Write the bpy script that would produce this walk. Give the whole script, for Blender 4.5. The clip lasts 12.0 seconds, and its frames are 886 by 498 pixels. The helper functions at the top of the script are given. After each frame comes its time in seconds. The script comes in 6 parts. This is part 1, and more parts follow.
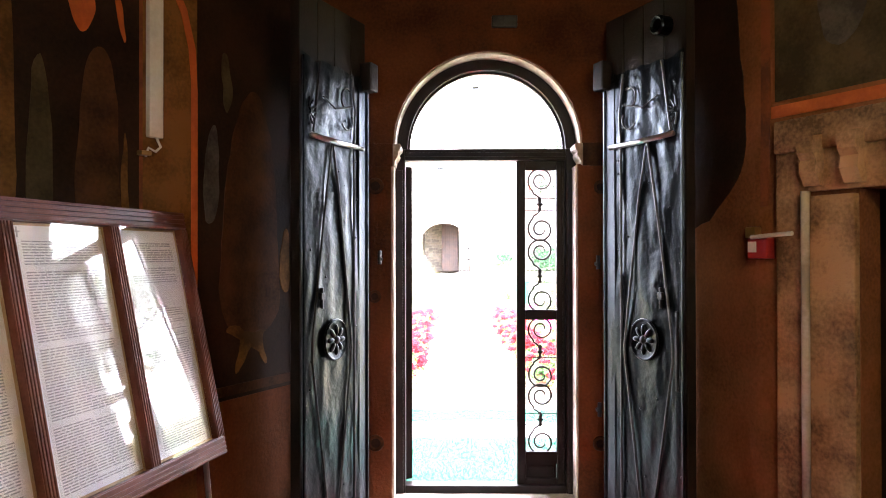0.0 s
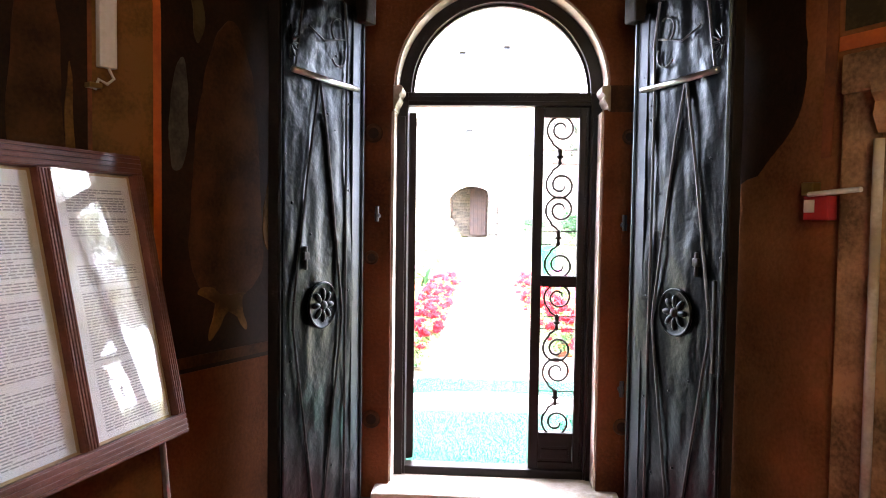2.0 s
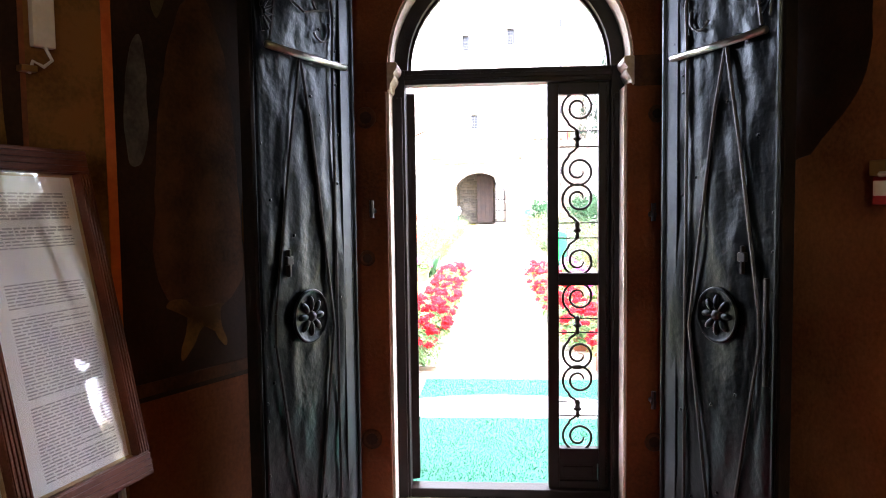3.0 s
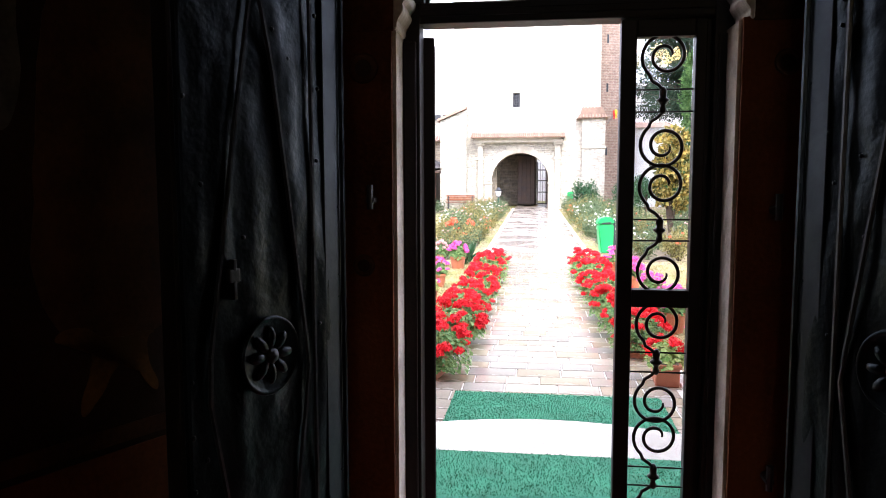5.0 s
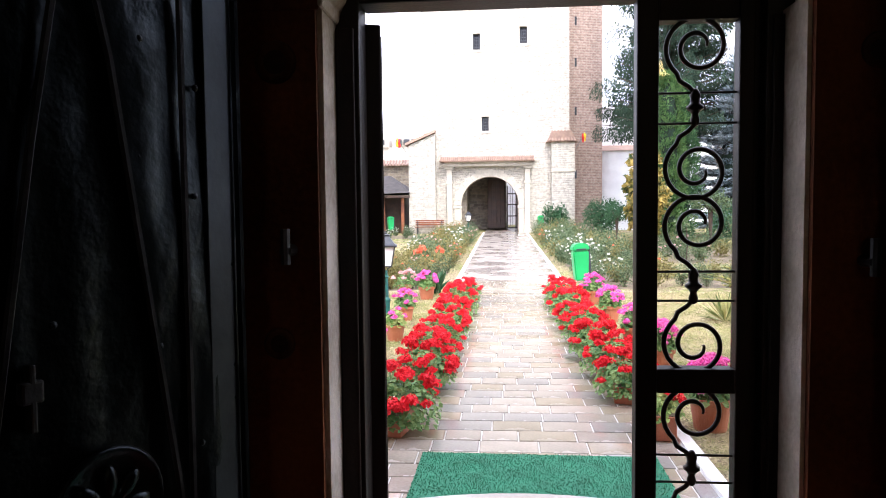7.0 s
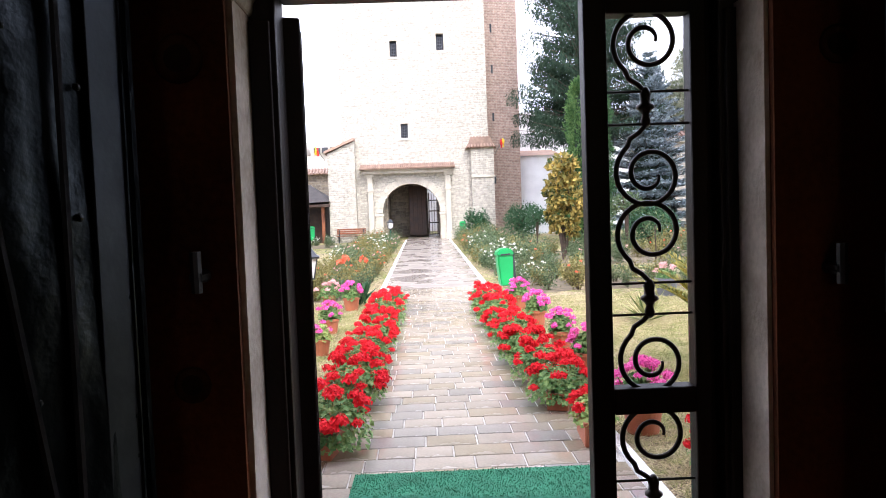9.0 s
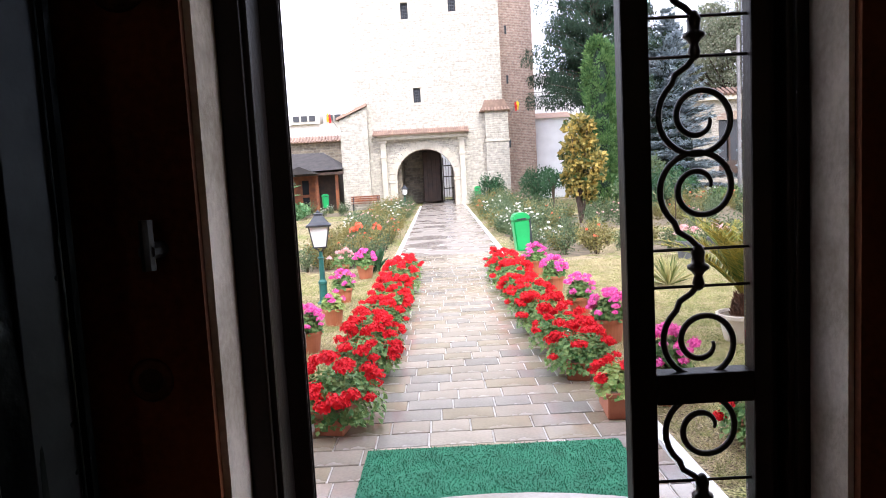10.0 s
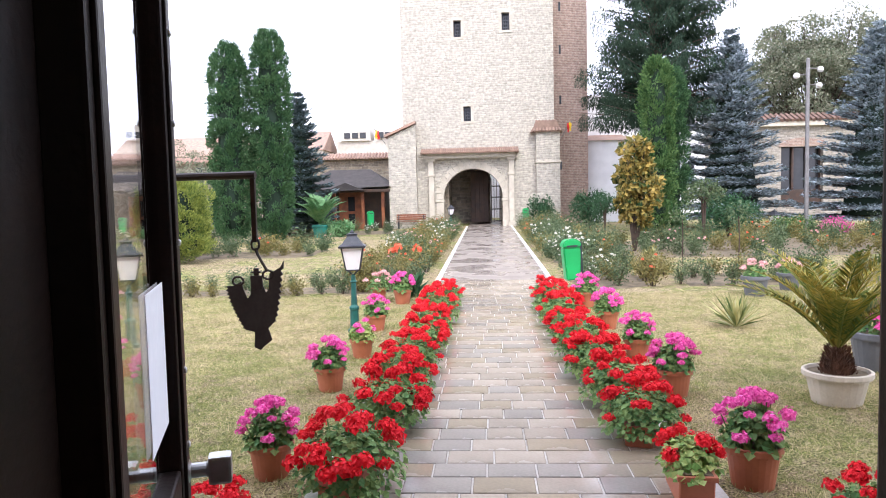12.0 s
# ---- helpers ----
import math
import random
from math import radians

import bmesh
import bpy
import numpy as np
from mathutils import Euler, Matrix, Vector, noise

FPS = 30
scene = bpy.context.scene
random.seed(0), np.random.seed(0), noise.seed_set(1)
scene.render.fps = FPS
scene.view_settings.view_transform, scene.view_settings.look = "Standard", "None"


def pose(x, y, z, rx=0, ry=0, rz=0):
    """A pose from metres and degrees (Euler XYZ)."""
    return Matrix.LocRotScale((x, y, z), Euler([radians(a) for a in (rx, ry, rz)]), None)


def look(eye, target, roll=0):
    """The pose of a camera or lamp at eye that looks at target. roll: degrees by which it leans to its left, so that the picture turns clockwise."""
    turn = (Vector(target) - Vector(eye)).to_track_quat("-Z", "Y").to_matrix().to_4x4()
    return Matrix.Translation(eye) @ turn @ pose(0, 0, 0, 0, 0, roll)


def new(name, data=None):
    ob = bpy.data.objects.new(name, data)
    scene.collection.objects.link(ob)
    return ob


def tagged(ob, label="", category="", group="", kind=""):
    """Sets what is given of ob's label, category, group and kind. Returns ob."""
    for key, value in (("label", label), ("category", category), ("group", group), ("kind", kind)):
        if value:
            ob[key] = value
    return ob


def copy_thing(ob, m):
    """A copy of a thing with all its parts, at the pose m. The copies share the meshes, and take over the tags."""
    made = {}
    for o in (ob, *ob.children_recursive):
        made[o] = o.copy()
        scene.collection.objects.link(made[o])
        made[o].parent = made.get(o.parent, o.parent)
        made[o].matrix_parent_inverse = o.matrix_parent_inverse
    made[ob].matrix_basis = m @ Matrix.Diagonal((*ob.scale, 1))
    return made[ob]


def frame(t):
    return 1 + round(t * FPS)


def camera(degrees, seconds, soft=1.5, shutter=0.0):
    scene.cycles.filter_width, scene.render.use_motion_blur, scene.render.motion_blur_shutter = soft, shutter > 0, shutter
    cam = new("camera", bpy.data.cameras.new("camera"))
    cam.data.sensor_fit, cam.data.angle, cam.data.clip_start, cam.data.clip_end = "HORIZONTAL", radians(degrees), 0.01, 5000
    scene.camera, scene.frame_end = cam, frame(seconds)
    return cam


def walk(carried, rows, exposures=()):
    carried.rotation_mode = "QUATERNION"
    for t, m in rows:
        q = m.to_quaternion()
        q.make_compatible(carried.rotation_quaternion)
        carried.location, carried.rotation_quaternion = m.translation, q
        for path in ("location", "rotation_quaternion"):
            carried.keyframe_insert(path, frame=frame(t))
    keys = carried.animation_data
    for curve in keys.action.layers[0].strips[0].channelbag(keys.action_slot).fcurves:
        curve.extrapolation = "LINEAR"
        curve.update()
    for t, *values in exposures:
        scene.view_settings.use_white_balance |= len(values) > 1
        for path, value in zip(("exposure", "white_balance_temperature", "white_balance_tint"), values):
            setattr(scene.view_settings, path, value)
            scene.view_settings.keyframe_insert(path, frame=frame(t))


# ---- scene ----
cam = camera(64.7, 12.0, soft=0.95)
PATH = [
    (0, (-0.193, -4.308, 1.53), (-0.227, -2.308, 1.544), -0.1),
    (0.5, (-0.205, -4.297, 1.524), (-0.251, -2.298, 1.487), -0.8),
    (1, (-0.131, -4.197, 1.506), (-0.237, -2.2, 1.472), 0.1),
    (1.5, (-0.059, -4.043, 1.502), (-0.188, -2.049, 1.404), 0.3),
    (2, (-0.073, -3.844, 1.494), (-0.191, -1.85, 1.405), 0.8),
    (2.5, (-0.072, -3.653, 1.517), (-0.209, -1.66, 1.419), -0.6),
    (4.5, (-0.127, -2.675, 1.531), (-0.279, -0.69, 1.332), -0.9),
    (5, (-0.104, -2.482, 1.546), (-0.358, -0.506, 1.366), -0.1),
    (5.5, (-0.125, -2.287, 1.549), (-0.227, -0.295, 1.411), 0.9),
    (6, (-0.189, -2.14, 1.564), (-0.27, -0.145, 1.451), 0.7),
    (6.5, (-0.183, -1.948, 1.571), (-0.298, 0.043, 1.423), -1.2),
    (7, (-0.144, -1.784, 1.59), (-0.314, 0.205, 1.477), -0.6),
    (7.5, (-0.132, -1.672, 1.607), (-0.229, 0.325, 1.541), -0.3),
    (9.5, (-0.199, -1.552, 1.601), (-0.138, 0.442, 1.46), -2.3),
    (10, (-0.167, -1.35, 1.586), (-0.164, 0.641, 1.393), -3.1),
    (10.5, (-0.114, -1.163, 1.588), (-0.333, 0.818, 1.425), -0.1),
    (11, (-0.095, -0.922, 1.587), (-0.15, 1.067, 1.383), -0.6),
    (11.5, (-0.142, -0.719, 1.578), (-0.229, 1.27, 1.393), -0.8),
    (12, (-0.118, -0.535, 1.608), (-0.245, 1.456, 1.475), -1.3),
]
walk(cam, [(t, look(eye, target, roll)) for t, eye, target, roll in PATH],
     exposures=[(0, 5.7), (1.5, 5.6), (2.5, 5.25), (4.5, 2.85), (6, 2.3), (7.5, 2.05), (9.5, 1.93), (10.5, 1.93), (12, 1.6)])

# ---- light ----
world = bpy.data.worlds.new("overcast")
scene.world = world
world.use_nodes = True
wn, wl = world.node_tree.nodes, world.node_tree.links
sky = wn.new("ShaderNodeTexSky")
sky.sky_type, sky.sun_disc = "NISHITA", False
sky.sun_elevation, sky.sun_rotation = radians(52), radians(200)
sky.dust_density, sky.air_density = 4.0, 1.0
veil = wn.new("ShaderNodeMix")
veil.data_type = "RGBA"
veil.inputs["Factor"].default_value = 0.82
veil.inputs[7].default_value = (8.9, 9.2, 11.4, 1)
wl.new(sky.outputs[0], veil.inputs[6])
wl.new(veil.outputs[2], wn["Background"].inputs["Color"])
wn["Background"].inputs["Strength"].default_value = 0.11
sun = new("sun", bpy.data.lights.new("sun", "SUN"))
sun.data.energy, sun.data.angle, sun.data.color = 0.9, radians(18), (1, 0.98, 0.94)
sun.matrix_world = look((6, -14, 20), (0, 4, 0))


# Fill lamp added behind the walk, set in an invented window opening.
def fill_light(x, y, z, target, w, h, watts):
    lamp = new("fill_light", bpy.data.lights.new("fill_light", "AREA"))
    lamp.data.shape, lamp.data.size, lamp.data.size_y = "RECTANGLE", w, h
    lamp.data.energy, lamp.data.color = watts, (1.0, 0.91, 0.80)
    lamp.matrix_world = look((x, y, z), target)


fill_light(-0.2, -6.45, 2.3, (-0.2, 0, 1.6), 0.48, 0.85, 0.25)


# ---- materials ----
def rgba(c):
    return (c[0], c[1], c[2], 1)


def mat(name, c, c2=None, rough=0.7, metal=0.0, big=3.0, fine=60.0, bump=0.15, amount=0.5, spec=0.5, coat=0.0, random_hue=0.0, bumpscale=None, wet=0.0):
    """A surface with stains at one scale, grain at another and fine relief."""
    m = bpy.data.materials.new(name)
    m.use_nodes = True
    n, l = m.node_tree.nodes, m.node_tree.links
    p = n["Principled BSDF"]
    c2 = c2 or tuple(v * 0.6 for v in c)
    co = n.new("ShaderNodeTexCoord")
    a, b = n.new("ShaderNodeTexNoise"), n.new("ShaderNodeTexNoise")
    a.inputs["Scale"].default_value, a.inputs["Detail"].default_value = big, 6
    b.inputs["Scale"].default_value, b.inputs["Detail"].default_value = fine, 4
    l.new(co.outputs["Object"], a.inputs["Vector"])
    l.new(co.outputs["Object"], b.inputs["Vector"])
    ramp = n.new("ShaderNodeValToRGB")
    ramp.color_ramp.elements[0].position, ramp.color_ramp.elements[1].position = 0.5 - 0.3 * amount, 0.5 + 0.3 * amount
    ramp.color_ramp.elements[0].color, ramp.color_ramp.elements[1].color = rgba(c), rgba(c2)
    mixn = n.new("ShaderNodeMath")
    mixn.operation = "MULTIPLY_ADD"
    mixn.inputs[1].default_value, mixn.inputs[2].default_value = 0.35, -0.175
    add = n.new("ShaderNodeMath")
    add.operation = "ADD"
    l.new(b.outputs[0], mixn.inputs[0])
    l.new(a.outputs[0], add.inputs[0])
    l.new(mixn.outputs[0], add.inputs[1])
    l.new(add.outputs[0], ramp.inputs[0])
    out = ramp.outputs[0]
    if random_hue:
        info, hsv = n.new("ShaderNodeObjectInfo"), n.new("ShaderNodeHueSaturation")
        isl = n.new("ShaderNodeNewGeometry")
        s = n.new("ShaderNodeMath")
        s.operation = "ADD"
        l.new(info.outputs["Random"], s.inputs[0])
        l.new(isl.outputs["Random Per Island"], s.inputs[1])
        v = n.new("ShaderNodeMapRange")
        v.inputs[2].default_value = 2.0
        v.inputs[3].default_value, v.inputs[4].default_value = 1 - random_hue, 1 + random_hue
        l.new(s.outputs[0], v.inputs[0])
        l.new(v.outputs[0], hsv.inputs["Value"])
        l.new(out, hsv.inputs["Color"])
        out = hsv.outputs[0]
    l.new(out, p.inputs["Base Color"])
    p.inputs["Roughness"].default_value, p.inputs["Metallic"].default_value = rough, metal
    p.inputs["Specular IOR Level"].default_value = spec
    p.inputs["Coat Weight"].default_value = coat
    if wet:
        wr = n.new("ShaderNodeMapRange")
        wr.inputs[1].default_value, wr.inputs[2].default_value = 0.38, 0.62
        wr.inputs[3].default_value, wr.inputs[4].default_value = rough - wet, rough + wet
        l.new(a.outputs[0], wr.inputs[0])
        l.new(wr.outputs[0], p.inputs["Roughness"])
    if bump:
        bn = n.new("ShaderNodeBump")
        bn.inputs["Strength"].default_value, bn.inputs["Distance"].default_value = bump, 0.02 if bumpscale is None else bumpscale
        l.new(add.outputs[0], bn.inputs["Height"])
        l.new(bn.outputs[0], p.inputs["Normal"])
    return m


def masonry(name, stone, stone2, joint, w, h, bump=0.6, wobble=0.06, mortar=0.012, face="XZ"):
    """Coursed stone or brick seen from far off: uneven courses, joints set back."""
    m = bpy.data.materials.new(name)
    m.use_nodes = True
    n, l = m.node_tree.nodes, m.node_tree.links
    p = n["Principled BSDF"]
    co, sep, com = n.new("ShaderNodeTexCoord"), n.new("ShaderNodeSeparateXYZ"), n.new("ShaderNodeCombineXYZ")
    l.new(co.outputs["Object"], sep.inputs[0])
    add = n.new("ShaderNodeMath")
    add.operation = "ADD"
    l.new(sep.outputs[0], add.inputs[0])
    l.new(sep.outputs[1], add.inputs[1])
    l.new(add.outputs[0], com.inputs[0])
    l.new(sep.outputs[2], com.inputs[1])
    nz = n.new("ShaderNodeTexNoise")
    nz.inputs["Scale"].default_value, nz.inputs["Detail"].default_value = 2.2, 5
    l.new(co.outputs["Object"], nz.inputs["Vector"])
    dis = n.new("ShaderNodeVectorMath")
    dis.operation = "MULTIPLY_ADD"
    dis.inputs[1].default_value = (wobble * 4, wobble * 2, 0)
    l.new(nz.outputs["Color"], dis.inputs[0])
    l.new(com.outputs[0], dis.inputs[2])
    br = n.new("ShaderNodeTexBrick")
    br.inputs["Scale"].default_value = 1
    br.inputs["Brick Width"].default_value, br.inputs["Row Height"].default_value = w, h
    br.inputs["Mortar Size"].default_value, br.inputs["Mortar Smooth"].default_value = mortar, 0.4
    br.inputs["Color1"].default_value, br.inputs["Color2"].default_value, br.inputs["Mortar"].default_value = rgba(stone), rgba(stone2), rgba(joint)
    br.squash, br.squash_frequency = 0.7, 3
    l.new(dis.outputs[0], br.inputs["Vector"])
    big = n.new("ShaderNodeTexNoise")
    big.inputs["Scale"].default_value, big.inputs["Detail"].default_value = 7, 8
    l.new(co.outputs["Object"], big.inputs["Vector"])
    hsv = n.new("ShaderNodeHueSaturation")
    mr = n.new("ShaderNodeMapRange")
    mr.inputs[1].default_value, mr.inputs[2].default_value = 0.3, 0.7
    mr.inputs[3].default_value, mr.inputs[4].default_value = 0.72, 1.15
    l.new(big.outputs[0], mr.inputs[0])
    l.new(mr.outputs[0], hsv.inputs["Value"])
    l.new(br.outputs["Color"], hsv.inputs["Color"])
    l.new(hsv.outputs[0], p.inputs["Base Color"])
    p.inputs["Roughness"].default_value = 0.9
    inv = n.new("ShaderNodeMath")
    inv.operation = "SUBTRACT"
    l.new(big.outputs[0], inv.inputs[0])
    l.new(br.outputs["Fac"], inv.inputs[1])
    bn = n.new("ShaderNodeBump")
    bn.inputs["Strength"].default_value, bn.inputs["Distance"].default_value = bump, 0.04
    l.new(inv.outputs[0], bn.inputs["Height"])
    l.new(bn.outputs[0], p.inputs["Normal"])
    return m


def glass(name, tint=(1, 1, 1), rough=0.02, base=0.05):
    m = bpy.data.materials.new(name)
    m.use_nodes = True
    n, l = m.node_tree.nodes, m.node_tree.links
    t, g, f, mx = n.new("ShaderNodeBsdfTransparent"), n.new("ShaderNodeBsdfGlossy"), n.new("ShaderNodeLayerWeight"), n.new("ShaderNodeMixShader")
    t.inputs[0].default_value = rgba(tint)
    g.inputs["Roughness"].default_value = rough
    pw, ma = n.new("ShaderNodeMath"), n.new("ShaderNodeMath")
    pw.operation, pw.inputs[1].default_value = "POWER", 4.0
    ma.operation, ma.inputs[1].default_value, ma.inputs[2].default_value = "MULTIPLY_ADD", 0.9, base
    l.new(f.outputs["Facing"], pw.inputs[0])
    l.new(pw.outputs[0], ma.inputs[0])
    l.new(ma.outputs[0], mx.inputs[0])
    l.new(t.outputs[0], mx.inputs[1])
    l.new(g.outputs[0], mx.inputs[2])
    l.new(mx.outputs[0], n["Material Output"].inputs["Surface"])
    return m


def leafy(name, c, c2, rough=0.55, trans=0.25):
    """Foliage: colour varies from leaf to leaf, with light passing through."""
    if c[1] > c[0] * 1.1:
        c, c2 = (c[0], c[1], c[2] + 0.16 * c[1]), (c2[0], c2[1], c2[2] + 0.16 * c2[1])
    m = bpy.data.materials.new(name)
    m.use_nodes = True
    n, l = m.node_tree.nodes, m.node_tree.links
    p = n["Principled BSDF"]
    geo, mx = n.new("ShaderNodeNewGeometry"), n.new("ShaderNodeMix")
    mx.data_type = "RGBA"
    mx.inputs[6].default_value, mx.inputs[7].default_value = rgba(c), rgba(c2)
    co, nz, ad = n.new("ShaderNodeTexCoord"), n.new("ShaderNodeTexNoise"), n.new("ShaderNodeMath")
    nz.inputs["Scale"].default_value = 2.0
    l.new(co.outputs["Object"], nz.inputs["Vector"])
    ad.operation = "MULTIPLY_ADD"
    ad.inputs[1].default_value, ad.inputs[2].default_value = 1.6, -0.8
    l.new(nz.outputs[0], ad.inputs[0])
    s = n.new("ShaderNodeMath")
    s.operation, s.use_clamp = "ADD", True
    l.new(geo.outputs["Random Per Island"], s.inputs[0])
    l.new(ad.outputs[0], s.inputs[1])
    l.new(s.outputs[0], mx.inputs["Factor"])
    l.new(mx.outputs[2], p.inputs["Base Color"])
    p.inputs["Roughness"].default_value = rough
    p.inputs["Specular IOR Level"].default_value = 0.2
    if trans:
        tr, ms = n.new("ShaderNodeBsdfTranslucent"), n.new("ShaderNodeMixShader")
        l.new(mx.outputs[2], tr.inputs[0])
        ms.inputs[0].default_value = trans
        l.new(p.outputs[0], ms.inputs[1])
        l.new(tr.outputs[0], ms.inputs[2])
        l.new(ms.outputs[0], n["Material Output"].inputs["Surface"])
    return m


M = {
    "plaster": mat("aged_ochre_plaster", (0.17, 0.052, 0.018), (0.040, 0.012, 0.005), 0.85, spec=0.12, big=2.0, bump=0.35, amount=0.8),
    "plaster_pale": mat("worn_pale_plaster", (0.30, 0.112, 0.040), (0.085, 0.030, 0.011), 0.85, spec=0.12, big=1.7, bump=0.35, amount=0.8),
    # Near-black brown, blotched at random.
    "fresco": mat("near_black_fresco", (0.035, 0.016, 0.009), (0.010, 0.006, 0.004), 0.6, spec=0.1, big=2.6, bump=0.15, amount=0.7),
    "fresco_red": mat("rust_fresco_paint", (0.22, 0.065, 0.025), (0.11, 0.04, 0.02), 0.7, big=6, bump=0.15, spec=0.12),
    "fresco_orange": mat("orange_fresco_paint", (0.55, 0.13, 0.03), (0.40, 0.09, 0.025), 0.7, big=9, bump=0.1, spec=0.12),
    "fresco_ochre": mat("ochre_fresco_paint", (0.20, 0.088, 0.024), (0.07, 0.033, 0.011), 0.75, big=4, bump=0.15, spec=0.12),
    "fresco_olive": mat("olive_fresco_paint", (0.085, 0.060, 0.028), (0.035, 0.026, 0.014), 0.75, big=5, bump=0.15, spec=0.12),
    "fresco_brown": mat("brown_fresco_paint", (0.085, 0.034, 0.014), (0.03, 0.013, 0.007), 0.75, big=5, bump=0.15, spec=0.12),
    "fresco_grey": mat("grey_fresco_paint", (0.10, 0.085, 0.068), (0.04, 0.034, 0.028), 0.75, big=6, bump=0.15, spec=0.12),
    "lime": mat("limewashed_stone", (0.55, 0.47, 0.39), (0.32, 0.26, 0.2), 0.85, big=5, bump=0.35),
    "portal": mat("worn_carved_stone", (0.42, 0.24, 0.11), (0.11, 0.06, 0.027), 0.8, spec=0.15, big=4, bump=0.4),
    "floorstone": mat("dark_floor_tile", (0.10, 0.05, 0.035), (0.05, 0.03, 0.02), 0.5, big=3, bump=0.1),
    "carpet": mat("red_carpet_pile", (0.42, 0.05, 0.04), (0.28, 0.03, 0.03), 0.95, big=12, fine=300, bump=0.4),
    "carpet_pale": mat("cream_carpet_pile", (0.58, 0.46, 0.36), (0.42, 0.25, 0.2), 0.95, big=30, fine=300, bump=0.4),
    "iron": mat("dark_painted_iron", (0.012, 0.010, 0.010), (0.03, 0.018, 0.012), 0.38, 0.4, big=8, bump=0.08),
    "frame": mat("varnished_dark_wood", (0.006, 0.004, 0.0035), (0.014, 0.007, 0.005), 0.45, big=6, fine=90, bump=0.12, spec=0.15),
    "sheet": mat("dull_sheet_metal", (0.022, 0.027, 0.030), (0.009, 0.011, 0.012), 0.33, 1.0, spec=0.3, big=3.4, fine=22, bump=0.4, amount=0.8, bumpscale=0.03),
    # Sheet metal lightened for the light its flat angle catches.
    "sheet_edge": mat("lightened_sheet_strip", (0.055, 0.062, 0.068), (0.03, 0.034, 0.038), 0.42, 1.0, spec=0.3, big=4, fine=30, bump=0.12, amount=0.8),
    "strap": mat("black_iron_strap", (0.02, 0.02, 0.022), (0.05, 0.05, 0.05), 0.45, 0.7, big=10, bump=0.15),
    "steel": mat("worn_bright_steel", (0.5, 0.5, 0.5), (0.35, 0.35, 0.34), 0.3, 0.9, big=10, bump=0.05),
    "oak": mat("dark_oak_plank", (0.02, 0.012, 0.008), (0.01, 0.007, 0.006), 0.6, big=4, bump=0.25, spec=0.2),
    "boardwood": mat("brown_stained_moulding", (0.15, 0.045, 0.022), (0.085, 0.025, 0.013), 0.5, big=5, fine=120, bump=0.12, coat=0.05, spec=0.25),
    "paper": mat("white_printed_paper", (0.82, 0.83, 0.85), (0.76, 0.77, 0.80), 0.7, big=2, bump=0.02, amount=0.3),
    "ink": mat("grey_print", (0.34, 0.35, 0.38), (0.42, 0.43, 0.46), 0.8, bump=0),
    "mount": mat("beige_backing_board", (0.50, 0.36, 0.22), (0.42, 0.3, 0.18), 0.8, bump=0.05),
    "white": mat("white_plastic", (0.75, 0.73, 0.68), (0.6, 0.57, 0.5), 0.45, bump=0.03),
    "alarm": mat("red_plastic", (0.45, 0.03, 0.02), (0.33, 0.02, 0.02), 0.35, bump=0.02),
    "brass": mat("brass", (0.5, 0.33, 0.12), (0.35, 0.22, 0.08), 0.35, 0.9, bump=0.05),
    # Dark brown over the whole ceiling.
    "ceiling": mat("dark_brown_ceiling", (0.035, 0.018, 0.011), (0.02, 0.011, 0.007), 0.9, spec=0.1, big=2, bump=0.2),
    "pane": glass("clear_window_glass"),
    "boardpane": glass("display_glass", rough=0.02, base=0.05),
    "astro": mat("green_artificial_turf", (0.025, 0.21, 0.105), (0.012, 0.12, 0.06), 0.9, big=6, fine=260, bump=0.9, amount=0.7),
    "wet_grey": mat("wet_grey_slab", (0.35, 0.32, 0.285), (0.15, 0.135, 0.115), 0.15, big=1.3, fine=45, bump=0.08, amount=1.0, random_hue=0.2, wet=0.14),
    "wet_olive": mat("wet_olive_brown_slab", (0.38, 0.315, 0.225), (0.16, 0.13, 0.085), 0.18, big=1.3, fine=45, bump=0.08, amount=1.0, random_hue=0.25, wet=0.16),
    "wet": mat("wet_sandstone_slab", (0.45, 0.385, 0.31), (0.19, 0.16, 0.125), 0.16, big=1.3, fine=45, bump=0.08, amount=1.0, random_hue=0.3, wet=0.16),
    "joint": mat("pale_mortar", (0.54, 0.51, 0.46), (0.38, 0.35, 0.31), 0.5, big=5, bump=0.2),
    "kerb": mat("whitewashed_kerb", (0.78, 0.77, 0.74), (0.55, 0.53, 0.49), 0.7, big=6, bump=0.3),
    "landing": mat("wet_stone_landing", (0.40, 0.37, 0.33), (0.27, 0.24, 0.2), 0.3, big=2.5, bump=0.15),
}


# ---- mesh helpers ----
def part(name, bm, material, parent=None, label="", smooth=False):
    me = bpy.data.meshes.new(name)
    bmesh.ops.recalc_face_normals(bm, faces=bm.faces)
    bm.to_mesh(me)
    bm.free()
    me.materials.append(M[material] if isinstance(material, str) else material)
    if smooth:
        me.polygons.foreach_set("use_smooth", [True] * len(me.polygons))
    ob = new(name, me)
    if parent:
        ob.parent = parent
    if label:
        ob["label"] = label
    return ob


def raw(name, verts, faces, material, parent=None, label="", smooth=False):
    """A mesh straight from arrays, for foliage and other fine things."""
    me = bpy.data.meshes.new(name)
    me.from_pydata(verts.tolist() if hasattr(verts, "tolist") else verts, [], faces.tolist() if hasattr(faces, "tolist") else faces)
    me.materials.append(M[material] if isinstance(material, str) else material)
    if smooth:
        me.polygons.foreach_set("use_smooth", [True] * len(me.polygons))
    ob = new(name, me)
    if parent:
        ob.parent = parent
    if label:
        ob["label"] = label
    return ob


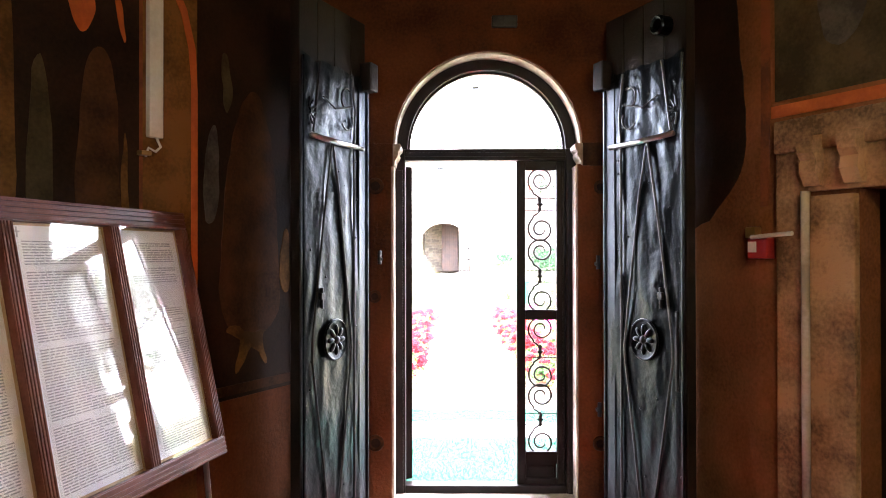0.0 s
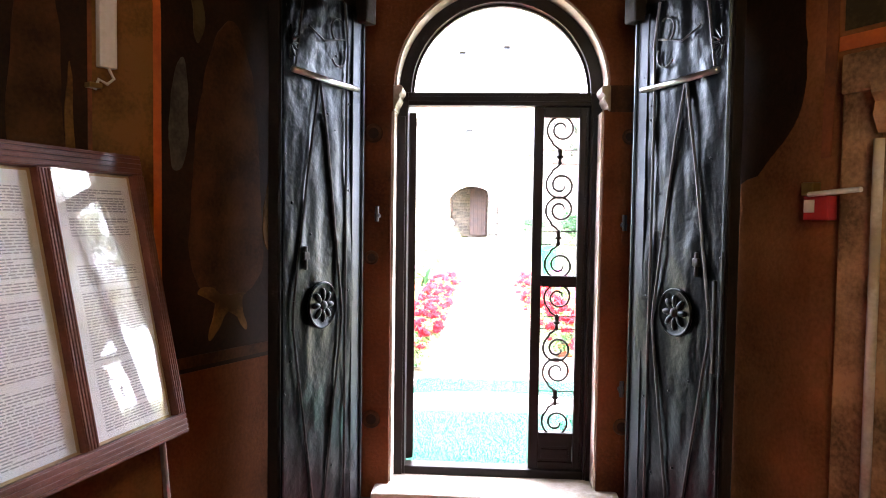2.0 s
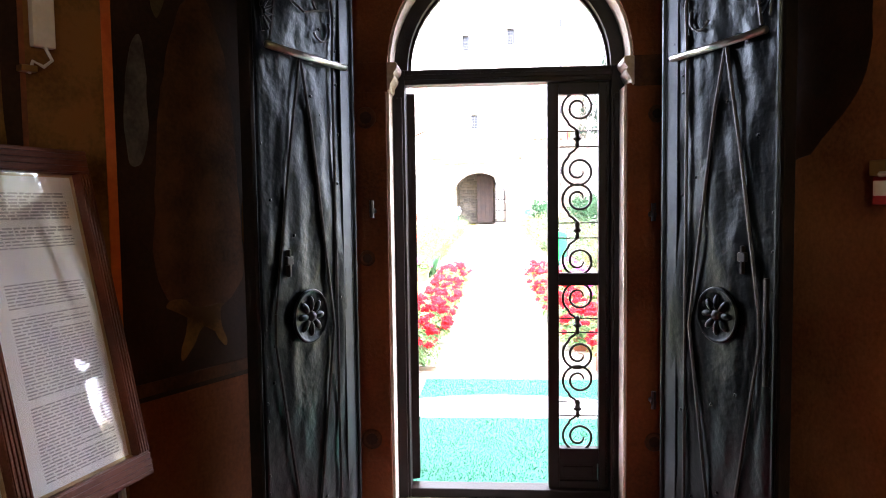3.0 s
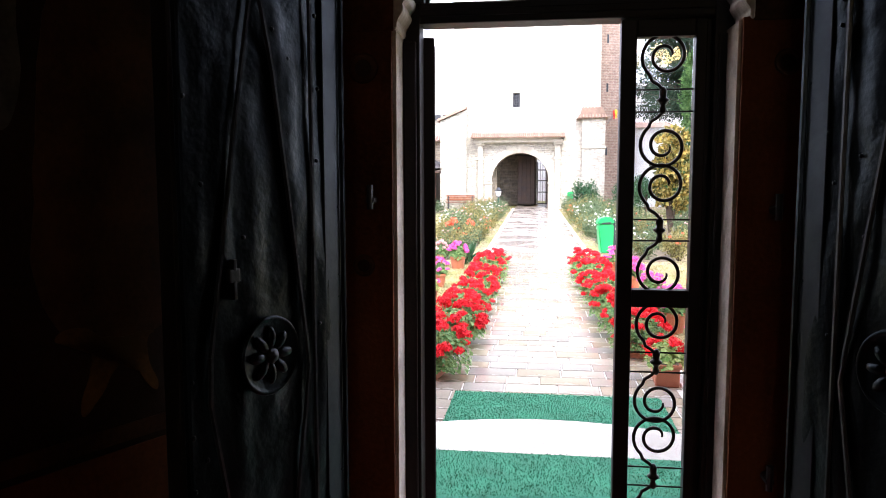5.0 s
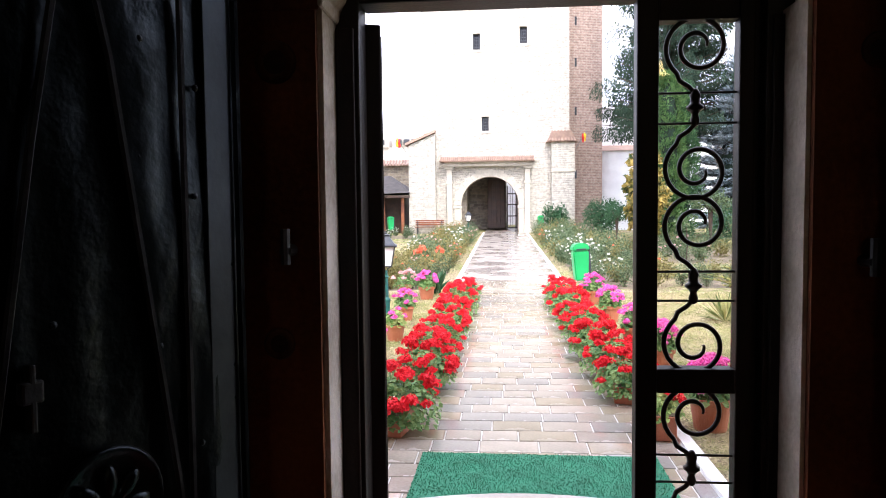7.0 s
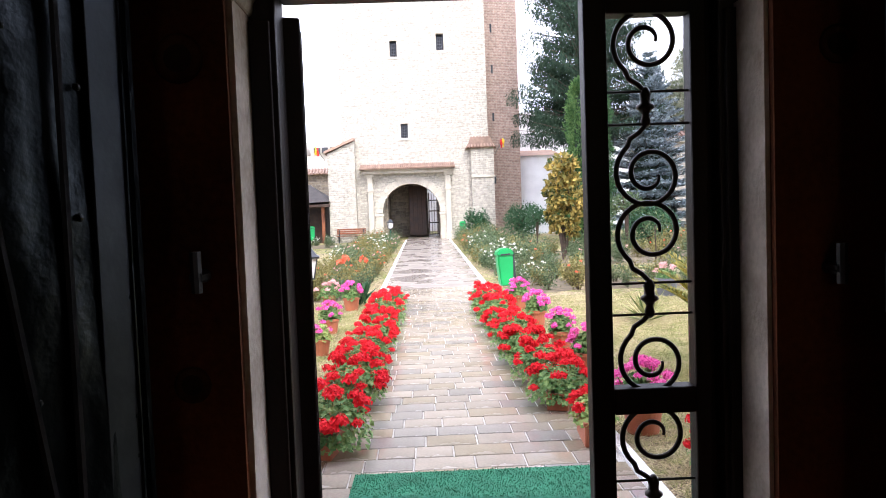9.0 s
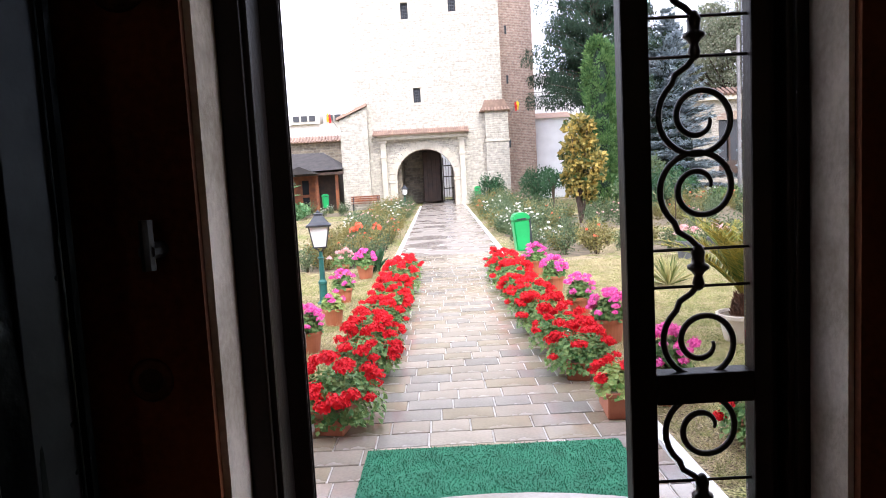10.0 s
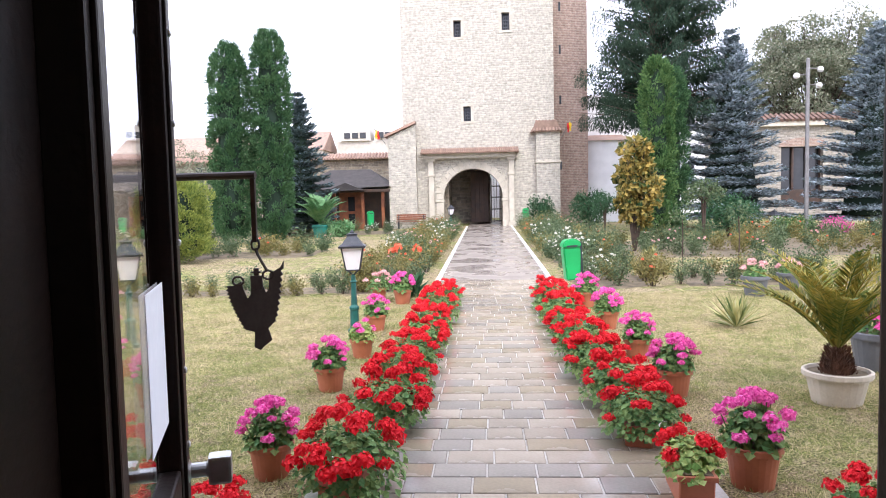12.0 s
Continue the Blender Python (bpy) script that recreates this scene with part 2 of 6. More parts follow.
def thing(name, label, category, m=None, group="", kind=""):
    ob = new(name)
    ob.empty_display_size = 0.05
    if m is not None:
        ob.matrix_world = m
    return tagged(ob, label, category, group, kind)


def box(bm, x0, x1, y0, y1, z0, z1, bevel=0.0, m=None):
    r = bmesh.ops.create_cube(bm, size=1.0)
    vs = r["verts"]
    bmesh.ops.scale(bm, vec=(x1 - x0, y1 - y0, z1 - z0), verts=vs)
    bmesh.ops.translate(bm, vec=((x0 + x1) / 2, (y0 + y1) / 2, (z0 + z1) / 2), verts=vs)
    if bevel:
        es = list({e for v in vs for e in v.link_edges})
        r = bmesh.ops.bevel(bm, geom=es, offset=bevel, segments=2, affect="EDGES", profile=0.6)
        vs = list({v for f in r["faces"] for v in f.verts} | {v for v in vs if v.is_valid})
    if m is not None:
        bmesh.ops.transform(bm, matrix=m, verts=vs)
    return bm


def boxm(x0, x1, y0, y1, z0, z1, bevel=0.0, m=None):
    return box(bmesh.new(), x0, x1, y0, y1, z0, z1, bevel, m)


def prism(bm, pts, d0, d1, axis="y", m=None):
    """A solid from an outline: axis y takes (x, z), axis z takes (x, y), axis x takes (y, z)."""
    def at(p, d):
        return {"y": (p[0], d, p[1]), "z": (p[0], p[1], d), "x": (d, p[0], p[1])}[axis]
    a, b = [bm.verts.new(at(p, d0)) for p in pts], [bm.verts.new(at(p, d1)) for p in pts]
    bm.faces.new(a)
    bm.faces.new(list(reversed(b)))
    for i in range(len(pts)):
        j = (i + 1) % len(pts)
        bm.faces.new((a[j], a[i], b[i], b[j]))
    if m is not None:
        bmesh.ops.transform(bm, matrix=m, verts=a + b)
    return bm


def lathe(bm, prof, seg=20, m=None):
    """Turns (radius, height) pairs round the z axis."""
    rings = [[bm.verts.new((r * math.cos(2 * math.pi * k / seg), r * math.sin(2 * math.pi * k / seg), z)) for k in range(seg)] for r, z in prof]
    for a, b in zip(rings, rings[1:]):
        for k in range(seg):
            bm.faces.new((a[k], a[(k + 1) % seg], b[(k + 1) % seg], b[k]))
    bm.faces.new(list(reversed(rings[0])))
    bm.faces.new(rings[-1])
    if m is not None:
        bmesh.ops.transform(bm, matrix=m, verts=[v for r in rings for v in r])
    return bm


def tube(bm, pts, radius, seg=8, m=None):
    """A rod along points; radius may be a list."""
    pts = [Vector(p) for p in pts]
    rings = []
    ref = Vector((0.123, 0.95, 0.28))
    for i, p in enumerate(pts):
        d = (pts[min(i + 1, len(pts) - 1)] - pts[max(i - 1, 0)]).normalized()
        u = d.cross(ref)
        u = u.normalized() if u.length > 1e-4 else d.orthogonal().normalized()
        v = d.cross(u)
        r = radius[i] if isinstance(radius, (list, tuple)) else radius
        rings.append([bm.verts.new(p + (u * math.cos(2 * math.pi * k / seg) + v * math.sin(2 * math.pi * k / seg)) * r) for k in range(seg)])
    for a, b in zip(rings, rings[1:]):
        for k in range(seg):
            bm.faces.new((a[k], a[(k + 1) % seg], b[(k + 1) % seg], b[k]))
    bm.faces.new(list(reversed(rings[0])))
    bm.faces.new(rings[-1])
    if m is not None:
        bmesh.ops.transform(bm, matrix=m, verts=[v for r in rings for v in r])
    return bm


def ground(y):
    """Height of the garden: level near the door, then a gentle rise."""
    return -0.08 + 0.0145 * max(0.0, min(y, 45.0) - 8.0)


def arc(cx, cz, r, a0, a1, n=28):
    return [(cx + r * math.cos(radians(a0 + (a1 - a0) * k / n)), cz + r * math.sin(radians(a0 + (a1 - a0) * k / n))) for k in range(n + 1)]


# ---- the vestibule ----
SPRING = 2.17
ROOM = [(-1.02, -0.2), (-1.42, -1.0), (-2.45, -2.7), (-2.45, -6.5), (2.25, -6.5), (2.25, -2.75), (1.24, -0.95), (0.98, -0.2)]
HIGH = 3.5


def structure(ob, label, category):
    return tagged(ob, label, category, kind="structure")


# Wall round the door, with the arched opening through it.
outline = [(-6, -0.1), (-0.566, -0.1), (-0.566, 2.055), (-0.555, 2.06), (-0.555, SPRING)] + arc(0, SPRING, 0.555, 180, 0)[1:-1] + [(0.555, SPRING), (0.555, 2.06), (0.528, 2.055), (0.528, -0.1), (6, -0.1), (6, 7), (-6, 7)]
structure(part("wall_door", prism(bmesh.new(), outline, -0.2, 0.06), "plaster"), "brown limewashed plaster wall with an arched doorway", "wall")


def side_wall(name, a, b, material, label, z0=-0.1, z1=HIGH, thick=0.3):
    a, b = Vector(a), Vector(b)
    d = (b - a).normalized()
    nrm = Vector((d.y, -d.x))
    mid = Vector((0, -3))
    if (a - mid).dot(nrm) < 0:
        nrm = -nrm
    q = [a, b, b + nrm * thick, a + nrm * thick]
    return structure(part(name, prism(bmesh.new(), [(p.x, p.y) for p in q], z0, z1, "z"), material), label, "wall")


side_wall("wall_splay_west", ROOM[0], ROOM[1], "fresco", "near-black frescoed wall of the door recess")
side_wall("wall_west", ROOM[1], ROOM[2], "fresco_ochre", "ochre frescoed plaster wall behind the display board")
side_wall("wall_west_rear", ROOM[2], ROOM[3], "plaster", "plain ochre plaster wall")
side_wall("wall_east_rear", ROOM[4], ROOM[5], "plaster", "plain ochre plaster wall")
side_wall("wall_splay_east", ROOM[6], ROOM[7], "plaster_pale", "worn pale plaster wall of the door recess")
# The east wall, with a low portal through it.
ea, eb = Vector(ROOM[6]), Vector(ROOM[5])
EAST = Matrix.Translation((ea.x, ea.y, 0)) @ Matrix.Rotation(math.atan2((eb - ea).y, (eb - ea).x), 4, "Z")
elen = (eb - ea).length
ow0, ow1, oh = 0.50, 1.45, 1.80
bm = prism(bmesh.new(), [(0, -0.1), (ow0, -0.1), (ow0, oh), (ow1, oh), (ow1, -0.1), (elen, -0.1), (elen, HIGH), (0, HIGH)], 0, 0.14, "y", EAST)
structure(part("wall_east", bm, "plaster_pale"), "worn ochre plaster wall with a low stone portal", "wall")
# Enclosure added to shut out daylight; near-black walls stand for the unlit interior.
bm = bmesh.new()
for x0, x1, y0, y1, z0, z1 in ((ow0 - 0.4, ow1 + 0.4, 1.4, 1.5, -0.1, 2.5), (ow0 - 0.4, ow0 - 0.3, 0.14, 1.4, -0.1, 2.5), (ow1 + 0.3, ow1 + 0.4, 0.14, 1.4, -0.1, 2.5), (ow0 - 0.4, ow1 + 0.4, 0.14, 1.5, 2.5, 2.6)):
    box(bm, x0, x1, y0, y1, z0, z1, m=EAST)
structure(part("portal_room", bm, "fresco"), "dark enclosure added behind the low portal to block daylight", "wall")
# South wall with an unseen opening, added to let fill light in.
bm = bmesh.new()
for x0, x1, z0, z1 in ((-2.75, -0.45, -0.1, HIGH), (0.05, 2.55, -0.1, HIGH), (-0.45, 0.05, -0.1, 1.9), (-0.45, 0.05, 2.8, HIGH)):
    box(bm, x0, x1, -6.9, -6.5, z0, z1)
structure(part("wall_south", bm, "plaster"), "plain ochre plaster wall with an added, unseen opening", "wall")
structure(part("floor", prism(bmesh.new(), [(p[0] * 1.25, p[1] if p[1] > -6 else -6.9) for p in ROOM], -0.12, 0.0, "z"), "floorstone"), "dark brown stone floor", "floor")
structure(part("ceiling", prism(bmesh.new(), [(-3, -7), (3, -7), (3, 0), (-3, 0)], HIGH, HIGH + 0.2, "z"), "ceiling"), "dark brown ceiling", "ceiling")
# ---- doorway ----
surround = thing("trim_doorway", "limewashed stone surround of the arched doorway", "door surround", kind="structure")
ri, ro = 0.545, 0.556
band = [(-ro - 0.012, 0.08), (-ro - 0.012, 2.05), (-ro, 2.06), (-ro, SPRING)] + arc(0, SPRING, ro, 180, 0)[1:-1] + [(ro, SPRING), (ro, 0.08), (0.518, 0.08), (0.518, 2.05), (ri, 2.06), (ri, SPRING)] + arc(0, SPRING, ri, 0, 180)[1:-1] + [(-ri, SPRING), (-ri, 2.06), (-0.554, 2.05), (-0.554, 0.08)]
part("reveal", prism(bmesh.new(), band, -0.180, -0.045), "lime", surround)
for s in (-1, 1):
    bm = bmesh.new()
    prof = [(0.557, 2.05), (0.548, 2.05), (0.543, 2.065), (0.545, 2.08), (0.528, 2.10), (0.522, 2.115), (0.53, 2.13), (0.512, 2.145), (0.508, 2.165), (0.515, 2.178), (0.557, 2.178)]
    prism(bm, [(s * x, z) for x, z in prof], -0.212, -0.046)
    bmesh.ops.bevel(bm, geom=list(bm.edges), offset=0.003, segments=1, affect="EDGES")
    part("impost", bm, "lime", surround)
    band2 = boxm(min(s * 0.556, s * 0.98), max(s * 0.556, s * 0.98), -0.207, -0.199, 2.045, 2.18, 0.003)
    part("impost_band", band2, "fresco_brown" if s > 0 else "plaster", surround)
bm = box(bmesh.new(), -0.64, 0.64, -0.33, 0.10, -0.02, 0.075, 0.018)
part("doorstep", bm, "lime", surround, "worn pale stone doorstep")

door_1 = thing("door_1", "dark varnished door frame with lunette and wrought-iron sidelight", "door frame", kind="structure")
for x0, x1 in ((-0.567, -0.497), (0.482, 0.553)):
    part("jamb", boxm(x0, x1, -0.045, 0.05, 0.072, SPRING, 0.006), "frame", door_1)
    bead = boxm(x0 + 0.012, x1 - 0.012, -0.057, -0.043, 0.074, 2.04, 0.004)
    part("jamb_bead", bead, "frame", door_1)
part("stop", boxm(0.466, 0.484, 0.0, 0.035, 0.12, 2.10, 0.004), "frame", door_1)
bm = prism(bmesh.new(), arc(0, SPRING, 0.546, 0, 180) + arc(0, SPRING, 0.482, 180, 0), -0.045, 0.05)
part("arched_head", bm, "frame", door_1)
bm = prism(bmesh.new(), arc(0, SPRING, 0.484, 0, 180) + arc(0, SPRING, 0.470, 180, 0), 0.0, 0.03)
part("glazing_bead", bm, "frame", door_1)
bm = boxm(-0.497, 0.482, -0.05, 0.05, 2.10, SPRING, 0.006)
box(bm, -0.497, 0.482, -0.06, -0.048, 2.122, 2.146, 0.004)
part("transom", bm, "frame", door_1)
part("sill_rail", boxm(-0.497, 0.482, -0.045, 0.05, 0.072, 0.12, 0.006), "frame", door_1)
lun = prism(bmesh.new(), arc(0, SPRING, 0.478, 0, 180), 0.012, 0.018)
lp = part("lunette_pane", lun, "pane", door_1)
lp.visible_shadow = False
# Fixed sidelight.
side = part("sidelight_stile", boxm(0.185, 0.238, -0.022, 0.026, 0.122, 2.098, 0.005), "frame", door_1)
part("sidelight_stile", boxm(0.428, 0.466, -0.022, 0.026, 0.122, 2.098, 0.005), "frame", door_1)
for z0, z1 in ((2.042, 2.098), (1.126, 1.187), (0.245, 0.322), (0.122, 0.16)):
    part("sidelight_rail", boxm(0.238, 0.428, -0.022, 0.026, z0, z1, 0.004), "frame", door_1)
bm = boxm(0.236, 0.425, -0.008, 0.012, 0.16, 0.245, 0.002)
box(bm, 0.255, 0.406, -0.016, -0.006, 0.175, 0.23, 0.005)
part("sidelight_panel", bm, "frame", door_1)


def scroll_points(cx, cz, flip, r0=0.079, r1=0.02):
    """A wrought spiral: its stem leaves towards the boss, the curl ends near the centre."""
    pts = [(cx + 0.0, 0, cz - 0.128), (cx - 0.001, 0, cz - 0.112), (cx - 0.016, 0, cz - 0.096), (cx - 0.038, 0, cz - 0.082)]
    for k in range(46):
        f = k / 45
        a = radians(232 - 590 * f)
        r = r0 * (1 - f) ** 0.85 * 0.78 + r1
        pts.append((cx + 0.006 + r * math.cos(a), 0, cz + r * math.sin(a)))
    return [(x, y - 0.002, cz + flip * (z - cz)) for x, y, z in pts]


def ironwork(zt, zb):
    h = zt - zb
    def z(px):
        return zt - (px - 75) / 633 * h
    cx = 0.329
    for c, flip in ((120, 1), (343, -1), (442, 1), (665, -1)):
        pts = scroll_points(cx, z(c), flip)
        n = len(pts)
        part("scroll", tube(bmesh.new(), pts, [0.0062] * (n - 8) + [0.0062 - 0.0004 * k for k in range(8)], 8), "iron", door_1, smooth=True)
    for c in (230, 556):
        prof = [(0.004, -0.045), (0.010, -0.040), (0.012, -0.03), (0.008, -0.016), (0.013, -0.008), (0.021, -0.002), (0.021, 0.004), (0.013, 0.009), (0.012, 0.02), (0.014, 0.03), (0.008, 0.043), (0.004, 0.047)]
        part("boss", lathe(bmesh.new(), prof, 12, Matrix.Translation((cx, -0.002, z(c)))), "iron", door_1, smooth=True)
    for c in (203, 258, 529, 583):
        part("crossbar", tube(bmesh.new(), [(0.232, -0.002, z(c)), (0.429, -0.002, z(c))], 0.0032, 6), "iron", door_1)
    p = part("pane", boxm(0.234, 0.427, 0.012, 0.016, zb - 0.002, zt + 0.002), "pane", door_1)
    p.visible_shadow = False


ironwork(2.042, 1.187)
ironwork(1.126, 0.322)

# Glazed leaf, swung outwards; local x runs from the hinge to the free edge.
leaf = thing("glazed_door", "dark varnished glazed door leaf standing open", "door", Matrix.Translation((-0.480, 0.05, 0)) @ Matrix.Rotation(radians(108.6), 4, "Z"))
W = 0.64
for x0, x1 in ((0, 0.075), (W - 0.085, W)):
    bm = boxm(x0, x1, -0.022, 0.022, 0.13, 2.075, 0.005)
    box(bm, x0 + 0.02, x1 - 0.02, -0.028, 0.028, 0.15, 2.05, 0.004)
    part("stile", bm, "frame", leaf)
for z0, z1 in ((0.13, 0.34), (1.09, 1.17), (1.98, 2.075)):
    part("rail", boxm(0.075, W - 0.085, -0.02, 0.02, z0, z1, 0.005), "frame", leaf)
for z0, z1 in ((0.34, 1.09), (1.17, 1.98)):
    p = part("pane", boxm(0.073, W - 0.083, -0.003, 0.003, z0 - 0.002, z1 + 0.002), "pane", leaf)
    p.visible_shadow = False
for z in (1.20, 1.33, 1.55, 1.75, 1.9, 0.8, 0.5):
    part("screw", lathe(bmesh.new(), [(0.001, 0), (0.006, 0.0), (0.006, 0.003), (0.003, 0.005)], 10, Matrix.Translation((W - 0.045, -0.028, z)) @ Matrix.Rotation(radians(90), 4, "X")), "steel", leaf)
bm = lathe(bmesh.new(), [(0.001, 0), (0.020, 0.0), (0.020, 0.006), (0.013, 0.01), (0.013, 0.035), (0.018, 0.04), (0.018, 0.055), (0.001, 0.058)], 16, Matrix.Translation((W - 0.04, -0.022, 1.15)) @ Matrix.Rotation(radians(90), 4, "X"))
box(bm, W - 0.058, W - 0.022, -0.100, -0.060, 1.125, 1.175, 0.006)
part("handle", bm, "steel", leaf, "bright steel handle")
bm = lathe(bmesh.new(), [(0.001, 0), (0.020, 0.0), (0.020, 0.006), (0.010, 0.01), (0.010, 0.05), (0.018, 0.055), (0.018, 0.08), (0.001, 0.083)], 16, Matrix.Translation((W - 0.04, 0.022, 1.15)) @ Matrix.Rotation(radians(-90), 4, "X"))
part("handle", bm, "steel", leaf, "bright steel handle")
part("notice", boxm(W - 0.29, W - 0.11, -0.0075, -0.006, 1.26, 1.49), "paper", leaf, "blank white paper notice")


# ---- old iron-clad leaves, folded back into the recess ----
def iron_leaf(hinge, d, vis):
    """vis: the side of the local y axis on which the clad face lies."""
    base = thing("iron_clad_door", "old door leaf clad in dented dark sheet metal, open", "door",
                 Matrix.Translation((hinge[0], hinge[1], 0)) @ Matrix.Rotation(math.atan2(d[1], d[0]), 4, "Z"), group="old entrance doors")
    w, h = 0.62, 2.83
    bm = bmesh.new()
    for k in range(4):
        y = sorted((0.0, -vis * 0.055))
        box(bm, k * w / 4 + 0.002, (k + 1) * w / 4 - 0.002, y[0], y[1], 0.02, h, 0.004)
    part("planks", bm, "oak", base)
    # dented cladding
    nx, nz = 34, 130
    vs, fs = [], []
    for j in range(nz + 1):
        for i in range(nx + 1):
            u, z = 0.008 + (w - 0.016) * i / nx, 0.03 + 2.48 * j / nz
            e = noise.noise((u * 6, z * 1.7, vis * 3.1)) * 0.012 + noise.noise((u * 15, z * 5, vis)) * 0.006 + noise.noise((u * 34 + 5, z * 6, 9)) * 0.0025
            edge = min(1, i / 3, (nx - i) / 3, j / 3)
            zz = z + (0.035 * noise.noise((u * 9, 3, vis)) if j == nz else 0)
            vs.append((u, vis * (0.008 + max(-0.006, e) * edge + 0.002 * edge), zz))
    for j in range(nz):
        for i in range(nx):
            a = j * (nx + 1) + i
            fs.append((a, a + 1, a + nx + 2, a + nx + 1))
    sheet = raw("cladding", vs, fs, "sheet", base, "dented grey sheet metal", smooth=True)
    yy = vis * 0.020

    def rod(name, pts, r=0.007, material="strap"):
        part(name, tube(bmesh.new(), [(u, yy, z) for u, z in pts], r, 6), material, base)
    rod("strap", [(0.15, 0.03), (0.15, 2.1), (0.14, 2.3), (0.17, 2.5)])
    rod("strap", [(0.36, 2.12), (0.30, 1.85), (0.185, 1.10)])
    rod("strap", [(0.185, 1.10), (0.175, 1.02), (0.33, 0.04)])
    rod("strap", [(0.36, 2.12), (0.44, 1.7), (0.535, 1.12)])
    rod("strap", [(0.535, 1.12), (0.54, 1.0), (0.37, 0.04)])
    rod("strap", [(0.53, 2.14), (0.47, 2.5)])
    rod("edge_strip", [(0.61, 0.03), (0.61, 2.5)], 0.009, "sheet")
    rod("edge_strip", [(0.012, 0.03), (0.012, 2.5)], 0.009, "sheet")
    # Real riveted strip; its paler colour stands in for light on it.
    y = sorted((vis * 0.010, vis * 0.0165))
    part("edge_band", boxm(0.022, 0.092, y[0], y[1], 0.03, 2.47, 0.002), "sheet_edge", base, "smooth riveted edge strip of grey sheet metal")
    part("bar", tube(bmesh.new(), [(0.07, vis * 0.03, 2.112), (0.30, vis * 0.032, 2.112), (0.56, vis * 0.03, 2.118)], 0.014, 8), "steel", base, "bright worn steel bar", smooth=True)
    for u, r, a0, a1 in ((0.22, 0.055, -60, 120), (0.22, 0.055, 150, 330)):
        zc = 2.36 if a0 < 0 else 2.25
        rod("ornament", [(u + r * math.cos(radians(a0 + (a1 - a0) * k / 12)), zc + r * math.sin(radians(a0 + (a1 - a0) * k / 12))) for k in range(13)], 0.005)
    rod("ornament", [(0.44, 2.33), (0.33, 2.29), (0.17, 2.33)], 0.005)
    # half sunburst at the outer edge
    for k in range(7):
        a = radians(100 + k * 27)
        rod("ray", [(0.575 + 0.018 * math.cos(a), 2.235 + 0.018 * math.sin(a)), (0.575 + 0.07 * math.cos(a), 2.235 + 0.07 * math.sin(a))], 0.006, "sheet")
    # rosette boss
    face = Matrix.Translation((0.335, yy, 1.085)) @ Matrix.Rotation(radians(-90 * vis), 4, "X")
    ring = [(0.075 + 0.02, 0.0), (0.107, 0.0), (0.11, 0.006), (0.104, 0.012), (0.098, 0.008), (0.09, 0.004)]
    rose = part("rosette", lathe(bmesh.new(), ring + [(0.02, 0.004), (0.001, 0.004)], 32, face), "sheet", base, "embossed iron rosette", smooth=True)
    for k in range(8):
        bm = bmesh.new()
        bmesh.ops.create_uvsphere(bm, u_segments=10, v_segments=6, radius=1)
        bmesh.ops.scale(bm, vec=(0.031, 0.015, 0.012), verts=bm.verts)
        bmesh.ops.translate(bm, vec=(0.05, 0, 0.006), verts=bm.verts)
        bmesh.ops.transform(bm, matrix=face @ Matrix.Rotation(2 * math.pi * k / 8, 4, "Z"), verts=bm.verts)
        part("petal", bm, "sheet", rose, smooth=True)
    part("hub", lathe(bmesh.new(), [(0.022, 0.0), (0.022, 0.012), (0.014, 0.022), (0.001, 0.024)], 16, face), "strap", rose, smooth=True)
    rng = random.Random(4 + vis)
    for k in range(34):
        u, z = rng.choice((0.03, 0.59, 0.12, rng.uniform(0.05, 0.57), rng.uniform(0.05, 0.57))), 0.1 + 2.35 * k / 34
        bm = lathe(bmesh.new(), [(0.007, 0), (0.006, 0.004), (0.001, 0.006)], 8, Matrix.Translation((u, vis * 0.012, z)) @ Matrix.Rotation(radians(-90 * vis), 4, "X"))
        part("stud", bm, "sheet", base)
    # lock, hinge knuckles
    y = sorted((vis * 0.012, vis * 0.03))
    part("latch", box(boxm(0.44, 0.475, y[0], y[1], 1.30, 1.335, 0.004), 0.452, 0.463, y[0], y[1], 1.255, 1.36, 0.003), "strap", base)
    for z in (0.42, 1.45, 2.50):
        part("hinge_knuckle", lathe(bmesh.new(), [(0.014, -0.06), (0.018, -0.055), (0.018, 0.055), (0.014, 0.06)], 10, Matrix.Translation((-0.004, -vis * 0.02, z))), "strap", base)
    y = sorted((vis * 0.0, vis * 0.07))
    part("bracket", boxm(-0.03, 0.06, y[0], y[1], 2.44, 2.60, 0.012), "oak", base)
    if vis < 0:
        y = sorted((vis * 0.016, vis * 0.03))
        part("draw_bar", boxm(0.565, 0.58, y[0], y[1], 0.86, 1.25, 0.003), "strap", base)
        part("socket", lathe(bmesh.new(), [(0.05, 0), (0.05, 0.06), (0.04, 0.07), (0.03, 0.06)], 14, Matrix.Translation((0.5, vis * 0.015, 2.66)) @ Matrix.Rotation(radians(-90 * vis), 4, "X")), "sheet", base)
    return base


iron_leaf((-0.70, -0.36), (-0.40, -0.917), 1)
iron_leaf((0.66, -0.36), (0.43, -0.903), -1)

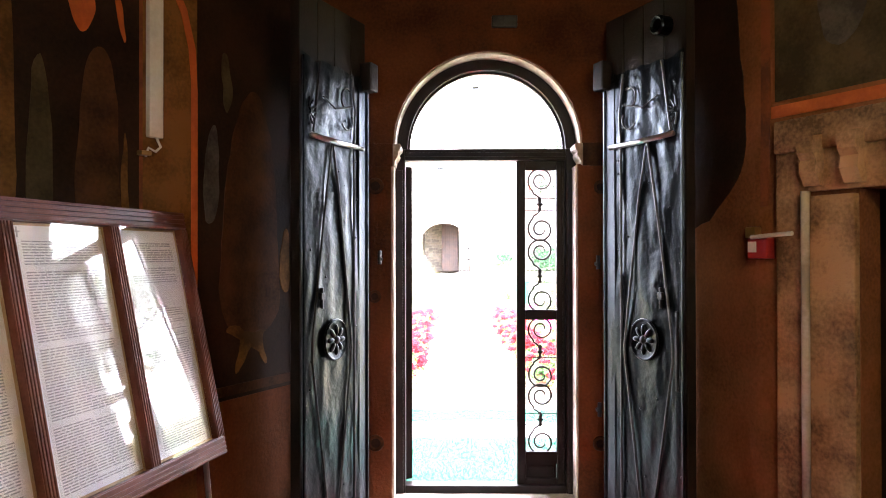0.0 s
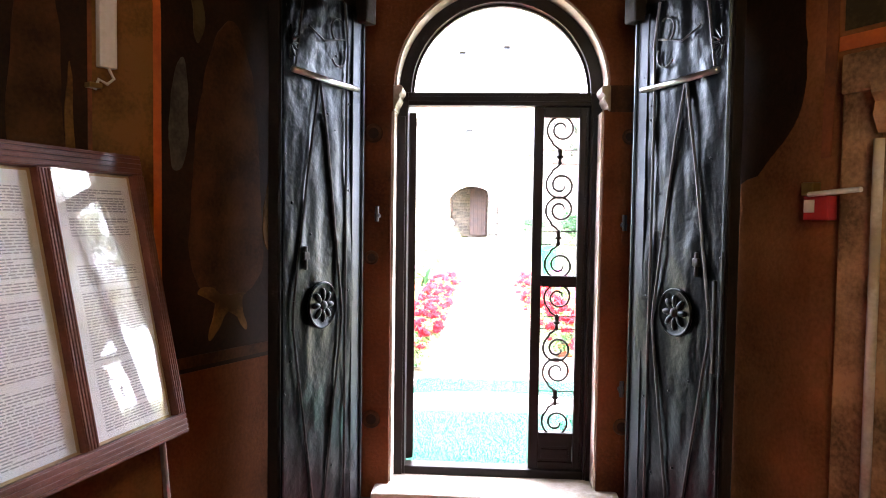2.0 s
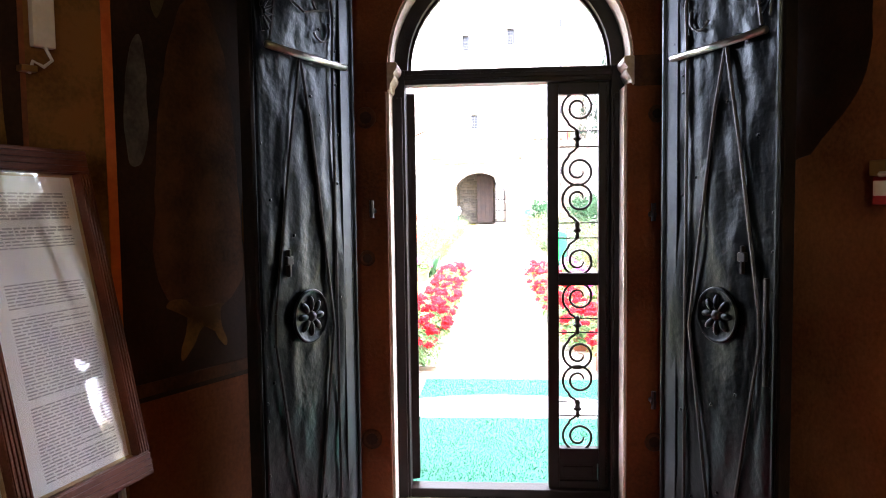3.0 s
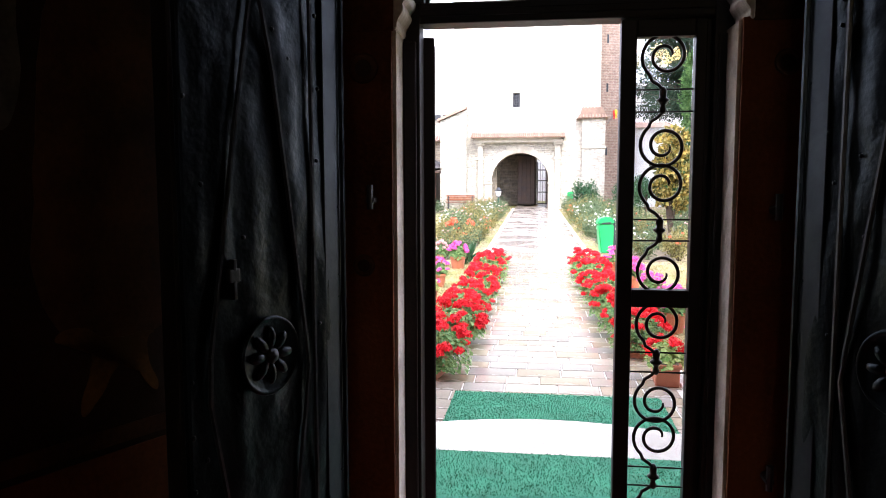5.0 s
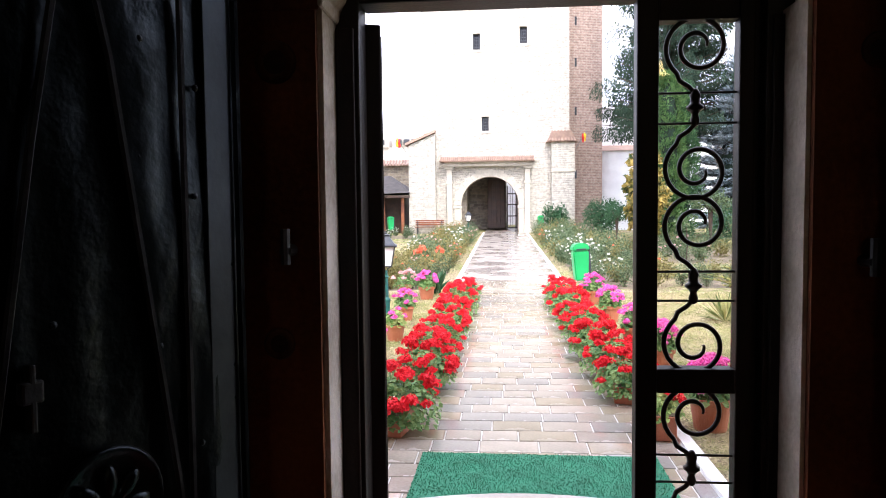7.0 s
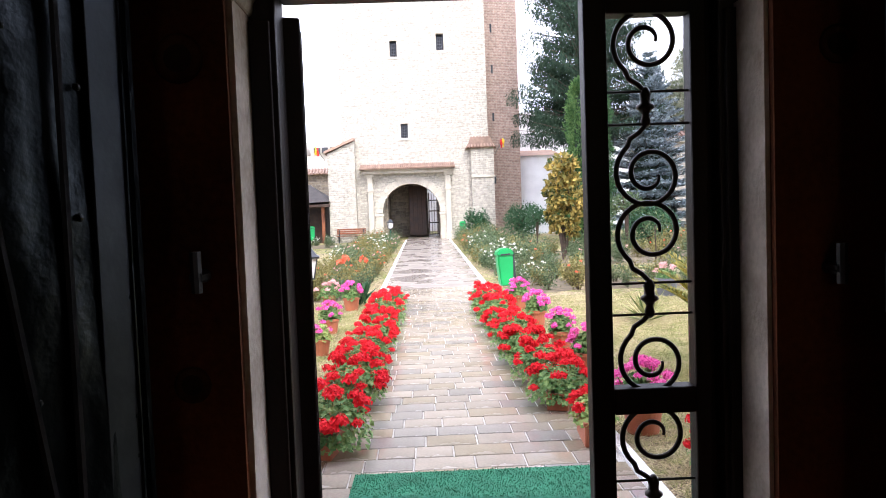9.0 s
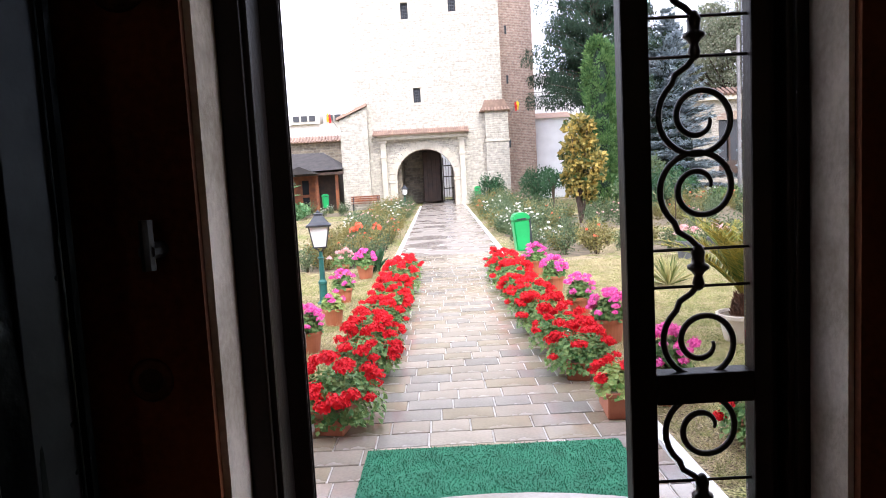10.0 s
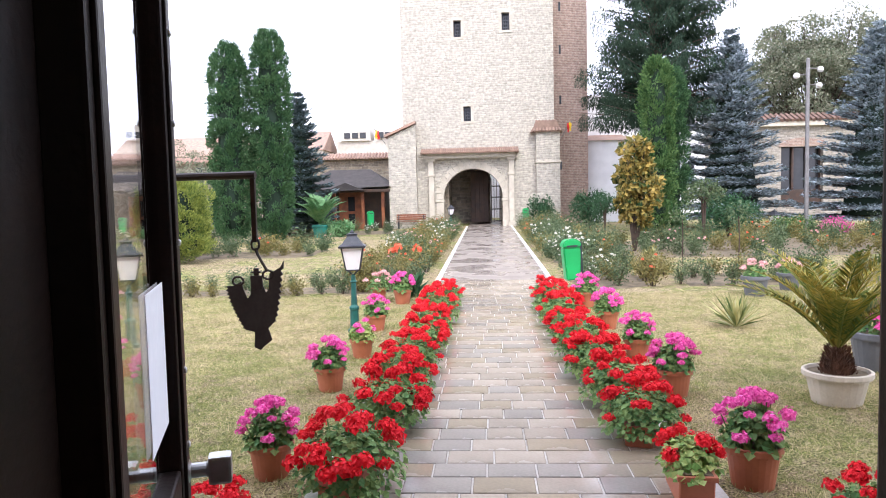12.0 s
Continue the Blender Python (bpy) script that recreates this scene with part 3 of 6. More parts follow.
# Iron pintles and old sockets in the wall beside the doorway.
for x, z in ((0.635, 1.47), (0.64, 0.62), (-0.63, 1.50)):
    t = thing("iron_pintle", "rusty iron hinge pintle set in the plaster wall", "door hardware", Matrix.Translation((x, -0.2, z)), group="pintles")
    part("spike", tube(bmesh.new(), [(0, 0.02, 0), (0, -0.05, 0), (0, -0.055, 0.0)], 0.014, 8), "strap", t)
    part("pin", tube(bmesh.new(), [(0, -0.05, -0.03), (0, -0.05, 0.05)], 0.011, 8), "strap", t)
# Shallow discs stand for holes; the near-black core paints their shaded depth.
for x, z, r in ((-0.665, 1.28, 0.038), (-0.66, 1.93, 0.05), (-0.66, 0.42, 0.05), (0.66, 1.92, 0.04), (0.655, 0.42, 0.045)):
    t = thing("wall_socket_hole", "round bolt hole with a stained rim and painted dark core", "bolt hole", Matrix.Translation((x, -0.2, z)) @ Matrix.Rotation(radians(90), 4, "X"), group="bolt holes")
    part("rim", lathe(bmesh.new(), [(r, 0), (r * 0.9, 0.006), (r * 0.7, 0.007), (r * 0.55, 0.002)], 16), "fresco_brown", t, smooth=True)
    part("core", lathe(bmesh.new(), [(r * 0.56, 0.0), (r * 0.56, 0.003), (0.001, 0.0035)], 12), "fresco", t)
t = thing("iron_plate", "small black iron plate above the arch", "wall plate", Matrix.Translation((0.10, -0.2, 2.89)))
part("plate", boxm(-0.075, 0.075, -0.03, 0.0, -0.035, 0.035, 0.008), "strap", t)

# ---- wall paintings, as plain shapes ----
def wallframe(a, b):
    a, b = Vector(a), Vector(b)
    return Matrix.Translation((a.x, a.y, 0)) @ Matrix.Rotation(math.atan2((b - a).y, (b - a).x), 4, "Z")


def paint(name, frame_m, pts, material, sign, lift=0.004, parent=None):
    if name == "patch":
        for _ in range(3):
            pts = [q for a, b in zip(pts, pts[1:] + pts[:1]) for q in ((0.75 * a[0] + 0.25 * b[0], 0.75 * a[1] + 0.25 * b[1]), (0.25 * a[0] + 0.75 * b[0], 0.25 * a[1] + 0.75 * b[1]))]
        pts = [(x + 0.014 * noise.noise((x * 14, z * 9, 2.0)), z + 0.02 * noise.noise((x * 11, z * 13, 7.0))) for x, z in pts]
    d = sorted((0.0 if lift < 0.005 else sign * 0.004, sign * lift))
    return part(name, prism(bmesh.new(), pts, d[0], d[1], "y", frame_m), material, parent)


WEST, SPLAY = wallframe(ROOM[1], ROOM[2]), wallframe(ROOM[0], ROOM[1])
art = thing("wall_painting", "dark old fresco with ochre and orange painted fields", "fresco")
paint("border", WEST, [(0.0, 0.9), (0.035, 0.9), (0.035, 2.35), (0.05, 2.5), (0.09, 2.65), (0.16, 2.78), (0.13, 2.80), (0.06, 2.68), (0.01, 2.5), (0, 2.3)], "fresco_orange", 1, 0.004, art)
paint("field", WEST, [(0.31, 1.0), (1.3, 1.0), (1.3, 3.45), (0.31, 3.45)], "fresco", 1, 0.004, art)
paint("border", WEST, [(0.292, 1.0), (0.309, 1.0), (0.309, 3.45), (0.292, 3.45)], "fresco_red", 1, 0.004, art)
paint("patch", WEST, [(0.50, 2.55), (0.56, 2.42), (0.62, 2.5), (0.64, 2.62), (0.60, 2.8), (0.55, 2.74)], "fresco_orange", 1, 0.007, art)
paint("patch", WEST, [(0.37, 2.4), (0.41, 2.5), (0.43, 2.68), (0.39, 2.6)], "fresco_orange", 1, 0.007, art)
paint("patch", WEST, [(0.38, 1.1), (0.62, 1.1), (0.60, 1.8), (0.56, 2.38), (0.44, 2.4), (0.40, 2.0)], "fresco_brown", 1, 0.007, art)
paint("patch", WEST, [(0.66, 1.1), (0.80, 1.1), (0.78, 2.3), (0.70, 2.32)], "fresco_olive", 1, 0.007, art)
paint("patch", WEST, [(0.82, 1.1), (1.2, 1.1), (1.2, 3.0), (0.9, 3.0), (0.83, 2.4)], "fresco_ochre", 1, 0.007, art)
paint("patch", WEST, [(0.36, 1.2), (0.40, 1.2), (0.39, 2.0), (0.365, 2.1)], "fresco_ochre", 1, 0.007, art)
art2 = thing("wall_painting", "near-black fresco with worn brown and cream patches", "fresco")
paint("dado", SPLAY, [(0.0, 0.0), (0.895, 0.0), (0.895, 0.80), (0, 0.80)], "plaster", 1, 0.004, art2)
paint("border", SPLAY, [(0.0, 0.82), (0.895, 0.82), (0.895, 0.87), (0, 0.87)], "fresco_brown", 1, 0.004, art2)
paint("patch", SPLAY, [(0.30, 1.1), (0.76, 1.1), (0.74, 1.7), (0.66, 2.2), (0.5, 2.45), (0.36, 2.1), (0.33, 1.6)], "fresco_brown", 1, 0.004, art2)
paint("patch", SPLAY, [(0.76, 1.7), (0.85, 1.66), (0.86, 1.95), (0.80, 2.2), (0.76, 2.1)], "fresco_grey", 1, 0.004, art2)
paint("patch", SPLAY, [(0.40, 1.12), (0.70, 1.12), (0.72, 1.16), (0.58, 1.18), (0.66, 0.93), (0.62, 0.92), (0.52, 1.10), (0.44, 0.94), (0.41, 0.95), (0.46, 1.1)], "fresco_ochre", 1, 0.007, art2)
paint("patch", SPLAY, [(0.22, 1.3), (0.32, 1.36), (0.30, 1.62), (0.24, 1.7)], "fresco_ochre", 1, 0.004, art2)
paint("patch", SPLAY, [(0.66, 2.3), (0.72, 2.2), (0.75, 2.5), (0.7, 2.55)], "fresco_olive", 1, 0.007, art2)

t = thing("cable_trunking", "white plastic cable trunking on the frescoed wall", "cable trunking")
part("trunking", boxm(0.205, 0.275, 0.0, 0.03, 2.05, 3.45, 0.004, WEST), "white", t)
part("cord", tube(bmesh.new(), [(0.24, 0.02, 2.06), (0.22, 0.03, 2.01), (0.25, 0.035, 1.985), (0.28, 0.03, 2.0), (0.29, 0.02, 1.96)], 0.006, 6, WEST), "white", t)
part("hook", boxm(0.27, 0.32, 0.0, 0.04, 1.965, 1.985, 0.004, WEST), "brass", t)

# ---- carved portal on the east wall ----
portal = thing("trim_portal", "worn carved stone surround of a low portal", "door surround", kind="structure")
part("outer_jamb", boxm(0.13, 0.285, -0.03, 0.0, 0.0, 2.13, 0.008, EAST), "portal", portal)
bm = boxm(0.285, 0.50, -0.04, 0.0, 0.0, 1.78, 0.01, EAST)
part("inner_jamb", bm, "portal", portal)
part("roll_moulding", tube(bmesh.new(), [(0.295, -0.06, 0.4), (0.295, -0.06, 1.80)], 0.018, 8, EAST), "lime", portal, smooth=True)
part("plinth_block", boxm(0.27, 0.40, -0.09, 0.0, 0.0, 0.4, 0.012, EAST), "lime", portal)
part("lintel", boxm(0.13, 1.7, -0.045, 0.0, 1.98, 2.13, 0.01, EAST), "portal", portal)
part("lintel_course", boxm(0.285, 1.6, -0.03, 0.0, 1.80, 1.98, 0.008, EAST), "portal", portal)
for u in (0.29, 0.47, 0.68, 0.89):
    bm = prism(bmesh.new(), [(-0.045, 2.04), (-0.11, 2.03), (-0.11, 1.96), (-0.085, 1.93), (-0.095, 1.88), (-0.06, 1.82), (-0.028, 1.82), (-0.028, 2.0)], u, u + 0.075, "x", EAST)
    part("corbel", bm, "portal", portal)
part("outer_jamb", boxm(1.45, 1.7, -0.05, 0.0, 0.0, 1.98, 0.01, EAST), "portal", portal)
art3 = thing("wall_painting", "faded fresco with an orange border above the portal", "fresco")
paint("border", EAST, [(0.09, 2.155), (1.9, 2.155), (1.9, 2.21), (0.09, 2.21)], "fresco_orange", -1, 0.004, art3)
paint("border", EAST, [(0.03, 1.75), (0.07, 1.75), (0.085, 2.2), (0.085, 3.4), (0.045, 3.4)], "fresco_red", -1, 0.004, art3)
paint("field", EAST, [(0.11, 2.23), (1.9, 2.23), (1.9, 3.4), (0.11, 3.4)], "fresco_olive", -1, 0.004, art3)
paint("patch", EAST, [(0.3, 2.4), (0.55, 2.42), (0.6, 3.3), (0.35, 3.3)], "fresco_grey", -1, 0.007, art3)
SPE = wallframe(ROOM[6], ROOM[7])
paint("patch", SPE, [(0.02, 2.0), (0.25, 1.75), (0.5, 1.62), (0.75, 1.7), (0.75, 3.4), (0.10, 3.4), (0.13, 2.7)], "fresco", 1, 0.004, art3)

t = thing("fire_alarm", "red fire alarm call point with a white label", "fire alarm", EAST @ Matrix.Translation((0.055, 0, 1.555)))
part("housing", boxm(-0.055, 0.05, -0.06, 0.0, -0.05, 0.045, 0.006), "alarm", t)
part("label_plate", boxm(-0.05, -0.005, -0.063, -0.059, -0.02, 0.03, 0.001), "white", t)
part("brass_fitting", boxm(-0.075, -0.02, -0.05, -0.002, 0.047, 0.10, 0.006), "brass", t)
part("pipe", tube(bmesh.new(), [(-0.02, -0.075, 0.05), (0.22, -0.12, 0.062)], 0.010, 8), "white", t)

# ---- chandelier that hangs behind the walk, mirrored in the door panes ----
def warm_globe_material():
    m = bpy.data.materials.new("lit_opal_globe")
    m.use_nodes = True
    p = m.node_tree.nodes["Principled BSDF"]
    p.inputs["Base Color"].default_value = (0.85, 0.78, 0.6, 1)
    p.inputs["Roughness"].default_value = 0.3
    p.inputs["Emission Color"].default_value = (1.0, 0.74, 0.30, 1)
    p.inputs["Emission Strength"].default_value = 2.4
    return m


M["globe"] = warm_globe_material()
lamp = thing("chandelier", "brass chandelier with lit warm opal globes hanging from the vault", "chandelier", Matrix.Translation((0.98, -4.2, 0)))
part("canopy", lathe(bmesh.new(), [(0.07, HIGH), (0.075, HIGH - 0.02), (0.03, HIGH - 0.06), (0.012, HIGH - 0.075)][::-1], 16), "brass", lamp, smooth=True)
part("rod", tube(bmesh.new(), [(0, 0, 2.62), (0, 0, HIGH - 0.05)], 0.011, 8), "brass", lamp)
part("hub", lathe(bmesh.new(), [(0.004, 2.50), (0.03, 2.53), (0.055, 2.58), (0.055, 2.62), (0.025, 2.67), (0.012, 2.70)], 16), "brass", lamp, smooth=True)
for k in range(5):
    a = radians(18 + 72 * k)
    c, d = math.cos(a), math.sin(a)
    arm = part("arm", tube(bmesh.new(), [(0.05 * c, 0.05 * d, 2.60), (0.12 * c, 0.12 * d, 2.55), (0.19 * c, 0.19 * d, 2.57), (0.215 * c, 0.215 * d, 2.64)], 0.008, 8), "brass", lamp, smooth=True)
    part("cup", lathe(bmesh.new(), [(0.012, 2.63), (0.034, 2.645), (0.036, 2.665), (0.030, 2.67)], 14, Matrix.Translation((0.215 * c, 0.215 * d, 0))), "brass", arm, smooth=True)
    bm = bmesh.new()
    bmesh.ops.create_uvsphere(bm, u_segments=20, v_segments=14, radius=0.068, matrix=Matrix.Translation((0.215 * c, 0.215 * d, 2.725)))
    part("globe", bm, "globe", arm, "lit warm opal glass globe", smooth=True)

# ---- carpet ----
carpet = thing("carpet", "red runner with a cream patterned border", "carpet")
part("field", boxm(-0.78, 0.80, -5.6, -0.35, 0.0, 0.012, 0.004), "carpet", carpet)
for y0, y1 in ((-0.372, -0.362), (-0.52, -0.51), (-0.62, -0.612)):
    part("stripe", boxm(-0.70, 0.72, y0, y1, 0.010, 0.0145), "carpet_pale", carpet)
part("border_band", boxm(-0.70, 0.72, -0.505, -0.38, 0.010, 0.0140), "carpet_pale", carpet)
for k in range(9):
    cx = -0.63 + k * 0.16
    pts = [(cx + 0.07 * math.cos(a) * (0.6 + 0.4 * math.cos(2 * a)), -0.443 + 0.045 * math.sin(a), 0.0145) for a in [2 * math.pi * i / 20 for i in range(21)]]
    part("motif", tube(bmesh.new(), pts, 0.006, 4), "carpet", carpet)
for x0, x1 in ((-0.70, -0.60), (0.62, 0.72)):
    part("border_band", boxm(x0, x1, -5.5, -0.63, 0.010, 0.0138), "carpet_pale", carpet)

# ---- display board on an easel ----
u, nrm = Vector((-0.215, -0.977, 0)), Vector((0.956, -0.21, 0.204))
up = Vector((-0.20, 0.044, 0.979)).normalized()
BW, BH = 1.46, 1.07
u = -u
BM = Matrix(((u.x, up.x, nrm.x, -1.197 - u.x * BW), (u.y, up.y, nrm.y, -1.267 - u.y * BW), (u.z, up.z, nrm.z, 0.664), (0, 0, 0, 1)))
board = thing("display_board", "three-panel brown wooden display board with printed sheets on an easel", "display board", BM)


def moulding(x0, x1, y0, y1, along):
    bm = boxm(x0, x1, y0, y1, -0.02, 0.012, 0.004)
    n = 4
    for k in range(n):
        f0, f1 = (k + 0.2) / n, (k + 0.75) / n
        if along == "x":
            box(bm, x0 + 0.004, x1 - 0.004, y0 + (y1 - y0) * f0, y0 + (y1 - y0) * f1, 0.010, 0.017, 0.002)
        else:
            box(bm, x0 + (x1 - x0) * f0, x0 + (x1 - x0) * f1, y0 + 0.004, y1 - 0.004, 0.010, 0.017, 0.002)
    return bm


part("frame_rail", moulding(0, BW, 0, 0.075, "x"), "boardwood", board)
part("frame_rail", moulding(0, BW, BH - 0.075, BH, "x"), "boardwood", board)
edges = [0.0, 0.045, 0.48, 0.53, 0.97, 1.02, 1.415, 1.46]
for k in range(0, 8, 2):
    part("frame_stile", moulding(edges[k], edges[k + 1], 0.075, BH - 0.075, "y"), "boardwood", board)
part("back", boxm(0.01, BW - 0.01, 0.01, BH - 0.01, -0.035, -0.02, 0.003), "mount", board)
rng = random.Random(8)
for k, (x0, x1) in enumerate(((1.02, 1.415), (0.53, 0.97), (0.045, 0.48))):
    page = part("sheet", boxm(x0 + 0.02, x1 - 0.015, 0.085, BH - 0.085, -0.0195, -0.016), "paper", board, "white printed sheet")
    bm = bmesh.new()
    rows = 88
    for r in range(rows):
        if r % 27 in (9, 10) or (k == 0 and 17 < r < 28):
            continue
        y = BH - 0.14 - r * (BH - 0.24) / rows
        f = 0.97 if rng.random() > 0.12 else rng.uniform(0.35, 0.8)
        a = x0 + 0.05 + (0.02 if k == 0 else 0)
        b = a + (x1 - 0.04 - a) * f
        x = a
        while x < b:
            wd = rng.uniform(0.012, 0.045)
            box(bm, x, min(x + wd, b), y, y + (0.0042 if not (k == 0 and r < 14) else 0.0055), -0.0162, -0.0155)
            x += wd + 0.006
    tagged(part("print", bm, "ink", page), kind="stuff")
    if k == 1:
        part("emblem", box(boxm(x0 + 0.035, x0 + 0.041, BH - 0.125, BH - 0.09, -0.0162, -0.0152), x0 + 0.028, x0 + 0.05, BH - 0.108, BH - 0.103, -0.0162, -0.0152), "ink", page)
    hw, hh = (x1 - x0) / 2 - 0.001, BH / 2 - 0.076
    p = part("pane", boxm(-hw, hw, -hh, hh, -0.0015, 0.0015), "boardpane", board)
    p.matrix_local = Matrix.Translation(((x0 + x1) / 2, BH / 2, 0.001)) @ Matrix.Rotation(radians(4.0), 4, "Y")
    p.visible_shadow = False
for s in (0.10, 1.36):
    part("easel_leg", tube(bmesh.new(), [BM.inverted() @ (BM @ Vector((s, 0.02, -0.03)) + Vector((0.0, 0, 0))), BM.inverted() @ Vector(((BM @ Vector((s, 0, 0))).x + 0.03, (BM @ Vector((s, 0, 0))).y, 0.012))], 0.012, 8), "steel", board, "grey metal leg")
a = BM @ Vector((0.73, 0.9, -0.04))
part("easel_leg", tube(bmesh.new(), [BM.inverted() @ a, BM.inverted() @ Vector((a.x - 0.25, a.y, 0.005))], 0.012, 8), "steel", board, "grey metal leg")
# ---- ground outside ----
bm = bmesh.new()
xs = [-600, -60, -25, -14, -8, -5, -3.5, -2, -1.16, 1.16, 2, 3.5, 5, 8, 14, 25, 60, 600]
ys = [-60, 0.05, 3, 6, 8] + list(range(10, 46, 3)) + [45, 60, 120, 900]
rows = [[bm.verts.new((x, y, ground(y) - 0.02)) for x in xs] for y in ys]
for r0, r1 in zip(rows, rows[1:]):
    for k in range(len(xs) - 1):
        bm.faces.new((r0[k], r0[k + 1], r1[k + 1], r1[k]))


def lawn_material():
    """Dry straw, bare brown and green patches at three scales."""
    m = bpy.data.materials.new("dry_autumn_lawn")
    m.use_nodes = True
    n, l = m.node_tree.nodes, m.node_tree.links
    p, co = n["Principled BSDF"], n.new("ShaderNodeTexCoord")
    def noise_node(scale, detail):
        t = n.new("ShaderNodeTexNoise")
        t.inputs["Scale"].default_value, t.inputs["Detail"].default_value = scale, detail
        l.new(co.outputs["Object"], t.inputs["Vector"])
        return t
    def ramp(src, a, b, lo, hi):
        r = n.new("ShaderNodeValToRGB")
        r.color_ramp.elements[0].position, r.color_ramp.elements[1].position = lo, hi
        r.color_ramp.elements[0].color, r.color_ramp.elements[1].color = rgba(a), rgba(b)
        l.new(src, r.inputs[0])
        return r
    big, mid, fine = noise_node(0.55, 6), noise_node(7, 8), noise_node(60, 6)
    straw = ramp(fine.outputs[0], (0.075, 0.055, 0.032), (0.56, 0.45, 0.27), 0.37, 0.63)
    green = ramp(fine.outputs[0], (0.04, 0.06, 0.016), (0.36, 0.36, 0.12), 0.37, 0.63)
    s = n.new("ShaderNodeMath")
    s.operation = "ADD"
    l.new(big.outputs[0], s.inputs[0])
    l.new(mid.outputs[0], s.inputs[1])
    f2 = n.new("ShaderNodeMath")
    f2.operation = "MULTIPLY_ADD"
    f2.inputs[1].default_value, f2.inputs[2].default_value = 6.0, -5.6
    f2.use_clamp = True
    l.new(s.outputs[0], f2.inputs[0])
    mx = n.new("ShaderNodeMix")
    mx.data_type = "RGBA"
    l.new(f2.outputs[0], mx.inputs["Factor"])
    l.new(straw.outputs[0], mx.inputs[6])
    l.new(green.outputs[0], mx.inputs[7])
    worn, tuft = n.new("ShaderNodeHueSaturation"), n.new("ShaderNodeMapRange")
    tuft.inputs[1].default_value, tuft.inputs[2].default_value = 0.32, 0.66
    tuft.inputs[3].default_value, tuft.inputs[4].default_value = 0.62, 1.22
    l.new(noise_node(11, 9).outputs[0], tuft.inputs[0])
    l.new(tuft.outputs[0], worn.inputs["Value"])
    l.new(mx.outputs[2], worn.inputs["Color"])
    l.new(worn.outputs[0], p.inputs["Base Color"])
    p.inputs["Roughness"].default_value, p.inputs["Specular IOR Level"].default_value = 0.95, 0.2
    b = n.new("ShaderNodeBump")
    b.inputs["Strength"].default_value, b.inputs["Distance"].default_value = 0.9, 0.03
    l.new(fine.outputs[0], b.inputs["Height"])
    l.new(b.outputs[0], p.inputs["Normal"])
    return m


M["lawn"] = lawn_material()
structure(part("ground", bm, "lawn"), "patchy lawn of dry straw and green grass", "lawn")
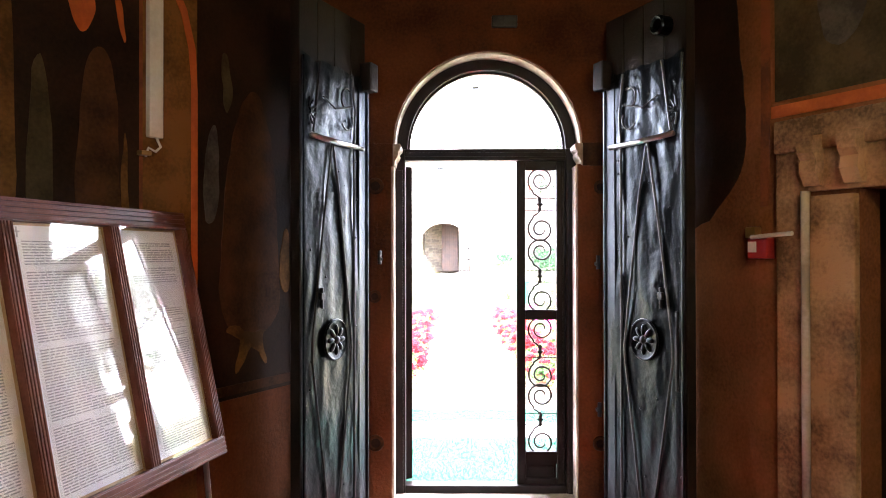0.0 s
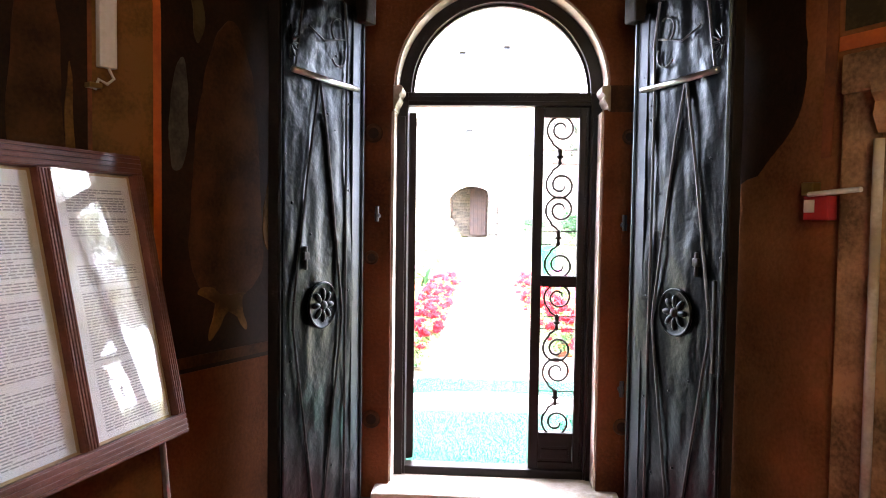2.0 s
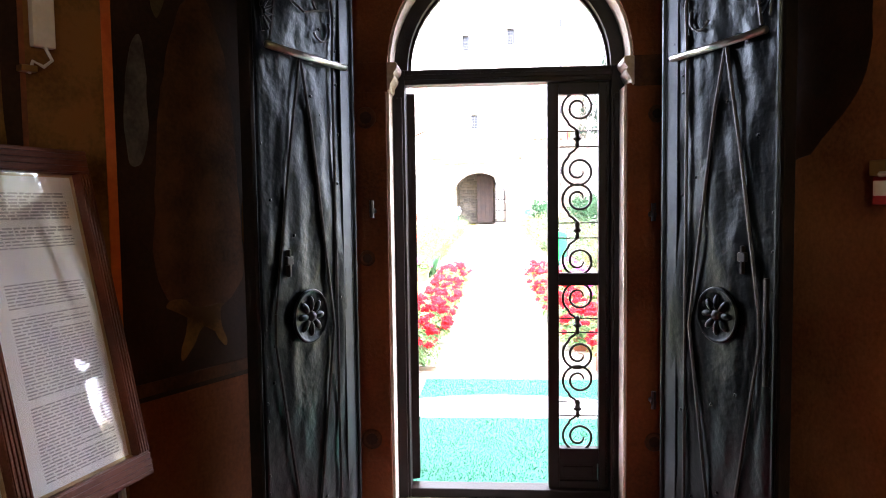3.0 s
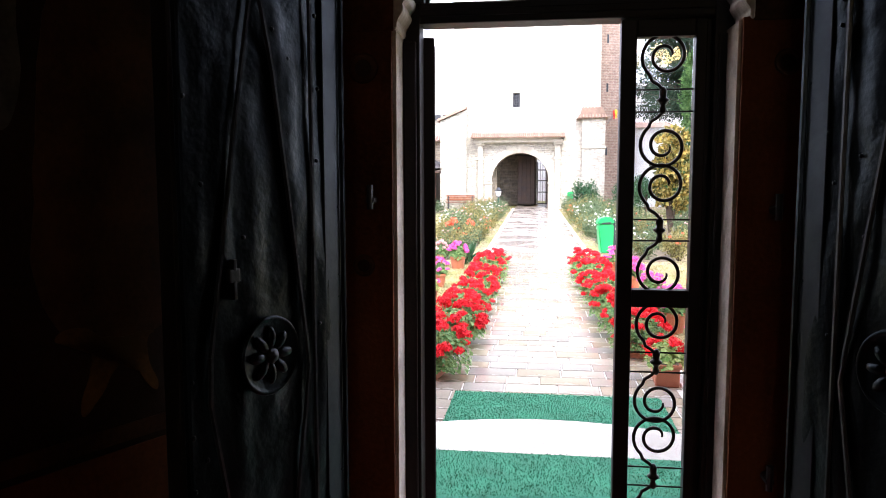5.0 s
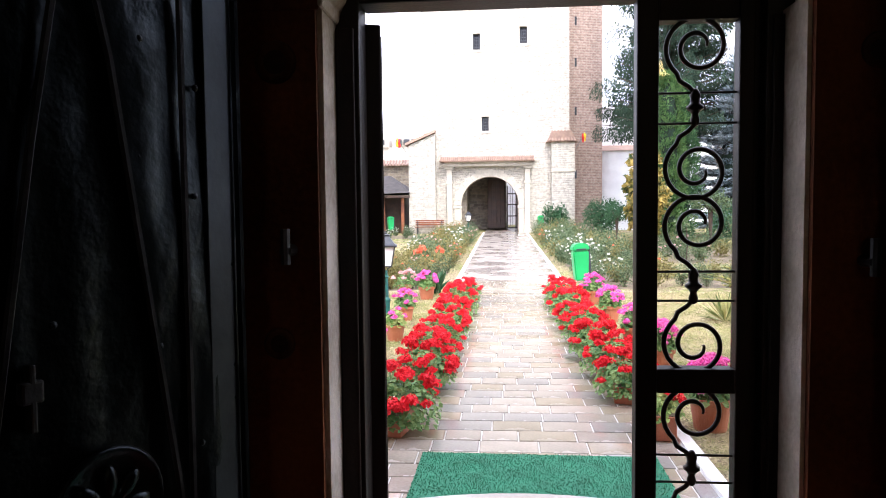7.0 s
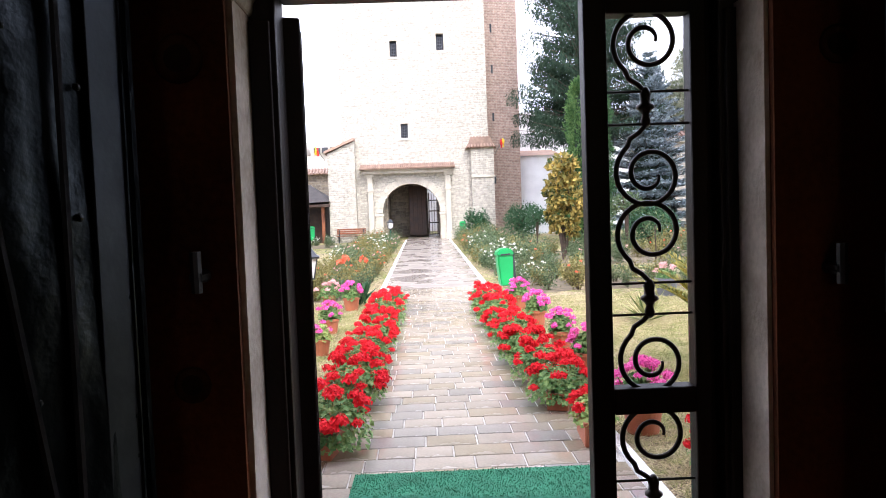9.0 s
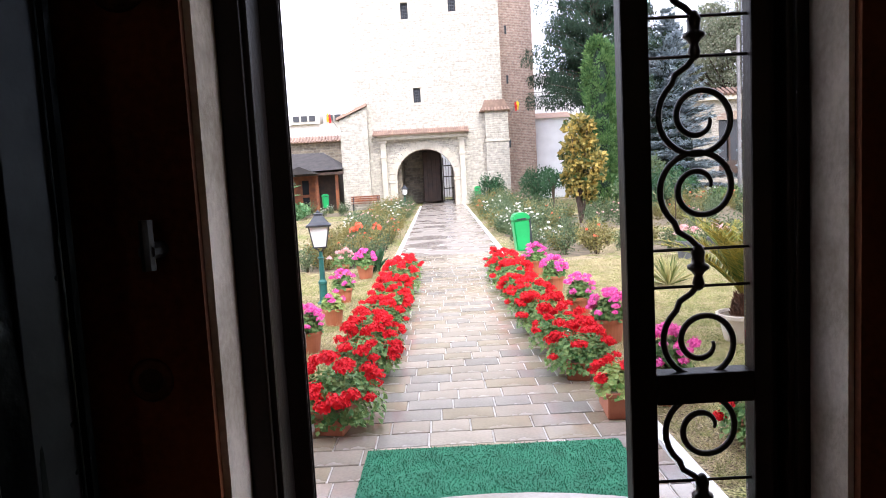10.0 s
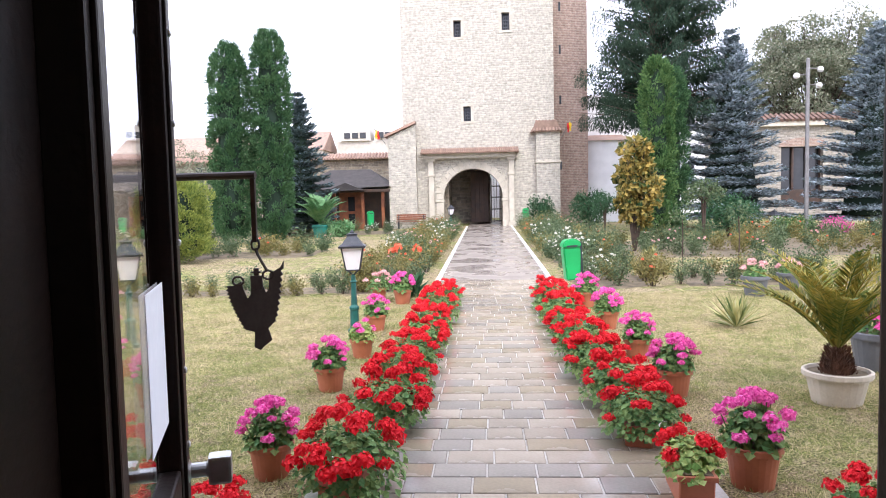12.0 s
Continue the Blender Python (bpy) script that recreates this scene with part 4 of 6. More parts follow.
# ---- materials outdoors ----
M.update({
    "towerstone": masonry("pale_rubble_masonry", (0.63, 0.58, 0.50), (0.45, 0.41, 0.35), (0.54, 0.50, 0.435), 0.27, 0.115, 0.9, 0.10, 0.024),
    "ashlar": mat("pale_dressed_stone", (0.60, 0.55, 0.47), (0.47, 0.42, 0.35), 0.9, big=3, fine=25, bump=0.3),
    "brick": masonry("weathered_red_brick", (0.36, 0.245, 0.20), (0.29, 0.19, 0.155), (0.42, 0.35, 0.30), 0.26, 0.085, 0.4, 0.01, 0.014),
    "wallstone": masonry("grey_brown_rubble", (0.36, 0.30, 0.23), (0.20, 0.17, 0.14), (0.33, 0.29, 0.24), 0.45, 0.18, 0.8, 0.08, 0.02),
    "tile": mat("red_clay_roof_tile", (0.38, 0.25, 0.19), (0.26, 0.17, 0.135), 0.8, big=4, bump=0.3, random_hue=0.25),
    # Greyer, darker masonry: the building's shade is put into its colour.
    "shadestone": masonry("shade_grey_rubble", (0.42, 0.38, 0.33), (0.30, 0.27, 0.235), (0.38, 0.345, 0.30), 0.32, 0.14, 0.8, 0.09, 0.024),
    # Darker red-brown version of the roof tile.
    "oldtile": mat("dark_red_brown_roof_tile", (0.20, 0.12, 0.09), (0.12, 0.075, 0.06), 0.85, big=4, bump=0.3, random_hue=0.25),
    "shingle": mat("dark_felt_roof", (0.055, 0.047, 0.045), (0.035, 0.03, 0.03), 0.85, big=4, bump=0.3),
    "kioskwood": mat("reddish_stained_timber", (0.28, 0.09, 0.035), (0.16, 0.05, 0.025), 0.55, big=4, bump=0.2),
    "darkwood": mat("dark_stained_timber", (0.07, 0.035, 0.022), (0.035, 0.02, 0.015), 0.6, big=4, bump=0.2),
    "whitewall": mat("white_rendered_wall", (0.78, 0.78, 0.80), (0.68, 0.68, 0.70), 0.9, big=1.5, bump=0.1),
    "cream": mat("cream_rendered_wall", (0.58, 0.53, 0.48), (0.46, 0.42, 0.37), 0.9, big=1.5, bump=0.2),
    "darkglass": mat("dark_window_glass", (0.02, 0.022, 0.026), (0.03, 0.03, 0.035), 0.12, bump=0),
    "terracotta": mat("terracotta_plastic", (0.40, 0.13, 0.065), (0.33, 0.10, 0.05), 0.55, big=5, bump=0.06, random_hue=0.12),
    "creampot": mat("cream_planter_plastic", (0.62, 0.56, 0.46), (0.50, 0.44, 0.35), 0.6, big=4, bump=0.06),
    "greypot": mat("grey_planter_plastic", (0.13, 0.135, 0.15), (0.10, 0.105, 0.115), 0.5, big=4, bump=0.04),
    "greenpot": mat("green_painted_tub", (0.02, 0.22, 0.17), (0.015, 0.15, 0.12), 0.5, big=4, bump=0.05),
    "soil": mat("dark_bed_soil", (0.20, 0.155, 0.10), (0.10, 0.08, 0.05), 0.95, big=5, fine=50, bump=0.9),
    "bingreen": mat("bright_green_plastic", (0.008, 0.36, 0.10), (0.006, 0.30, 0.08), 0.35, big=3, bump=0.03),
    "lamppost": mat("green_cast_iron", (0.015, 0.12, 0.10), (0.01, 0.08, 0.07), 0.45, 0.2, big=8, bump=0.1),
    "lampdark": mat("dark_lantern_metal", (0.035, 0.04, 0.05), (0.06, 0.06, 0.07), 0.45, 0.5, big=8, bump=0.1),
    "milk": mat("milky_lantern_glass", (0.80, 0.78, 0.80), (0.72, 0.70, 0.72), 0.25, bump=0.02),
    "birdmetal": mat("dark_oxidised_plate", (0.055, 0.048, 0.045), (0.035, 0.03, 0.03), 0.55, 0.6, big=5, bump=0.15),
    "pole": mat("galvanised_grey_pole", (0.26, 0.25, 0.25), (0.2, 0.19, 0.19), 0.5, 0.5, big=6, bump=0.05),
    "fibre": mat("shaggy_red_brown_fibre", (0.13, 0.055, 0.028), (0.06, 0.03, 0.018), 0.95, big=9, bump=0.6),
    "bark": mat("rough_brown_bark", (0.09, 0.06, 0.045), (0.05, 0.035, 0.027), 0.95, big=6, bump=0.8),
    "concrete": mat("wet_grey_paving", (0.38, 0.33, 0.29), (0.19, 0.16, 0.14), 0.27, big=1.1, fine=25, bump=0.08, amount=0.9, wet=0.22),
    "flag_red": mat("red_flag_cloth", (0.60, 0.03, 0.03), (0.5, 0.02, 0.02), 0.8, bump=0.05),
    "flag_yellow": mat("yellow_flag_cloth", (0.75, 0.50, 0.03), (0.65, 0.42, 0.03), 0.8, bump=0.05),
    "l_ger": leafy("geranium_leaf", (0.07, 0.18, 0.03), (0.26, 0.38, 0.075)),
    "l_gery": leafy("yellowing_geranium_leaf", (0.16, 0.30, 0.03), (0.46, 0.50, 0.10)),
    "p_red": leafy("scarlet_petal", (0.60, 0.008, 0.018), (0.86, 0.028, 0.042), 0.6, 0.15),
    "p_pink": leafy("magenta_petal", (0.74, 0.06, 0.36), (0.92, 0.24, 0.56), 0.6, 0.2),
    "p_pale": leafy("pale_pink_petal", (0.72, 0.34, 0.36), (0.80, 0.55, 0.52), 0.6, 0.2),
    "p_white": leafy("white_rose_petal", (0.80, 0.78, 0.72), (0.72, 0.70, 0.62), 0.6, 0.2),
    "p_coral": leafy("coral_rose_petal", (0.72, 0.10, 0.05), (0.75, 0.22, 0.12), 0.6, 0.2),
    "l_rose": leafy("rose_leaf", (0.05, 0.095, 0.032), (0.17, 0.21, 0.075)),
    "l_rosedry": leafy("browning_rose_leaf", (0.13, 0.13, 0.045), (0.29, 0.24, 0.09)),
    "l_thuja": leafy("thuja_green", (0.028, 0.085, 0.022), (0.095, 0.18, 0.05), 0.7, 0.1),
    "l_thuja2": leafy("bright_thuja_green", (0.04, 0.105, 0.018), (0.14, 0.235, 0.045), 0.7, 0.1),
    "l_gold": leafy("golden_conifer_green", (0.10, 0.16, 0.012), (0.38, 0.42, 0.04), 0.7, 0.15),
    # Near-black green: the shade among the sprays is put into the colour.
    "l_shade_core": leafy("painted_shade_core", (0.012, 0.025, 0.012), (0.022, 0.04, 0.02), 0.8, 0.0),
    "l_spruce": leafy("dark_spruce_needle", (0.012, 0.030, 0.014), (0.042, 0.072, 0.032), 0.8, 0.0),
    "l_blue": leafy("blue_spruce_needle", (0.07, 0.105, 0.095), (0.44, 0.51, 0.485), 0.7, 0.1),
    "l_bluedark": leafy("dark_blue_green_needle", (0.05, 0.08, 0.07), (0.17, 0.22, 0.20), 0.7, 0.1),
    "l_magn": leafy("yellowing_magnolia_leaf", (0.035, 0.075, 0.015), (0.46, 0.33, 0.04), 0.4, 0.2),
    "l_bush": leafy("glossy_shrub_leaf", (0.018, 0.07, 0.018), (0.06, 0.13, 0.04), 0.4, 0.15),
    "l_tree": leafy("dull_broadleaf", (0.11, 0.14, 0.06), (0.28, 0.28, 0.16), 0.6, 0.2),
    "l_cycas": leafy("cycas_leaflet", (0.07, 0.135, 0.006), (0.42, 0.33, 0.012), 0.45, 0.2),
    "l_palm": leafy("palm_leaflet", (0.09, 0.23, 0.06), (0.24, 0.40, 0.13), 0.45, 0.2),
    "l_yucca": leafy("striped_yucca_blade", (0.60, 0.56, 0.28), (0.08, 0.14, 0.04), 0.5, 0.15),
    "l_purple": leafy("purple_thin_foliage", (0.10, 0.05, 0.06), (0.20, 0.13, 0.14), 0.6, 0.15),
    "grass": leafy("grass_blade", (0.70, 0.58, 0.35), (0.20, 0.23, 0.075), 0.8, 0.4),
})

# ---- foliage helpers ----
RNG = np.random.default_rng(5)


def unit(v):
    return v / np.maximum(np.linalg.norm(v, axis=1, keepdims=True), 1e-6)


def blades(P, D, N, length, width, fold=0.25):
    """Leaves as folded diamonds: base points P, directions D, rough face normals N."""
    n = len(P)
    D = unit(D)
    S = unit(np.cross(D, N))
    U = np.cross(S, D)
    L = np.broadcast_to(np.asarray(length, float).reshape(-1, 1), (n, 1))
    Wd = np.broadcast_to(np.asarray(width, float).reshape(-1, 1), (n, 1))
    a, t = P, P + D * L
    mid = P + D * L * 0.5 + U * Wd * fold
    l, r = mid + S * Wd * 0.5, mid - S * Wd * 0.5
    V = np.stack([a, r, t, l], 1).reshape(-1, 3)
    F = np.arange(4 * n).reshape(-1, 4)
    return V, F


def join(parts):
    vs, fs, o = [], [], 0
    for v, f in parts:
        vs.append(v)
        fs.append(f + o)
        o += len(v)
    return np.concatenate(vs), np.concatenate(fs)


def rnd(n, k=3):
    return RNG.normal(size=(n, k))


def flower_balls(centres, r, per=26, petal=0.026):
    """Round heads of many small petals."""
    out = []
    for c, rr in zip(centres, r):
        d = unit(rnd(per))
        d[:, 2] = np.abs(d[:, 2]) * 0.8 + d[:, 2] * 0.2
        P = c + d * rr * RNG.uniform(0.55, 1.0, (per, 1))
        D = unit(np.cross(d, rnd(per)))
        out.append(blades(P - D * petal * 0.5, D, d + 0.3 * rnd(per), petal * RNG.uniform(0.8, 1.4, per), petal * RNG.uniform(0.8, 1.3, per), 0.2))
    return join(out)


HEADS = {}


def head_meshes(petal, r, per=90, size=0.42):
    """Three round flower heads of one kind, shared by all plants."""
    key = (petal, r)
    if key not in HEADS:
        HEADS[key] = []
        for k in range(3):
            V, F = flower_balls(np.zeros((1, 3)), [r], per, r * size)
            me = bpy.data.meshes.new("flower_head")
            me.from_pydata(V.tolist(), [], F.tolist())
            me.materials.append(M[petal])
            HEADS[key].append(me)
    return HEADS[key]


def dome_points(n, rx, ry, z0, h, fill=0.35):
    d = unit(rnd(n))
    d[:, 2] = np.abs(d[:, 2])
    s = RNG.uniform(fill, 1, (n, 1)) ** 0.5
    P = d * s * np.array([rx, ry, h]) + np.array([0, 0, z0])
    return P, d


def terracotta_pot(name, label, m, r=0.135, h=0.21, material="terracotta", category="flower pot", group=""):
    t = thing(name, label, category, m, group)
    prof = [(r * 0.70, 0), (r * 0.72, 0.004), (r * 0.90, h * 0.80), (r * 1.0, h * 0.81), (r * 1.02, h * 0.86), (r * 1.02, h * 0.98), (r * 0.98, h), (r * 0.92, h), (r * 0.89, h * 0.9)]
    part("pot", lathe(bmesh.new(), prof, 24), material, t, smooth=False)
    part("soil", lathe(bmesh.new(), [(r * 0.9, h * 0.86), (r * 0.9, h * 0.905), (r * 0.4, h * 0.93), (0.001, h * 0.935)], 16), "soil", t)
    return t


def trough(t, w=0.46, d=0.19, h=0.165):
    pts = [(-w / 2 * 0.88, 0), (w / 2 * 0.88, 0), (w / 2, h), (-w / 2, h)]
    bm = prism(bmesh.new(), pts, -d / 2, d / 2)
    bmesh.ops.bevel(bm, geom=list(bm.edges), offset=0.008, segments=1, affect="EDGES")
    box(bm, -w / 2 - 0.012, w / 2 + 0.012, -d / 2 - 0.012, d / 2 + 0.012, h - 0.03, h, 0.005)
    part("trough", bm, "terracotta", t, "terracotta window-box trough")
    part("soil", boxm(-w / 2 + 0.01, w / 2 - 0.01, -d / 2 + 0.01, d / 2 - 0.01, h - 0.02, h + 0.004), "soil", t)


def geranium(t, z0, rx, ry, h, heads, petal, leaf="l_ger", n_leaf=520, head_r=0.045, spread=1.0, sag=0.03):
    """Leaves, stalks and flower heads on top of a pot or trough."""
    P, d = dome_points(n_leaf, rx, ry, z0, h * 0.75, 0.3)
    P[:, 2] -= sag * RNG.random(n_leaf) * (d[:, 2] < 0.3)
    up_ = d + np.array([0, 0, 0.5])
    D = unit(np.cross(up_, rnd(n_leaf)) + 0.25 * d)
    n_leaf = len(P)
    size = RNG.uniform(0.026, 0.052, n_leaf)
    V, F = blades(P, D, up_, size, size * 1.1, 0.22)
    raw("leaves", V, F, leaf, t)
    C, cd = dome_points(heads, rx * 1.02 * spread, ry * 1.02 * spread, z0 + h * 0.18, h * 0.86, 0.75)
    rr = RNG.uniform(0.75, 1.2, heads) * head_r
    heads_of = head_meshes(petal, head_r)
    for c, f in zip(C, rr):
        o = new("flower_head", heads_of[int(RNG.integers(0, 3))])
        o.parent = t
        o.matrix_local = Matrix.Translation(Vector(c)) @ Matrix.Rotation(RNG.uniform(0, 6.28), 4, "Z") @ Matrix.Scale(f / head_r, 4)
    bm = bmesh.new()
    for c in C[: min(heads, 14)]:
        tube(bm, [(c[0] * 0.4, c[1] * 0.4, z0), (c[0] * 0.8, c[1] * 0.8, (z0 + c[2]) / 2), tuple(c)], 0.003, 4)
    tagged(part("stalk", bm, leaf, t), kind="stuff")


def at_ground(x, y, rz=0.0, s=1.0, dz=0.0):
    return Matrix.Translation((x, y, ground(y) - 0.02 + dz)) @ Matrix.Rotation(radians(rz), 4, "Z") @ Matrix.Scale(s, 4)


# ---- path, kerbs, landing, mats ----
def strip(name, x0, x1, y0, y1, lift, material, step=1.0, depth=0.1):
    bm = bmesh.new()
    n = max(1, int((y1 - y0) / step))
    ring = []
    for k in range(n + 1):
        y = y0 + (y1 - y0) * k / n
        z = ground(y) + lift
        ring.append([bm.verts.new(p) for p in ((x0, y, z - depth), (x1, y, z - depth), (x1, y, z), (x0, y, z))])
    for a, b in zip(ring, ring[1:]):
        for k in range(4):
            bm.faces.new((a[k], a[(k + 1) % 4], b[(k + 1) % 4], b[k]))
    bm.faces.new(ring[0])
    bm.faces.new(list(reversed(ring[-1])))
    return part(name, bm, material)


path = structure(strip("path", -1.10, 1.10, 0.2, 13.6, -0.006, "joint"), "wet sandstone path with pale mortar joints", "path")
structure(strip("path_far", -1.10, 1.10, 13.6, 43, -0.002, "concrete"), "wet grey paved path leading to the gate", "path")
for s in (-1, 1):
    k = structure(strip("kerb", min(s * 1.10, s * 1.19), max(s * 1.10, s * 1.19), 1.2, 35.6, 0.025, "kerb", 0.9), "whitewashed stone path kerb", "kerb")
bm = prism(bmesh.new(), [(1.95 * math.cos(radians(a)), 0.02 + 1.95 * math.sin(radians(a))) for a in range(0, 181, 6)], -0.15, 0.04, "z")
bmesh.ops.bevel(bm, geom=[e for e in bm.edges if all(v.co.z > 0 for v in e.verts)], offset=0.012, segments=2, affect="EDGES")
structure(part("landing", bm, "landing"), "wet round stone landing before the door", "step")


def mat_thing(x0, x1, y0, y1, z, rz=0.0):
    t = thing("artificial_turf_mat", "green artificial turf doormat lying on wet stone", "doormat", Matrix.Translation(((x0 + x1) / 2, (y0 + y1) / 2, z)) @ Matrix.Rotation(radians(rz), 4, "Z"), group="green mats")
    w, d = x1 - x0, y1 - y0
    part("backing", boxm(-w / 2, w / 2, -d / 2, d / 2, 0, 0.006, 0.002), "astro", t)
    n = 9000
    P = np.stack([RNG.uniform(-w / 2, w / 2, n), np.round(RNG.uniform(-d / 2, d / 2, n) / 0.016) * 0.016, np.full(n, 0.005)], 1)
    P[:, 1] = np.clip(P[:, 1], -d / 2, d / 2)
    V, F = blades(P, np.array([0, 0, 1.0]) + 0.35 * rnd(n), rnd(n), RNG.uniform(0.008, 0.014, n), 0.005)
    tagged(raw("turf", V, F, "astro", t), kind="stuff")


mat_thing(-0.70, 0.86, 2.0, 2.87, -0.08 + 0.012, -0.6)
mat_thing(-0.64, 0.80, 0.22, 1.36, 0.04)


# ---- the gate tower ----
tower = thing("gate_tower", "tall pale rubble-stone gate tower with arched passage", "tower")
FY = 36.0


def pierced(owner, material, x0, x1, z0, z1, holes, y0, y1):
    """A wall of blocks that leaves the holes (x0, x1, z0, z1) open."""
    xs_ = sorted({x0, x1, *[h[0] for h in holes], *[h[1] for h in holes]})
    zs_ = sorted({z0, z1, *[h[2] for h in holes], *[h[3] for h in holes]})
    for zi, zj in zip(zs_, zs_[1:]):
        run = None
        for xi, xj in list(zip(xs_, xs_[1:])) + [(None, None)]:
            solid = xi is not None and not any(h[0] <= xi and xj <= h[1] and h[2] <= zi and zj <= h[3] for h in holes)
            if solid:
                run = (run[0], xj) if run else (xi, xj)
            elif run:
                part("wall_block", boxm(run[0], run[1], y0, y1, zi, zj), material, owner)
                run = None


WINS = [(-1.66, -1.28, 10.05, 10.90), (0.81, 1.21, 10.32, 11.20), (-1.23, -0.85, 5.76, 6.52)]
AX, AR, AS = -0.81, 1.55, 1.78
pierced(tower, "towerstone", -4.42, 3.41, -0.2, 21, WINS + [(AX - AR, AX + AR, -0.2, AS + AR)], FY, FY + 0.9)
for s in (-1, 1):
    sp = [(AX + s * AR * math.cos(radians(a)), AS + AR * math.sin(radians(a))) for a in range(0, 91, 6)]
    part("spandrel", prism(bmesh.new(), sp + [(AX + s * AR, AS + AR)], FY, FY + 0.9), "towerstone", tower)
part("wall", boxm(-4.42, -3.42, FY + 0.9, 43, -0.2, 21), "towerstone", tower)
part("wall", boxm(2.41, 3.41, FY + 0.9, 43, -0.2, 21), "towerstone", tower)
for x0, x1, z0, z1 in WINS:
    w = part("window", boxm(x0, x1, FY + 0.35, FY + 0.37, z0, z1), "darkglass", tower)
    bm = bmesh.new()
    for a in (x0, x1 - 0.04):
        box(bm, a, a + 0.04, FY + 0.2, FY + 0.33, z0, z1)
    part("frame", bm, "lampdark", w)
    for k in (1, 2, 3):
        x = x0 + (x1 - x0) * k / 4
        part("bar", boxm(x - 0.012, x + 0.012, FY + 0.16, FY + 0.18, z0, z1), "lampdark", w)
    for k in (1, 2, 3, 4):
        z = z0 + (z1 - z0) * k / 5
        part("bar", boxm(x0, x1, FY + 0.165, FY + 0.185, z - 0.012, z + 0.012), "lampdark", w)
    bm = boxm(x0 - 0.14, x1 + 0.14, FY - 0.02, FY + 0.1, z1, z1 + 0.16, 0.01)
    box(bm, x0 - 0.14, x0, FY - 0.02, FY + 0.1, z0, z1, 0.01)
    box(bm, x1, x1 + 0.14, FY - 0.02, FY + 0.1, z0, z1, 0.01)
    box(bm, x0 - 0.14, x1 + 0.14, FY - 0.03, FY + 0.1, z0 - 0.13, z0, 0.01)
    part("stone_surround", bm, "ashlar", w)
# voussoirs
nv = 19
for k in range(nv):
    a0, a1 = 180 * k / nv + 0.5, 180 * (k + 1) / nv - 0.5
    r1 = AR + 0.34 + (0.06 if k % 2 else 0)
    part("voussoir", prism(bmesh.new(), arc(AX, AS, AR - 0.01, a0, a1, 3) + arc(AX, AS, r1, a1, a0, 3), FY - 0.05, FY + 0.3), "ashlar", tower)
for s in (-1, 1):
    x0, x1 = sorted((AX + s * (AR - 0.02), AX + s * (AR + 0.36)))
    part("gate_jamb", boxm(x0, x1, FY - 0.05, FY + 0.5, 0.0, AS - 0.16, 0.02), "ashlar", tower)
    part("impost", boxm(x0 - 0.06, x1 + 0.04, FY - 0.10, FY + 0.5, AS - 0.16, AS - 0.02, 0.03), "ashlar", tower)
for x0, x1 in ((-3.10, -2.82), (1.04, 1.32)):
    bm = boxm(x0, x1, FY - 0.25, FY, 0.0, 3.85, 0.02)
    box(bm, x0 - 0.06, x1 + 0.06, FY - 0.31, FY, 0.2, 0.55, 0.02)
    box(bm, x0 - 0.05, x1 + 0.05, FY - 0.30, FY, 2.95, 3.08, 0.02)
    box(bm, x0 - 0.08, x1 + 0.08, FY - 0.33, FY, 3.72, 3.86, 0.02)
    part("pilaster", bm, "ashlar", tower)
bm = boxm(-3.30, 1.44, FY - 0.42, FY, 3.86, 4.02, 0.02)
box(bm, -3.22, 1.36, FY - 0.5, FY, 4.02, 4.10, 0.02)
part("cornice", bm, "ashlar", tower)
canopy = part("canopy_bed", prism(bmesh.new(), [(FY - 0.72, 4.10), (FY, 4.36), (FY, 4.10)], -3.44, 1.56, "x"), "tile", tower)
for k in range(46):
    x = -3.41 + k * 0.109
    part("roof_tile", tube(bmesh.new(), [(x, FY - 0.78, 4.11), (x, FY - 0.02, 4.38)], 0.048, 6), "tile", canopy)
# buttresses
bm = prism(bmesh.new(), [(-5.13, -0.2), (-3.7, -0.2), (-3.7, 5.62), (-5.13, 5.02)], 35.5, 37.5)
part("buttress", bm, "towerstone", tower)
cap = part("buttress_cap", prism(bmesh.new(), [(-5.28, 5.0), (-3.7, 5.66), (-3.7, 5.80), (-5.30, 5.12)], 35.35, 37.5), "tile", tower)
part("buttress", boxm(2.45, 3.64, 35.5, 37.2, -0.2, 5.1), "towerstone", tower)
part("stringcourse", boxm(2.40, 3.70, 35.44, 36.0, 3.5, 3.6, 0.02), "ashlar", tower)
bm = prism(bmesh.new(), [(2.15, 5.06), (3.78, 5.06), (3.45, 5.62), (2.5, 5.62)], 35.38, 36.2)
cap = part("buttress_cap", bm, "tile", tower)
for k in range(9):
    x = 2.3 + k * 0.17
    part("roof_tile", tube(bmesh.new(), [(x, 35.30, 5.08), (min(max(x, 2.5), 3.4), 35.75, 5.66)], 0.06, 6), "tile", cap)
# passage
bm = bmesh.new()
box(bm, -3.42, AX - AR + 0.25, FY + 0.9, 43, 0.3, 5.2)
box(bm, AX + AR - 0.05, 2.41, FY + 0.9, 43, 0.3, 5.2)
box(bm, -3.42, 2.41, FY + 0.9, 43, 3.45, 5.4)
# Block added behind the leaf to keep the passage dark.
box(bm, -3.42, 0.1, 40.2, 41.0, 0.3, 3.5)
part("passage", bm, "wallstone", tower)
gate = part("gate_leaf", boxm(-1.0, 0.0, 39.0, 39.12, 0.45, 3.3, 0.02), "darkwood", tower, "dark timber gate leaf")
for k in range(4):
    part("board", boxm(-0.98 + k * 0.245, -0.75 + k * 0.245, 38.96, 39.0, 0.47, 3.28, 0.01), "darkwood", gate)
